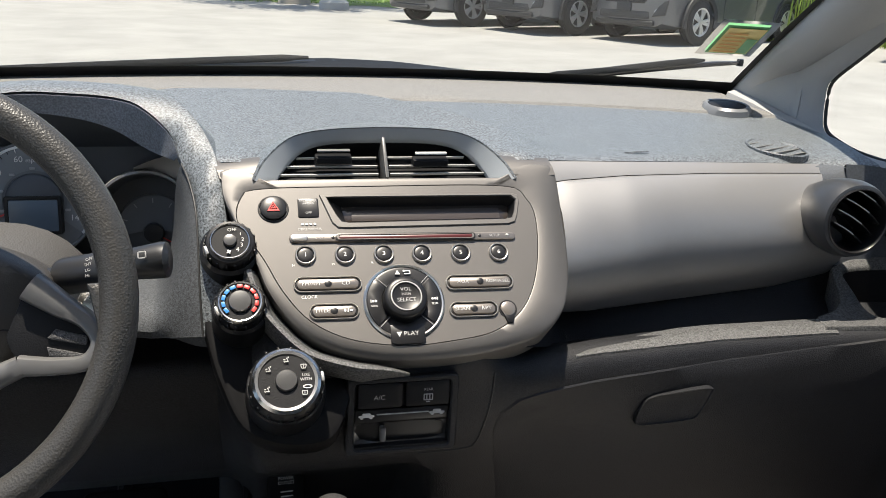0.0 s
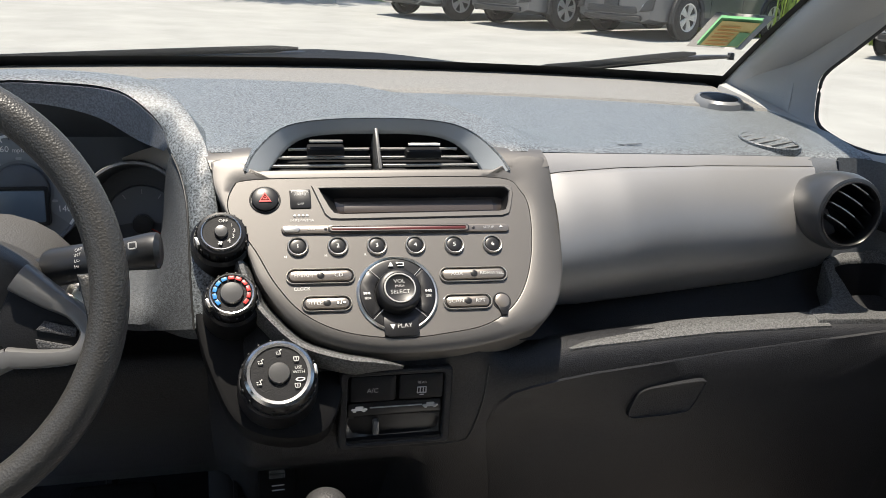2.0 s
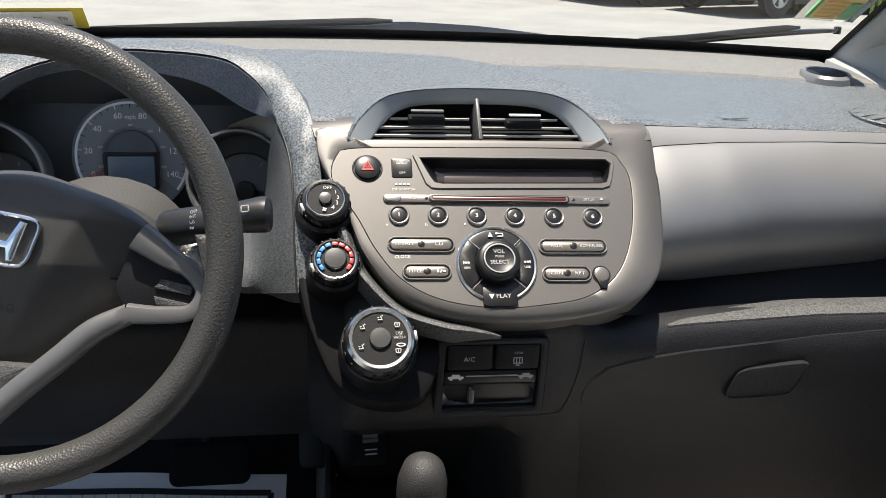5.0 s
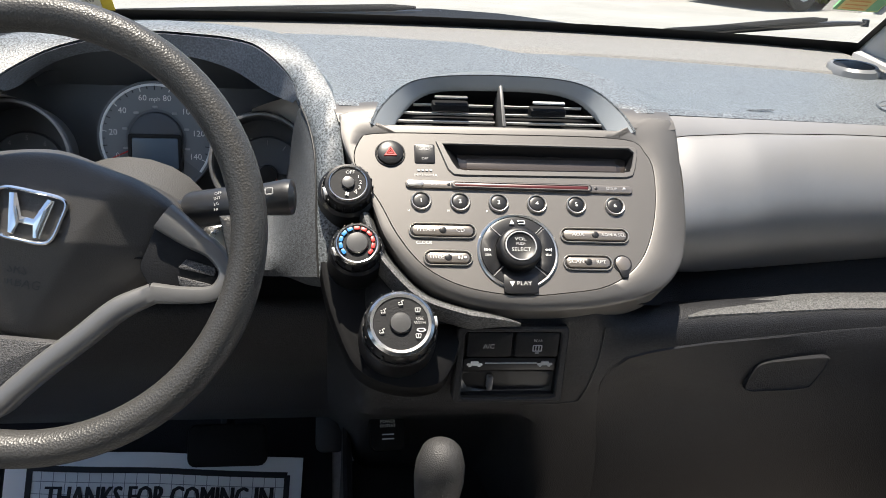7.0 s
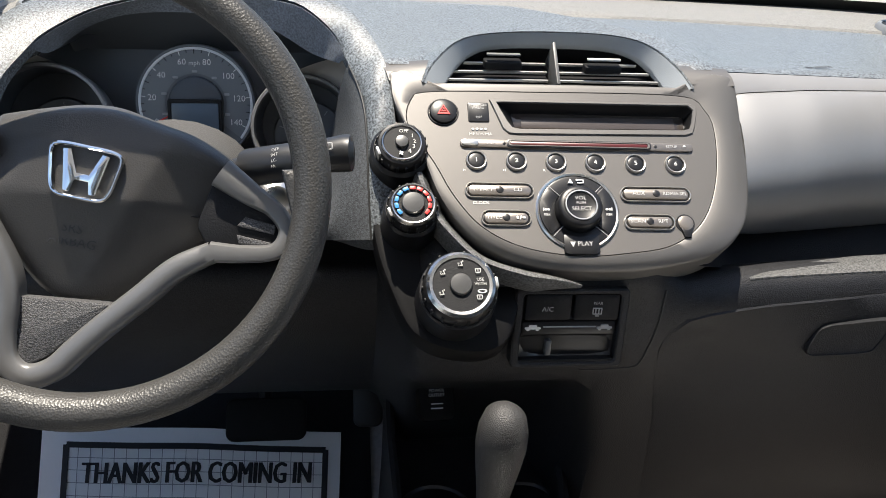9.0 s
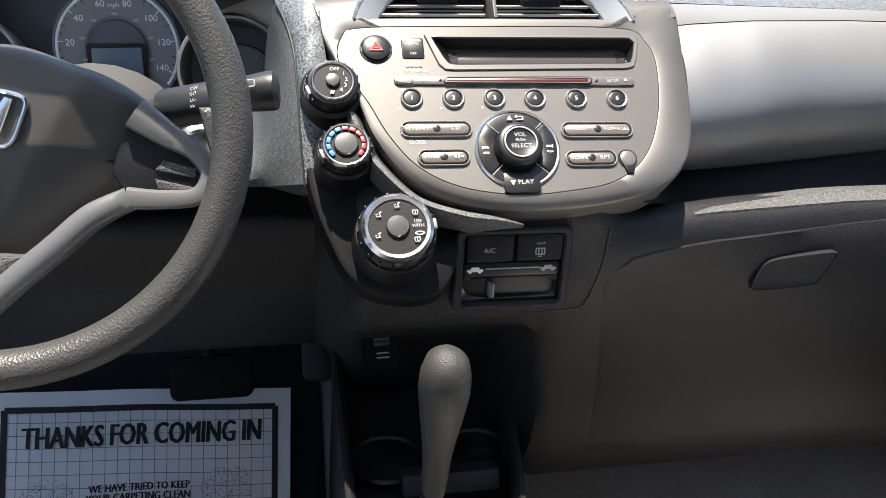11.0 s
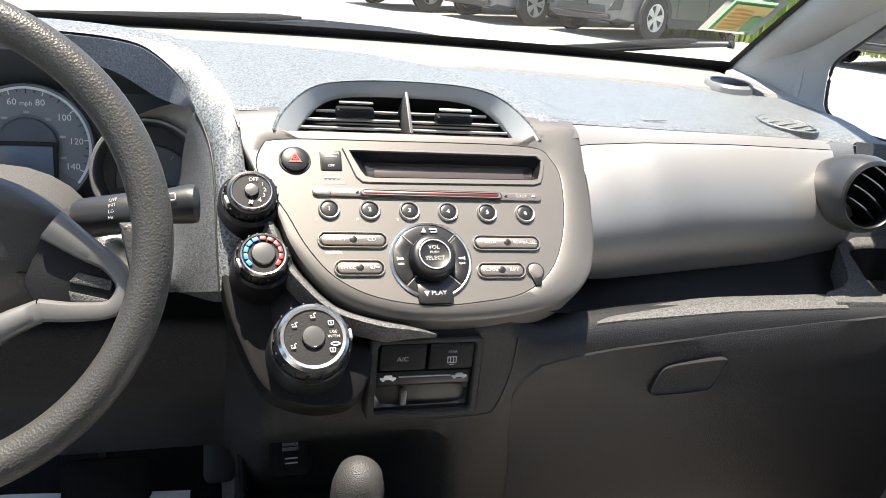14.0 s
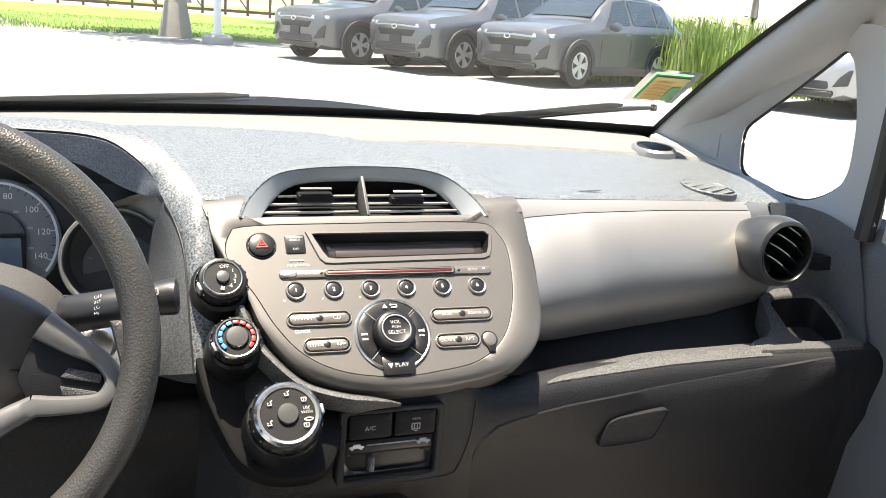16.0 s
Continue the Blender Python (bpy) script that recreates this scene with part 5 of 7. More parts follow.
for a in (88, 145, 205):
    q = M3 @ T(0.0185 * math.cos(radians(a)), 0.0185 * math.sin(radians(a)))
    icon_bars("air_sign", q @ Matrix.Diagonal((0.60, 0.60, 1, 1)), k3, PRINT, [(0.0015, 0.001, 0.0014, 0.006, 20), (0.0008, -0.0022, 0.005, 0.0014, 0), (-0.003, 0.001, 0.003, 0.0012, 0), (0.003, 0.0042, 0.0022, 0.0022, 0), (-0.003, -0.0022, 0.0012, 0.003, 30)])
for a in (38, -38):
    q = M3 @ T(0.0195 * math.cos(radians(a)), 0.0195 * math.sin(radians(a)))
    icon_bars("air_sign", q @ Matrix.Diagonal((0.60, 0.60, 1, 1)), k3, PRINT, [(0, 0.003, 0.008, 0.0012, 0), (-0.0035, 0, 0.0012, 0.006, 10), (0.0035, 0, 0.0012, 0.006, -10), (0, -0.003, 0.006, 0.0012, 0), (0, 0, 0.0012, 0.004, 0)])
writing("dial_writing", "USE\nWITH", 0.0040, M3 @ T(0.0170, 0.0022), PRINT, k3)
part("air_sign", frame_slab(M3 @ T(0.0180, -0.0065), oval(0.0042, 0.0018, 20), oval(0.003, 0.001, 20), 0, 0.0005, 0.0001), WHITEP, k3)

# ---------------------------------------------------------------- switch panel below the radio
ac = thing("switch_panel", (0, 0.90, 0.765), "black panel of air-conditioning switches below the radio", "switch panel")
AM = plane_at((0.0005, 0.890, 0.766), (1, 0.02, -0.02), (0, 0.02, 1))
part("bezel", frame_slab(AM, rrect(0.110, 0.082, 0.005, 5), rrect(0.0945, 0.071, 0.004, 5), -0.01, 0.006, 0.0016, depth=-0.012), LOWER, ac)
part("backing", slab(AM, rrect(0.098, 0.074, 0.003, 3), -0.02, -0.004, 0.001), SMOOTHB, ac)
for u, nm in ((-0.0225, "A/C"), (0.0245, "REAR")):
    b = part("switch", slab(AM @ T(u, 0.0215), rrect(0.0435, 0.0265, 0.0025, 4), -0.008, 0.004, 0.0014, dome=0.0008), BLACKP, ac)
    writing("switch_writing", nm, 0.0068 if nm == "A/C" else 0.0038, AM @ T(u - (0.001 if nm == "A/C" else 0), 0.0205 if nm == "A/C" else 0.0265, 0.0056), PRINT if nm == "A/C" else GREYP, b)
icon_bars("switch_sign", AM @ T(0.0245, 0.0185, 0.0052), ac, GREYP, [(0, 0.003, 0.009, 0.001, 0), (0, -0.003, 0.009, 0.001, 0), (-0.0042, 0, 0.001, 0.006, 0), (0.0042, 0, 0.001, 0.006, 0), (-0.0015, 0, 0.001, 0.005, 0), (0.0015, 0, 0.001, 0.005, 0), (0, -0.005, 0.004, 0.001, 0)])
part("slider_track", slab(AM @ T(0, -0.001), rrect(0.092, 0.0135, 0.002, 3), -0.006, 0.001, 0.0006), SMOOTHB, ac)
part("slider_line", slab(AM @ T(0.001, 0.0005), rrect(0.052, 0.0012, 0.0005, 2), 0.0008, 0.0018, 0.0002), GREYP, ac)
for u in (-0.035, 0.035):
    icon_bars("car_sign", AM @ T(u, 0.0, 0.0012), ac, WHITEP if u < 0 else GREYP, [(0, -0.0008, 0.0155, 0.0024, 0), (0, 0.0014, 0.008, 0.0024, 0), (-0.0045, -0.0025, 0.003, 0.002, 0), (0.0045, -0.0025, 0.003, 0.002, 0)])
# the scoop's grey is raised for the light its bottom catches
part("slider_well", grid([[AM @ Vector((u, -0.010, -0.002)), AM @ Vector((u, -0.018, -0.014 * (1 - (u / 0.046) ** 2) - 0.004)), AM @ Vector((u, -0.034, -0.002))] for u in np.linspace(-0.046, 0.046, 16)]), mat("lit_well_grey", (0.05, 0.05, 0.05), 0.25, vary=0.3, vscale=60), ac, "scooped glossy slider well")
part("slider", box(AM @ T(-0.018, -0.022, -0.008), 0.006, 0.016, 0.010, 0.0016), mat("worn_slider", (0.10, 0.10, 0.10), 0.3), ac, "small worn slider")
part("well_lip", slab(AM @ T(0, -0.0345), rrect(0.094, 0.004, 0.0015, 3), -0.006, 0.004, 0.001), BLACKP, ac)

# ---------------------------------------------------------------- outlet
po = thing("power_outlet", (-0.108, 1.018, 0.60), "black power outlet cover with small white writing", "outlet")
PM = plane_at((-0.108, 1.002, 0.620), (1, 0.05, 0), (0, 0.55, 0.85))
part("cover", slab(PM, rrect(0.040, 0.050, 0.008, 5), -0.03, 0.0, 0.003), mat("outlet_black", (0.004, 0.004, 0.004), 0.7, spec=0.1, vary=0.1), po)
writing("cover_writing", "POWER\nOUTLET", 0.0050, PM @ T(0, 0.006, 0.0006), GREYP, po)
for v in (-0.006, -0.011):
    part("cover_line", slab(PM @ T(0, v), rrect(0.014, 0.0014, 0.0005, 1), 0, 0.0006, 0.0001), GREYP, po)

# ---------------------------------------------------------------- tweeters, defroster vents, sign on the pad
for sg in (1, -1):
    tw = thing("tweeter", (sg * 0.575, 1.33, 0.985), "low dark oval dashboard loudspeaker with a pale rim", "loudspeaker", "dashboard loudspeakers")
    TM = plane_at((sg * 0.575, 1.33, 0.990), (1, -0.25 * sg, 0), (0, 1, 0.06))
    part("rim", lathe(TM @ Matrix.Diagonal((0.82, 1.0, 1, 1)), [(0.045, 0.0), (0.043, 0.010), (0.038, 0.014), (0.034, 0.013)], 40), mat("pale_rim", (0.16, 0.165, 0.17), 0.4, vary=0.05), tw)
    part("grille", lathe(TM @ Matrix.Diagonal((0.82, 1.0, 1, 1)), [(0.035, 0.012), (0.02, 0.015), (0.0, 0.0155)], 40), BLACKP, tw)
    dv = thing("side_defroster", (sg * 0.555, 1.15, 0.978), "long black slatted window vent in the dashboard", "vent", "side window vents")
    VMx = plane_at((sg * (0.525 if sg > 0 else 0.562), 1.118 if sg > 0 else 1.125, 0.9785 if sg > 0 else 0.992), (-0.45 * sg, 0.893, 0.10), (-0.893, -0.45 * sg, 0.0))
    part("frame", frame_slab(VMx, oval(0.040, 0.038, 40), oval(0.0365, 0.0345, 40), -0.01, 0.0018, 0.001, depth=-0.022), DASH, dv)
    part("well", slab(VMx, oval(0.037, 0.035, 40), -0.012, -0.0030, 0.0005), mat("vent_black", (0.008, 0.008, 0.008), 0.6), dv)
    for j in range(5):
        u = -0.027 + 0.0135 * j
        hw = 0.034 * math.sqrt(max(0, 1 - (u / 0.0365) ** 2))
        part("slat", box(VMx @ T(u, 0, -0.0022), 0.0020, 2 * hw, 0.0030, 0.0006), DASHL, dv)
writing("pad_writing", "SRS AIRBAG", 0.0075, plane_at((0.312, 1.080, pad_z(1.080, 0.312) + 0.0045), (1, 0.05, 0.03), (0, 1, 0.06)), INK, dash, 0.8, bold=0.0005)

# ---------------------------------------------------------------- round vent
rv = thing("round_vent", (0.531, 0.965, 0.9265), "round black ball-shaped air vent with curved slats", "vent")
RM = plane_at((0.537, 0.965, 0.9255), (1, -0.04, 0), (0, 0.08, 1))
part("pod", lathe(RM, [(0.024, -0.095), (0.034, -0.072), (0.0415, -0.050), (0.0450, -0.028), (0.0455, -0.016), (0.0440, -0.006), (0.0415, 0.0005), (0.0390, 0.0015), (0.0365, 0.0015)], 64), mat("pod_grey", (0.036, 0.0375, 0.040), 0.33, vary=0.1, vscale=12), rv, "smooth dark grey pod")
part("ring", lathe(RM, [(0.0378, -0.001), (0.0376, 0.0028), (0.0366, 0.0036), (0.0356, 0.002), (0.0348, -0.006), (0.0345, -0.045), (0.0, -0.047)], 56), SMOOTHB, rv)
RS = RM @ pose(0, 0, 0, 0, 0, -32)
for v in (-0.020, -0.005, 0.010, 0.024):
    hw = math.sqrt(max(0, 0.0345 ** 2 - v * v)) * 0.96
    part("slat", grid([[RS @ Vector((u, v + 0.004 * (1 - (u / 0.04) ** 2) + dv_, 0.010 * (1 - (u / 0.05) ** 2) + dh)) for dv_, dh in ((0.0, -0.036), (0.001, -0.012), (0.0024, -0.0115), (0.003, -0.036))] for u in np.linspace(-hw, hw, 14)]), SMOOTHB, rv)
    # pale bar along part of each slat, a painted glint
    part("lit_slat_edge", tube([RS @ Vector((u, v + 0.004 * (1 - (u / 0.04) ** 2) + 0.0018, 0.010 * (1 - (u / 0.05) ** 2) - 0.011)) for u in np.linspace(-hw * 0.8, hw * 0.25, 10)], 0.0008, 6), LITEDGE, rv)

# ---------------------------------------------------------------- instruments
CX = -0.376
ic = thing("instrument_cluster", (CX, 1.18, 0.90), "three round instruments with a large central speedometer", "instrument cluster")
GM = plane_at((CX, 1.172, 0.912), (1, 0, 0), (0, 0.16, 1))
part("backing", slab(plane_at((CX, 1.19, 0.92), (1, 0, 0), (0, 0.12, 1)), rrect(0.37, 0.15, 0.05, 5, 0, -0.015), -0.03, -0.01, 0.002), CLUSTER, ic)
part("speedometer", lathe(GM, [(0.0, 0.0), (0.062, 0.0), (0.064, 0.003), (0.066, 0.003), (0.067, -0.01)], 64), GAUGE, ic, "dark grey speedometer face")
part("number_band", lathe(GM, [(0.034, 0.0010), (0.061, 0.0012)], 60, a0=-38, a1=218), GAUGEP, ic)
part("number_rim", lathe(GM, [(0.0605, 0.0012), (0.061, 0.0024), (0.0632, 0.0026), (0.0638, 0.001)], 60, a0=-38, a1=218), mat("white_rim", (0.72, 0.74, 0.75), 0.4, vary=0.05), ic)
for k in range(8):
    a = 205 - 230 * k / 7
    writing("gauge_writing", str(20 * k), 0.0098, GM @ T(0.0485 * math.cos(radians(a)), 0.0485 * math.sin(radians(a)), 0.002), WHITEP, ic)
for k in range(29):
    a = 205 - 230 * k / 28
    part("tick", slab(GM @ pose(0, 0, 0, 0, 0, a) @ T(0.0588, 0), rrect(0.006 if k % 2 == 0 else 0.003, 0.0009, 0.0003, 1), 0.001, 0.0022, 0.0001), INK if k % 4 else WHITEP, ic)
writing("gauge_writing", "mph", 0.0072, GM @ T(0, 0.0455, 0.002), WHITEP, ic)
for k in range(7):
    a = 198 - 216 * k / 6
    part("inner_mark", slab(GM @ T(0.0365 * math.cos(radians(a)), 0.0365 * math.sin(radians(a))), rrect(0.006, 0.0028, 0.0006, 1), 0.001, 0.0022, 0.0002), GREYP, ic)
part("hub_dome", lathe(GM, [(0.031, 0.001), (0.030, 0.006), (0.027, 0.008), (0.0, 0.009)], 48, a0=-40, a1=220), CLUSTER, ic)
part("display", slab(GM @ T(0, -0.0165), rrect(0.052, 0.036, 0.002, 3), 0.004, 0.0105, 0.0006), LCDB, ic, "blue-grey information display")
part("display_frame", frame_slab(GM @ T(0, -0.016), rrect(0.060, 0.044, 0.003, 3), rrect(0.052, 0.036, 0.002, 3), 0.002, 0.0115, 0.0006), SMOOTHB, ic)
part("needle", slab(GM @ pose(0, 0, 0, 0, 0, 205) @ T(0.045, 0), [(-0.012, 0.001), (0.014, 0.0004), (0.014, -0.0004), (-0.012, -0.001)], 0.004, 0.0055, 0.0002), REDP, ic)
for sg, xx in ((1, -0.2535), (-1, -0.526)):
    ks = 0.89 if sg > 0 else 1.02
    SM = plane_at((xx, 1.135, 0.895), (1, 0, 0), (0, 0.22, 1))
    part("side_ring", lathe(SM @ Matrix.Diagonal((ks, ks, 1, 1)), [(0.0605, 0.0), (0.064, 0.0), (0.0660, 0.006), (0.0645, 0.010), (0.0615, 0.010), (0.0600, 0.004), (0.0585, -0.045)], 56), SILVER, ic, "silver ring round a side gauge")
    part("side_well", lathe(SM @ Matrix.Diagonal((ks, ks, 1, 1)), [(0.060, 0.002), (0.056, -0.045), (0.0, -0.047)], 48), CLUSTER, ic)
    part("side_gauge", lathe(SM @ T(0.004, -0.012, -0.040), [(0.0, 0.0), (0.040, 0.0), (0.042, -0.004)], 48, a0=-10, a1=190), GAUGE, ic)
    part("gauge_hub", lathe(SM @ T(0.004, -0.016, -0.04), [(0.012, 0.0), (0.011, 0.008), (0.0, 0.009)], 28), SMOOTHB, ic)
    part("needle", slab(SM @ T(0.004, -0.016, -0.036) @ pose(0, 0, 0, 0, 0, 190 if sg < 0 else -30) @ T(0.02, 0), [(-0.01, 0.0008), (0.012, 0.0003), (0.012, -0.0003), (-0.01, -0.0008)], 0, 0.001, 0.0001), REDP, ic)
    for k in range(5):
        a = 160 - 35 * k
        q = SM @ T(0.004 + 0.034 * math.cos(radians(a)), -0.012 + 0.034 * math.sin(radians(a)), -0.0392)
        if sg < 0:
            writing("gauge_writing", str(3 + k), 0.008, q, GREYP, ic)
        else:
            part("tick", slab(q @ pose(0, 0, 0, 0, 0, a), rrect(0.006, 0.0012, 0.0003, 1), 0, 0.0008, 0.0001), GREYP, ic)
    # silver wing beside the outer ring
    wing = [(0.0662 * ks * math.cos(a) * sg, 0.0662 * ks * math.sin(a)) for a in np.linspace(1.75, -0.9, 24)]
    wo = [(p[0] + sg * (0.004 + 0.032 * math.sin(math.pi * k / 23)), p[1] + 0.003 + 0.030 * math.sin(math.pi * k / 23)) for k, p in enumerate(wing)]
    part("side_wing", grid([[SM @ Vector((*p, 0.004)) for p in wing], [SM @ Vector((*Vector(p).lerp(Vector(q), 0.5), 0.016)) for p, q in zip(wing, wo)], [SM @ Vector((*p, 0.034)) for p in wo], [SM @ Vector((p[0] + sg * 0.006, p[1], 0.004)) for p in wo]]), mat("pale_silver_paint", (0.50, 0.485, 0.46), 0.42, 0.25, vary=0.06, vscale=20), ic, "silver wing panel")

# ---------------------------------------------------------------- steering wheel
WC, WR = Vector((-0.392, 0.787, 0.938)), 0.1735
WM = plane_at(WC, (1, 0, 0), (0, math.sin(radians(22)), math.cos(radians(22)))) @ pose(0, 0, 0, 0, 0, -6)
sw = thing("steering_wheel", WC, "dark grained three-spoke steering wheel with grey painted spokes", "steering wheel")
rim = [WM @ Vector(((WR - 0.0145) * math.cos(a), (WR - 0.0145) * math.sin(a), 0.0)) for a in np.linspace(0, 2 * math.pi, 97)[:-1]]
bm = bmesh.new()
rws = []
for k in range(96):
    a = 2 * math.pi * k / 96
    thick = 0.0150 + 0.0012 * math.cos(4 * a)
    rr = []
    for j in range(16):
        b = 2 * math.pi * j / 16
        rr.append(WM @ Vector(((WR - 0.0145 + 0.0138 * math.cos(b)) * math.cos(a), (WR - 0.0145 + 0.0138 * math.cos(b)) * math.sin(a), thick * math.sin(b))))
    rws.append(rr)
part("rim", grid(rws, close_u=True, close_v=True), LEATHER, sw, "grained rim")
DEEP = T(-0.21, 0.197, 1.13) @ Matrix.Scale(1.125, 4) @ T(0.21, -0.197, -1.13)
WP = DEEP @ WM @ T(0, -0.004)
WS = T(-0.21, 0.197, 1.13) @ Matrix.Scale(1.070, 4) @ T(0.21, -0.197, -1.13) @ WM
pad_out = [(-0.060, 0.043), (-0.051, 0.049), (-0.008, 0.058), (0.022, 0.060), (0.055, 0.051), (0.082, 0.043), (0.105, 0.029), (0.106, 0.010), (0.094, -0.022), (0.077, -0.042), (0.055, -0.062), (0.031, -0.077), (0.010, -0.079), (-0.011, -0.073), (-0.026, -0.060), (-0.041, -0.036), (-0.055, -0.010), (-0.061, 0.015)]
po_ = [(p.x, p.y) for p in spline([(*p, 0) for p in pad_out], 72, True)]
bm = bmesh.new()
rg = []
PC = Vector((0.022, -0.004))


def pad_h(x, y):
    """Height of the pad: a flat middle, falling away in facets to the top and the sides."""
    sr, sl = max(0, x - 0.046 - 0.5 * y), max(0, -0.036 + 0.55 * y - x)
    return 0.041 - 0.55 * max(0, y - 0.031) - 0.33 * sr - 0.33 * sl - 0.30 * max(0, -0.004 - y)


for k in (1.0, 1.0, 0.985, 0.95, 0.91, 0.86, 0.81, 0.76, 0.71, 0.66, 0.61, 0.56, 0.51, 0.46, 0.41, 0.35, 0.28, 0.2, 0.1):
    e = max(0, (k - 0.88) / 0.12)
    ring = [PC.lerp(Vector(p), k) for p in po_]
    rg.append([WP @ Vector((q.x, q.y, -0.03 if not rg else pad_h(q.x, q.y) - 0.012 * e * e)) for q in ring])
vs = add_grid(bm, rg, close_u=True)
bm.faces.new(vs[-1])
part("airbag_pad", bm, PADM, sw, "dark airbag pad")
icon_bars("horn_sign", WP @ T(-0.047, 0.012, pad_h(-0.047, 0.012) + 0.0003), sw, BLACKP, [(0, 0, 0.010, 0.0014, 0), (-0.0045, -0.001, 0.0014, 0.005, 0), (0.004, 0.001, 0.0014, 0.004, 20)])
icon_bars("horn_sign", WP @ T(0.083, -0.010, pad_h(0.083, -0.010) + 0.0003), sw, BLACKP, [(0, 0, 0.010, 0.0014, 0), (0.0045, -0.001, 0.0014, 0.005, 0)])
for body, v in (("SRS", -0.026), ("AIRBAG", -0.035)):
    writing("pad_writing", body, 0.0090, WP @ T(0.006, v, pad_h(0.006, v) + 0.0006) @ pose(0, 0, 0, 0, 0, -6), mat("pad_print", (0.022, 0.023, 0.025), 0.5), sw)
EM = WP @ T(0.012, 0.0110, 0.0400) @ pose(0, 0, 0, 0, 0, -6) @ Matrix.Diagonal((0.95, 0.88, 1, 1))
eo = [(p.x, p.y) for p in spline([(-0.023, 0.018, 0), (0.0, 0.0205, 0), (0.023, 0.018, 0), (0.0235, 0.0, 0), (0.018, -0.018, 0), (0.0, -0.0205, 0), (-0.018, -0.018, 0), (-0.0235, 0.0, 0)], 48, True)]
part("emblem", frame_slab(EM, eo, inset(eo, 0.0028), -0.004, 0.0060, 0.0010), CHROME, sw, "chrome emblem ring")
part("emblem_shape", slab(EM, [(-0.0160, 0.0150), (-0.0105, 0.0160), (-0.0040, -0.001), (0.0040, -0.001), (0.0105, 0.0160), (0.0160, 0.0150), (0.0110, -0.0155), (0.0065, -0.0160), (0.0045, -0.0065), (-0.0045, -0.0065), (-0.0065, -0.0160), (-0.0110, -0.0155)], -0.004, 0.0050, 0.0010), CHROME, sw)


def arm(pts, wid, h, name, material, label="", n=40):
    """A rounded flat bar along pts of the wheel's plane."""
    P = spline([(*p, 0) for p in pts], n)
    rws = []
    for i, p in enumerate(P):
        t = (P[min(i + 1, n - 1)] - P[max(i - 1, 0)]).normalized()
        s = Vector((-t.y, t.x, 0))
        w = float(np.interp(i, np.linspace(0, n - 1, len(wid)), wid))
        hh = float(np.interp(i, np.linspace(0, n - 1, len(h)), h))
        rws.append([WS @ (p + s * a * w + Vector((0, 0, hh + b))) for a, b in ((-1, -0.020), (-1, -0.006), (-0.9, -0.0025), (-0.7, -0.0006), (0, 0.0006), (0.7, -0.0006), (0.9, -0.0025), (1, -0.006), (1, -0.020))])
    return part(name, grid(rws), material, sw, label)


loop = [(0.094, 0.0190), (0.1147, 0.0068), (0.1335, -0.0035), (0.1435, -0.0176), (0.1370, -0.0325), (0.1157, -0.0368), (0.092, -0.0375)]
arm(loop, (0.011, 0.009, 0.0065, 0.006, 0.006, 0.0065, 0.0075), (0.014, 0.013, 0.012, 0.012, 0.013, 0.014, 0.015), "spoke", SPOKE, "grey painted looped spoke")
arm([(0.094, -0.0372), (0.070, -0.0516), (0.0487, -0.0729), (0.0249, -0.0958), (0.0066, -0.115), (-0.0061, -0.1290), (-0.0225, -0.1350), (-0.0361, -0.1262), (-0.0405, -0.1071), (-0.0405, -0.085), (-0.0451, -0.0635), (-0.0593, -0.0325), (-0.0721, -0.0015)], (0.0075, 0.0085, 0.0085, 0.0085, 0.0085, 0.0085, 0.0090, 0.0085, 0.0085, 0.0095, 0.0095, 0.0085, 0.008), (0.0152, 0.016, 0.016, 0.015, 0.014, 0.013, 0.0125, 0.013, 0.014, 0.015, 0.016, 0.016, 0.015), "lower_spoke", SPOKE, "grey painted forked lower spoke", 72)
arm([(-0.058, 0.024), (-0.085, 0.0115), (-0.1035, 0.004), (-0.1145, -0.012), (-0.108, -0.0285), (-0.086, -0.031), (-0.064, -0.020)], (0.010, 0.009, 0.0065, 0.006, 0.006, 0.0065, 0.0075), (0.014, 0.013, 0.012, 0.012, 0.013, 0.014, 0.015), "spoke", SPOKE, "grey painted looped spoke")
for q in ([(0.135, 0.026), (0.160, 0.030), (0.163, -0.052), (0.146, -0.046), (0.149, -0.018)], [(-0.108, 0.026), (-0.163, 0.030), (-0.163, -0.040), (-0.112, -0.036), (-0.120, -0.012)]):
    part("grip_web", slab(WM, poly_fine(q, 36), -0.014, 0.005, 0.004), LEATHER, sw)
MESH = mat("grey_mesh", (0.075, 0.075, 0.077), 0.5, spec=0.2, bump=0.5, bscale=900, voronoi=True, speck=0.5, sscale=900)
for q in ([(0.088, 0.010), (0.126, 0.002), (0.140, -0.0176), (0.134, -0.033), (0.090, -0.036), (0.080, -0.02)], [(-0.058, 0.014), (-0.098, 0.004), (-0.110, -0.012), (-0.104, -0.028), (-0.066, -0.026)]):
    part("switch_blank", slab(WS, poly_fine(q, 36), -0.01, 0.004, 0.002), BLACKP, sw, "black blank switch plate")
for q in ([(0.1134, -0.0105), (0.1355, -0.0144), (0.1350, -0.0210), (0.1081, -0.0176)], [(0.1086, -0.0235), (0.1343, -0.0272), (0.1331, -0.0310), (0.1107, -0.0302)]):
    part("mesh_insert", slab(WS, poly_fine(q, 24), 0.002, 0.0060, 0.0008), MESH, sw)
part("lower_mesh", slab(WS, poly_fine([(-0.034, -0.080), (0.030, -0.080), (0.012, -0.098), (-0.010, -0.120), (-0.024, -0.129), (-0.032, -0.120)], 36), -0.01, 0.006, 0.002), MESH, sw)
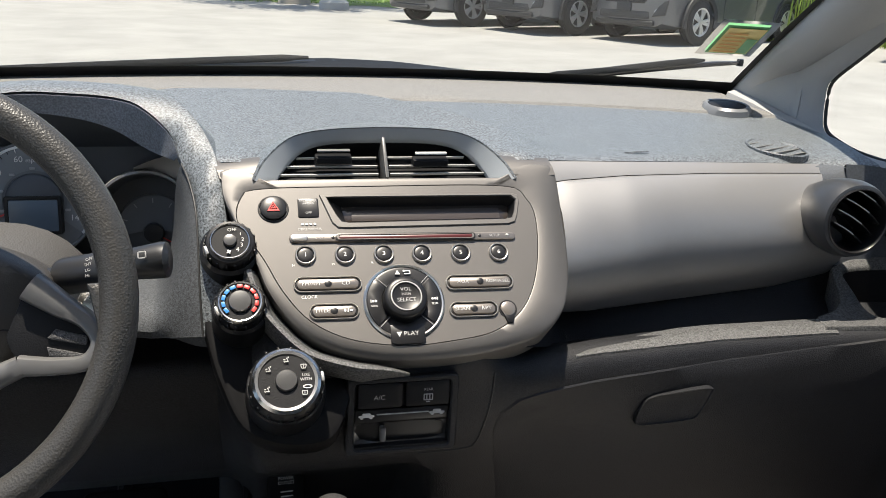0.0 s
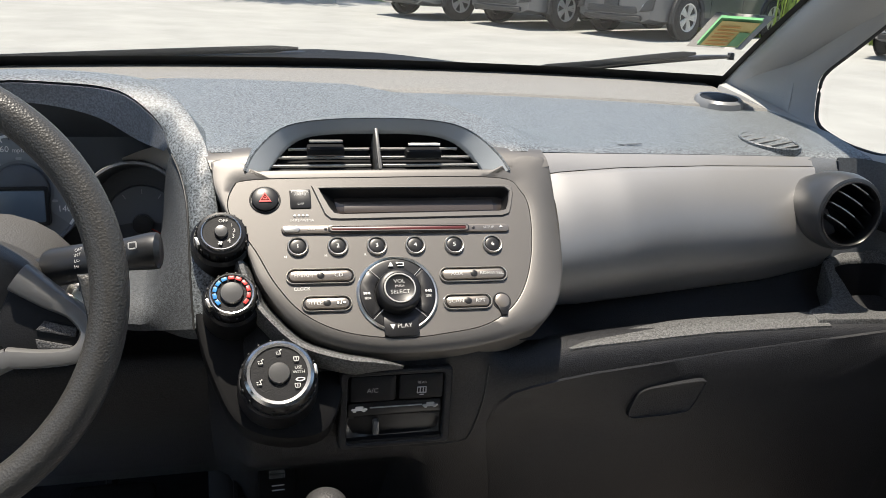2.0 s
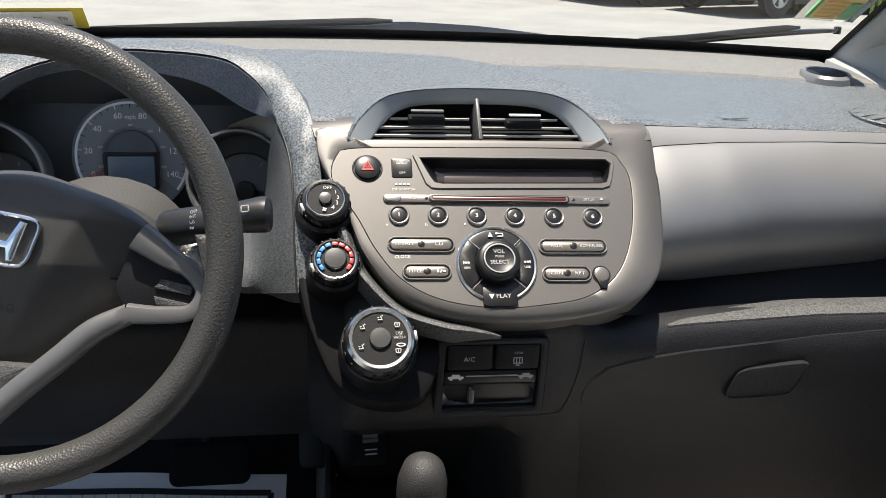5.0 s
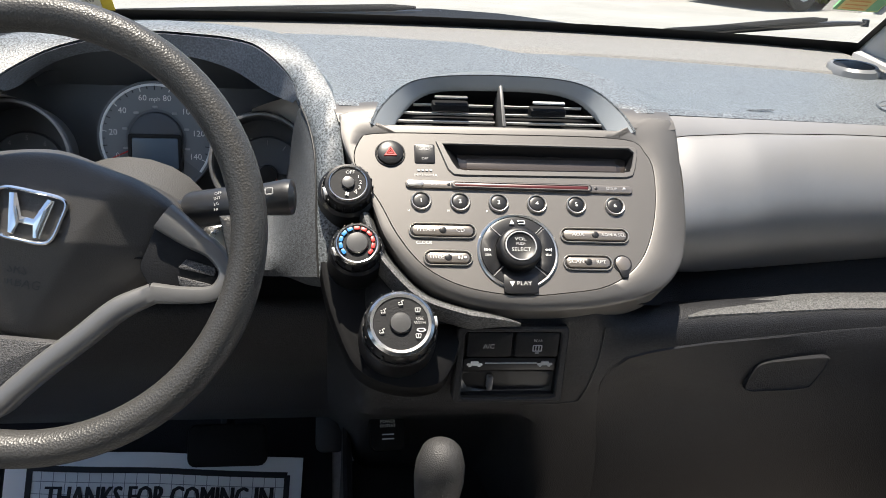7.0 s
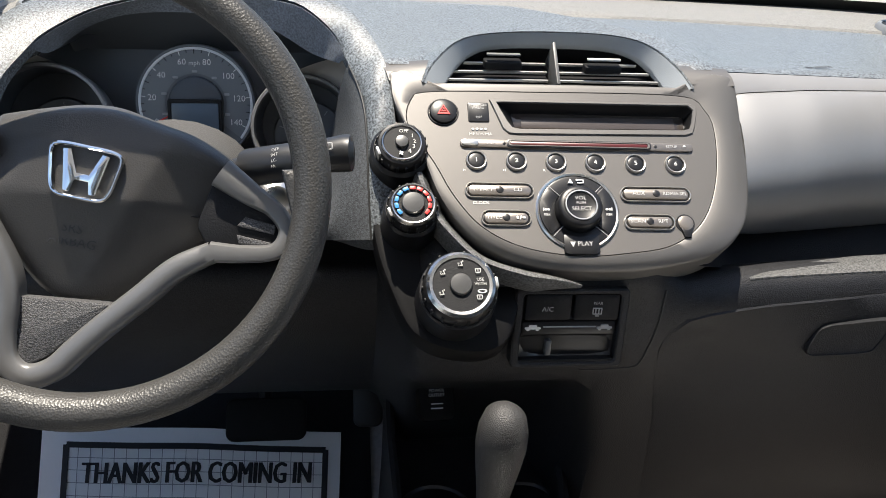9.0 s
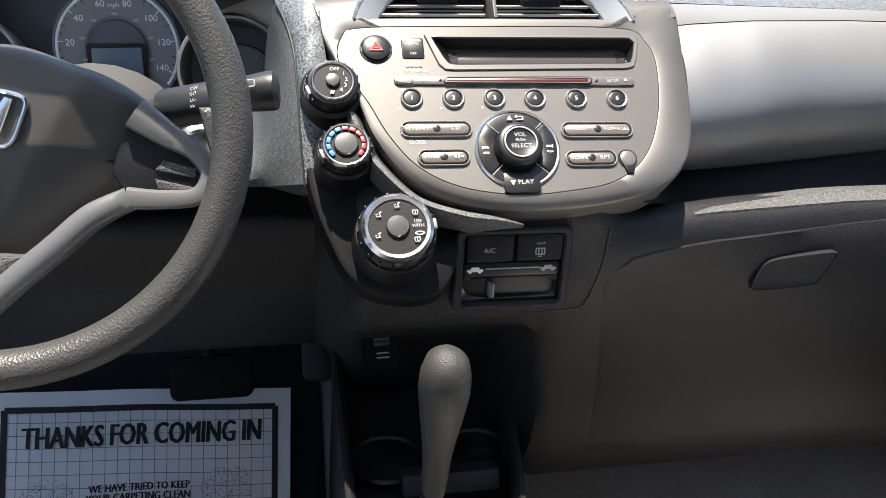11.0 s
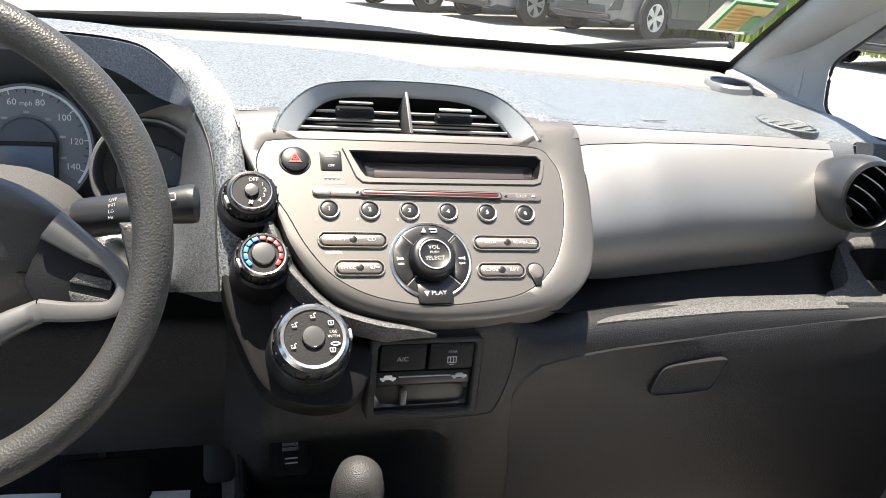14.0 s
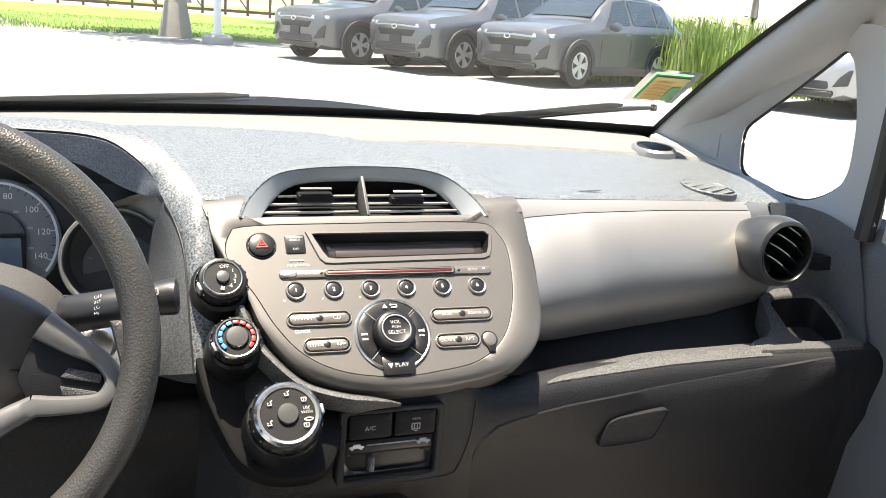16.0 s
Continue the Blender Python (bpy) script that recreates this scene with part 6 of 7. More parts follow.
# column shroud and stalk
cs = thing("steering_column", (-0.388, 0.93, 0.86), "dark plastic steering column shroud behind the wheel", "steering column")
part("shroud", tube(spline([(-0.386, 0.875, 0.892), (-0.384, 0.90, 0.882), (-0.380, 0.94, 0.87), (-0.376, 1.03, 0.86)], 14), [0.055 + 0.0022 * i for i in range(14)], 24, flat=0.8), mat("shroud_grey", (0.075, 0.073, 0.07), 0.4, bump=0.3, bscale=500, vary=0.08, voronoi=True), cs)
part("ignition", lathe(plane_at((-0.268, 0.895, 0.890), (1, 0.2, 0), (0, 0.3, 1)), [(0.017, -0.03), (0.017, 0.0), (0.013, 0.003), (0.010, 0.001), (0.0, 0.001)], 28), SATIN, cs, "metal ignition lock")
st = thing("wiper_stalk", (-0.30, 0.88, 0.925), "black control stalk with white signs beside the steering column", "stalk")
SP = [Vector(p) for p in ((-0.325, 0.885, 0.918), (-0.2925, 0.8737, 0.9253), (-0.2905, 0.873, 0.9257), (-0.286, 0.8715, 0.9267), (-0.250, 0.861, 0.935), (-0.2335, 0.858, 0.940), (-0.231, 0.857, 0.9405), (-0.208, 0.853, 0.9445), (-0.204, 0.852, 0.945))]
part("arm", tube(SP[:6], [0.008, 0.009, 0.0140, 0.0155, 0.0155, 0.0130], 24), mat("stalk_black", (0.018, 0.0185, 0.020), 0.4, vary=0.1), st)
part("knob", tube(SP[6:] + [Vector((-0.2025, 0.852, 0.945))], [0.0130, 0.0152, 0.0145, 0.010], 24), mat("stalk_knob", (0.015, 0.0155, 0.017), 0.38, vary=0.1), st)
STM = plane_at((-0.268, 0.8515, 0.9405), (1, -0.15, 0.16), (0, 0.5, 0.85))
for k, body in enumerate(("OFF", "INT", "LO", "HI")):
    writing("stalk_writing", body, 0.0036, STM @ pose(0, 0, 0, 0, 0, 8) @ T(0.002 - 0.001 * k, 0.006 - 0.0042 * k, 0.0005 - 0.0010 * abs(k - 1)), PRINT, st, align="LEFT")
icon_bars("stalk_sign", plane_at((-0.222, 0.8402, 0.9520), (1, -0.15, 0.16), (0, 0.5, 0.85)), st, GREYP, [(0, 0.004, 0.006, 0.001, 0), (0, -0.001, 0.005, 0.001, 0), (-0.003, 0.0015, 0.001, 0.005, 0), (0.003, 0.0015, 0.001, 0.005, 0)])

# ---------------------------------------------------------------- gear lever and console
con = thing("centre_console", (-0.03, 0.95, 0.30), "black centre console with cup holders and a metal gear gate", "console")
rows = []
for y, xl, xr, zt in ((0.30, -0.150, 0.010, 0.50), (0.60, -0.150, 0.015, 0.515), (0.80, -0.150, 0.018, 0.517), (0.87, -0.154, 0.024, 0.513), (0.895, -0.155, 0.030, 0.465), (1.08, -0.156, 0.060, 0.445), (1.16, -0.156, 0.065, 0.47)):
    rim = max(zt, 0.517) if y < 1.1 else 0.56
    rows.append([Vector((x, y, z)) for x, z in ((xl - 0.012, 0.28), (xl - 0.004, 0.44), (xl - 0.002, rim), (xl + 0.003, rim + 0.003), (xl + 0.008, rim - 0.002), (xl + 0.012, zt - 0.004), (xr - 0.012, zt - 0.004), (xr - 0.008, rim - 0.002), (xr - 0.003, rim + 0.003), (xr + 0.002, rim), (xr + 0.004, 0.44), (xr + 0.012, 0.28))])
part("body", grid(rows), LOWER, con)
for xx in (-0.104, 0.004):
    part("cup_well", lathe(T(xx, 1.0, 0.468), [(0.044, 0.0), (0.041, 0.003), (0.038, 0.0), (0.036, -0.06), (0.0, -0.062)], 36), SMOOTHB, con, "round black cup holder")
part("front_step", box(pose(-0.046, 0.905, 0.50, -20), 0.105, 0.03, 0.022, 0.004), LOWER, con)
GT = plane_at((-0.0695, 0.775, 0.522), (1, 0, 0), (0, 1, -0.10))
go_ = oval(0.056, 0.074, 56)
GATEM = mat("brushed_gate_metal", (0.48, 0.485, 0.49), 0.34, 0.9, rvary=0.08, vscale=40)
part("gate_plate", slab(GT, go_, -0.01, 0.003, 0.0015, dome=0.003), GATEM, con, "brushed metal gear gate")
part("gate_frame", frame_slab(GT, oval(0.0582, 0.0762, 56), go_, -0.01, 0.006, 0.0012), SATIN, con)
part("gate_slot", slab(GT @ T(0.002, -0.01), rrect(0.023, 0.122, 0.006, 4), 0.002, 0.0072, 0.0005), mat("gate_slot_grey", (0.03, 0.03, 0.032), 0.35), con)
part("gate_index", slab(GT @ T(-0.0215, -0.006), rrect(0.017, 0.118, 0.003, 3), 0.002, 0.0078, 0.0006), SMOOTHB, con, "black strip of gear letters")
for k, (ch, m_) in enumerate((("P", REDP), ("R", WHITEP), ("N", REDP), ("D", WHITEP), ("D3", WHITEP), ("2", WHITEP), ("1", WHITEP))):
    writing("gear_writing", ch, 0.0090, GT @ T(-0.0215, 0.0445 - 0.0130 * k, 0.0083), m_, con)
for sg in (-1, 1):
    lobe = [(0.0525 * sg * math.cos(a), 0.068 * math.sin(a)) for a in np.linspace(-1.1, 1.1, 20)] + [(sg * (0.0165 if sg > 0 else 0.0325), 0.058), (sg * (0.0165 if sg > 0 else 0.0325), -0.058)]
    part("gate_lobe", slab(GT, poly_fine(lobe, 48), 0.002, 0.0072, 0.0014), GATEM, con)
part("index_frame", frame_slab(GT @ T(-0.0215, -0.006), rrect(0.0205, 0.122, 0.004, 3), rrect(0.017, 0.118, 0.003, 3), 0.002, 0.0086, 0.0006), SATIN, con)
part("lock_cover", slab(GT @ T(-0.042, 0.010), rrect(0.011, 0.010, 0.002, 2), 0.002, 0.0066, 0.0006), SMOOTHB, con)
gs = thing("gear_lever", (-0.070, 0.835, 0.52), "black grained automatic gear lever knob on a metal shaft", "gear lever")
for dx in (-0.008, 0.008):
    part("shaft_collar", tube([(-0.076 + dx * 1.3, 0.842, 0.520), (-0.077 + dx, 0.843, 0.545)], [0.0050, 0.0035], 10), SATIN, gs)
part("shaft", tube([(-0.076, 0.848, 0.518), (-0.079, 0.839, 0.56)], [0.0085, 0.0075], 14), CHROME, gs, "chrome shaft")
ax0, ax1 = Vector((-0.076, 0.840, 0.552)), Vector((-0.078, 0.790, 0.742))
KM = plane_at(ax0, (1, 0, 0), (0, 1, 0.3))
zax = (ax1 - ax0).normalized()
KM = plane_at(ax0, Vector((1, 0, 0)), zax.cross(Vector((1, 0, 0))))
L = (ax1 - ax0).length
kp_ = [(0.0095, 0.0), (0.0115, 0.006), (0.0125, 0.03), (0.0135, 0.065), (0.0165, 0.10), (0.0205, 0.138), (0.0225, 0.163), (0.0220, 0.182), (0.0185, 0.198), (0.0110, 0.2075), (0.0, 0.2105)]
part("knob", lathe(KM @ Matrix.Diagonal((1.0, 1.08, L / 0.2105, 1)), kp_, 40), mat("grained_knob", (0.036, 0.0355, 0.035), 0.5, spec=0.35, bump=0.4, bscale=800, vary=0.1, vscale=10, voronoi=True), gs, "grained black knob")

# ---------------------------------------------------------------- black mat added under the paper to darken the floor
fm = thing("added_floor_mat", (-0.45, 1.25, 0.271), "black carpeted mat added under the paper mat to darken the floor", "floor mat")
RUG = mat("black_mat_carpet", (0.014, 0.014, 0.015), 0.95, spec=0.15, bump=0.9, bscale=600, vary=0.3, vscale=90)
out_ = []
for y in np.linspace(0.80, 1.70, 31):
    z = 0.271 + TOE(y) * 0.577
    out_.append([Vector((x, y, z + h)) for x, h in ((-0.745, 0.0), (-0.745, 0.006), (-0.740, 0.009), (-0.60, 0.0095), (-0.40, 0.0095), (-0.18, 0.009), (-0.172, 0.006), (-0.172, 0.0))])
part("rug", grid(out_), RUG, fm)

# ---------------------------------------------------------------- paper mat
pm = thing("paper_mat", (-0.45, 1.25, 0.285), "white printed paper floor mat with a black frame and bold writing", "paper mat")


def mat_z(x, y):
    return 0.2875 + 0.577 * TOE(y) + 0.0022 * math.sin(11 * x + 5 * y) * math.sin(9 * y + 1) + 0.0025 * math.exp(-((x + 0.42) / 0.07) ** 2)


def fan(x, y):
    return x + 0.50 * (x + 0.296) * (y - 1.15)


MX0, MX1, MY0, MY1 = -0.626, -0.2205, 0.86, 1.300
bm = grid([[Vector((fan(x, y), y, mat_z(x, y))) for x in np.linspace(MX0, MX1, 36) for y in (y0 - 0.022 * max(0, (y0 - 1.2) / (MY1 - 1.2)) * (x - MX0) / (MX1 - MX0),)] for y0 in np.linspace(MY0, MY1, 36)])
part("sheet", bm, PAPER, pm)


def mline(x0, y0, x1, y1, w, material, name):
    n = 24
    a, b = Vector((x0, y0, 0)), Vector((x1, y1, 0))
    s = (b - a).normalized()
    s = Vector((-s.y, s.x, 0)) * w / 2
    P = [a.lerp(b, i / (n - 1)) for i in range(n)]
    lift = 0.0018 if material is INK else 0.0010
    part(name, grid([[Vector((fan(q.x, q.y), q.y, mat_z(q.x, q.y) + lift)) for q in (p - s, p + s)] for p in P]), material, pm)


fx0, fx1, fy0, fy1 = -0.593, -0.2415, 0.92, 1.2525
for seg in ((fx0, fy1 + 0.020, fx1, fy1), (fx0, fy0, fx1, fy0), (fx0, fy0, fx0, fy1 + 0.020), (fx1, fy0, fx1, fy1)):
    mline(*seg, 0.0082, INK, "frame_line")
for k in range(1, 22):
    x = lerp(fx0, fx1, k / 22)
    mline(x, fy0, x, lerp(fy1 + 0.018, fy1 - 0.003, k / 22), 0.0009, GRIDINK, "grid_line")
for k in range(1, 20):
    y = lerp(fy1, fy0, k / 20)
    mline(fx0, y + 0.020, fx1, y, 0.0009, GRIDINK, "grid_line")


def letters(me):
    """Splits a line of writing into its letters: vertex lists of islands that overlap along the line."""
    bm = bmesh.new()
    bm.from_mesh(me)
    seen, isl = set(), []
    for v0 in bm.verts:
        if v0 in seen:
            continue
        todo, got = [v0], []
        seen.add(v0)
        while todo:
            v = todo.pop()
            got.append(v)
            for e in v.link_edges:
                w = e.other_vert(v)
                if w not in seen:
                    seen.add(w)
                    todo.append(w)
        isl.append(got)
    isl.sort(key=lambda g: min(v.co.x for v in g))
    out = []
    for g in isl:
        F = {f for v in g for f in v.link_faces}
        polys = [[v.co.copy() for v in f.verts] for f in F]
        out.append(polys)
    bm.free()
    return out


def mat_writing(body, size, x, y, width, bold, turn=-2.4):
    o = writing("mat_letter", body, size, Matrix.Identity(4), INK, pm, 1.0)
    xs = [v.co.x for v in o.data.vertices]
    M = T(x, y) @ pose(0, 0, 0, 0, 0, turn) @ Matrix.Identity(4) @ Matrix.Diagonal((width / (max(xs) - min(xs)), 1, 1, 1))
    polys = letters(o.data)
    bpy.data.objects.remove(o)
    for letter in polys:
        bm = bmesh.new()
        for k in (-1, -0.33, 0.33, 1):                  # heavy strokes
            for f in letter:
                vs = []
                for q in f:
                    w = M @ (q + Vector((k * bold, 0, 0)))
                    w.z = mat_z(w.x, w.y) + 0.0022
                    w.x = fan(w.x, w.y)
                    vs.append(bm.verts.new(w))
                bm.faces.new(vs)
        part("mat_letter", bm, INK, pm, smooth=False)


mat_writing("THANKS FOR COMING IN", 0.0395, -0.4150, 1.2265, 0.309, 0.0020, -2.0)
mat_writing("WE HAVE TRIED TO KEEP", 0.0128, -0.4200, 1.1620, 0.130, 0.0006, -1.2)
mat_writing("YOUR CARPETING CLEAN", 0.0128, -0.4210, 1.1505, 0.134, 0.0006, -1.2)
mat_writing("WITH THIS PAPER MAT", 0.0128, -0.4215, 1.1390, 0.122, 0.0006, -1.2)
random.seed(4)
for cx in (-0.540, -0.305):
    bm = bmesh.new()
    for k in range(420):
        a, r = random.uniform(0, 6.28), math.sqrt(random.random())
        x, y = cx + 0.036 * r * math.cos(a), 1.155 + 0.026 * r * math.sin(a)
        s = random.uniform(0.0004, 0.0013)
        bm.faces.new([bm.verts.new((x + s * math.cos(b), y + s * math.sin(b), mat_z(x, y) + 0.0019)) for b in (0, 1.3, 2.4, 4.1, 5.2)])
    part("speckle_print", bm, GRIDINK, pm, kind="stuff")

# brake pedal over the mat's edge
bp = thing("brake_pedal", (-0.3235, 1.225, 0.43), "black rubber brake pedal", "pedal")
part("pad", slab(plane_at((-0.3205, 1.225, 0.452), (1, 0, 0), (0, 0.5, 0.85)), rrect(0.112, 0.060, 0.012, 4), -0.012, 0.0, 0.004), mat("black_pedal_rubber", (0.008, 0.008, 0.008), 0.7, spec=0.15, vary=0.2, vscale=30), bp)
part("arm", tube([(-0.3235, 1.237, 0.44), (-0.3235, 1.33, 0.55), (-0.3235, 1.36, 0.68)], 0.010, 8), SMOOTHB, bp)
gp = thing("accelerator_pedal", (-0.175, 1.31, 0.43), "slim black accelerator pedal", "pedal")
part("pad", slab(plane_at((-0.175, 1.31, 0.455), (1, 0, 0), (0, 0.5, 0.85)), rrect(0.045, 0.13, 0.012, 4), -0.012, 0.0, 0.004), RUBBER, gp)
part("arm", tube([(-0.175, 1.325, 0.49), (-0.175, 1.41, 0.65)], 0.008, 8), SMOOTHB, gp)

# ---------------------------------------------------------------- front seats


def seat(cx, label, yf):
    s = thing("front_seat", (cx, 0.45, 0.28), label, "seat", "front seats")
    w, r, zt = 0.237, 0.05, 0.556
    out = [(cx - w * 0.96, 0.02), (cx + w * 0.96, 0.02), (cx + w * 0.99, 0.30)]
    out += [(cx + w * a, yf - 0.21 * (1 - (1 - abs(a) ** 4) ** 0.45)) for a in (1.0, 0.97, 0.92, 0.85, 0.75, 0.6, 0.4, 0.2, 0, -0.2, -0.4, -0.6, -0.75, -0.85, -0.92, -0.97, -1.0)] + [(cx - w * 0.99, 0.30)]
    o = [(q.x, q.y) for q in spline([(*q, 0) for q in out], 96, True)]
    rg = [[Vector((x, y, 0.42)) for x, y in o]]
    for th in range(0, 91, 15):
        rg.append([Vector((x, y, zt - r + r * math.sin(radians(th)))) for x, y in inset(o, r * (1 - math.cos(radians(th))))])
    last = rg[-1]
    for k in (0.2, 0.4, 0.6, 0.8):
        rg.append([Vector((lerp(q.x, cx, k), lerp(q.y, min(max(q.y, 0.25), yf - 0.25), k), zt - 0.016 * math.sin(k * math.pi / 2) - 0.02 * max(0, 0.5 - q.y))) for q in last])
    bm = bmesh.new()
    vs = add_grid(bm, rg, close_u=True)
    bm.faces.new(vs[-1])
    part("cushion", bm, SEATF, s, "ribbed grey cloth cushion")
    part("base", box(pose(cx, 0.36, 0.27), 0.40, 0.66, 0.18, 0.01), BLACKP, s)
    part("backrest", box(pose(cx, -0.02, 0.50, 16), 0.46, 0.12, 0.66, 0.04), SEATF, s)
    part("headrest", box(pose(cx, -0.20, 1.13, 12), 0.25, 0.09, 0.17, 0.03), SEATF, s)
    return s


seat(-0.396, "grey ribbed cloth driver's seat cushion", 0.862)
seat(0.252, "grey ribbed cloth passenger seat cushion under a white sheet", 0.797)
ps = thing("paper_sheet", (0.32, 0.4, 0.56), "white protective paper sheet lying on the passenger seat", "paper sheet")
bm = grid([[Vector((x, lerp(0.05, 0.752, t), lerp(0.545, 0.561, t) + 0.003 * math.sin(30 * x) * t)) for x in np.linspace(0.098, 0.49, 20)] for t in np.linspace(0, 1, 20)])
part("sheet", bm, SEATS, ps)
part("rolled_edge", tube([(0.090, 0.752, 0.5605), (0.16, 0.751, 0.562), (0.30, 0.752, 0.563), (0.50, 0.755, 0.562)], 0.0042, 8), mat("grey_paper_edge", (0.10, 0.098, 0.094), 0.6, vary=0.2, vscale=40), ps, "rolled greyish edge")

# ---------------------------------------------------------------- outside
SLOPE = 0.0125


def gz(x, y):
    """The lot rises gently ahead."""
    return SLOPE * max(0.0, math.hypot(x, y) - 2.0)


def ground_mat(name, a, b, scale, rough=0.9, bump=0.4, cracks=False):
    m = mat(name, a, rough, bump=bump, bscale=60)
    nt = m.node_tree
    bs = nt.nodes["Principled BSDF"]
    co = nt.nodes.new("ShaderNodeTexCoord")
    n = nt.nodes.new("ShaderNodeTexNoise")
    n.inputs["Scale"].default_value = scale
    n.inputs["Detail"].default_value = 8
    n.inputs["Roughness"].default_value = 0.7
    r = nt.nodes.new("ShaderNodeValToRGB")
    r.color_ramp.elements[0].position, r.color_ramp.elements[1].position = 0.35, 0.68
    r.color_ramp.elements[0].color, r.color_ramp.elements[1].color = (*a, 1), (*b, 1)
    nt.links.new(co.outputs["Object"], n.inputs["Vector"])
    nt.links.new(n.outputs["Fac"], r.inputs[0])
    nt.links.new(r.outputs[0], bs.inputs["Base Color"])
    return m


ASPH = ground_mat("sun_bleached_asphalt", (0.22, 0.216, 0.205), (0.29, 0.285, 0.27), 0.9)
GRASS = ground_mat("lawn", (0.09, 0.17, 0.02), (0.17, 0.27, 0.035), 1.6)
BLADE = mat("grass_blades", (0.16, 0.27, 0.04), 0.6, vary=0.35, vscale=0.8)
BUSH = mat("tall_weed_leaves", (0.22, 0.31, 0.06), 0.55, vary=0.4, vscale=1.2)
LEAF = mat("tree_leaves", (0.07, 0.14, 0.03), 0.5, vary=0.4, vscale=0.9)
BARK = mat("pale_bark", (0.30, 0.27, 0.23), 0.9, bump=0.8, bscale=14, vary=0.25, vscale=5)
WOOD = mat("weathered_brown_timber", (0.13, 0.085, 0.055), 0.85, bump=0.5, bscale=30, vary=0.25, vscale=6)
CONC = mat("pale_concrete", (0.42, 0.41, 0.39), 0.9, bump=0.4, bscale=40, vary=0.12, vscale=4)

# one sheet of ground to the horizon
rr = [0.0, 0.01, 2.0, 6, 12, 20, 30, 45, 70, 120, 300, 900]
bm = grid([[Vector((r * math.cos(a), r * math.sin(a), SLOPE * max(0, min(r, 120) - 2))) for a in np.linspace(0, 2 * math.pi, 65)[:-1]] for r in rr[1:]], close_u=True)
part("ground", bm, ASPH, None, "pale sun-bleached asphalt of a parking lot", kind="structure", category="ground")


def polar(bearing, d, up=0.0):
    """A place on the ground by bearing (degrees to the right of straight ahead) and distance."""
    x, y = -0.2 + d * math.sin(radians(bearing)), 0.13 + d * math.cos(radians(bearing))
    return Vector((x, y, gz(x, y) + up))


# lawn strip with a worn edge
rows = []
for b in np.linspace(-34, 17, 60):
    near = 23.5 + 0.12 * (5 - b) + 0.5 * math.sin(b * 1.7) + 0.3 * math.sin(b * 5.1)
    if b < -4:
        near += (-4 - b) * 1.4
    far = max(near + 0.5, 47 - max(0, b - 6) * 0.8)
    rows.append([polar(b, lerp(near, far, t), 0.012 + 0.05 * math.sin(math.pi * min(1, t * 3))) for t in (0, 0.05, 0.2, 0.5, 1.0)])
part("lawn", grid(rows), GRASS, None, "bright green lawn strip beyond the lot", kind="structure", category="lawn")
rows = [[polar(b, d, 0.015) for d in (58, 64, 75)] for b in np.linspace(-36, 30, 24)]
part("lawn", grid(rows), GRASS, None, "far green verge behind the fence", kind="structure", category="lawn")
random.seed(11)


def blades(name, n, spot, hgt, wid, material, label, lean=0.35):
    V, F = [], []
    for _ in range(n):
        p = spot()
        h, w, a = random.uniform(*hgt), random.uniform(*wid), random.uniform(0, 6.28)
        dx, dy = math.cos(a) * w, math.sin(a) * w
        lx, ly = random.uniform(-lean, lean) * h, random.uniform(-lean, lean) * h
        i = len(V)
        V += [(p.x - dx, p.y - dy, p.z), (p.x + dx, p.y + dy, p.z), (p.x + dx * 0.7 + lx * 0.4, p.y + dy * 0.7 + ly * 0.4, p.z + h * 0.6), (p.x - dx * 0.7 + lx * 0.4, p.y - dy * 0.7 + ly * 0.4, p.z + h * 0.6), (p.x + lx, p.y + ly, p.z + h)]
        F += [(i, i + 1, i + 2, i + 3), (i + 3, i + 2, i + 4)]
    me = bpy.data.meshes.new(name)
    me.from_pydata(V, [], F)
    me.materials.append(material)
    return tagged(new(name, me), label, "grass", kind="stuff")


blades("lawn_grass", 9000, lambda: polar(random.uniform(-8, 14), random.uniform(23.5, 33)), (0.05, 0.12), (0.006, 0.012), BLADE, "short green grass of the lawn strip")


# ---------------------------------------------------------------- leaves and trees
def leaf_cloud(centres, per, size, material, name, parent):
    V, F = [], []
    for c, r in centres:
        for _ in range(per):
            d = Vector((random.gauss(0, 1), random.gauss(0, 1), random.gauss(0, 0.8))).normalized() * r * random.uniform(0.35, 1.05)
            p = c + d
            n = (d.normalized() + Vector((random.uniform(-0.7, 0.7), random.uniform(-0.7, 0.7), random.uniform(-0.2, 0.9)))).normalized()
            u = n.orthogonal().normalized()
            u.rotate(Matrix.Rotation(random.uniform(0, 6.28), 3, n))
            w = n.cross(u)
            s = size * random.uniform(0.6, 1.3)
            i = len(V)
            V += [p - u * s, p + w * s * 0.45, p + u * s, p - w * s * 0.45]
            F.append((i, i + 1, i + 2, i + 3))
    me = bpy.data.meshes.new(name)
    me.from_pydata([tuple(v) for v in V], [], F)
    me.materials.append(material)
    ob = new(name, me)
    ob.parent = parent
    ob.matrix_parent_inverse = Matrix.Translation(-Vector(parent.location))
    return ob


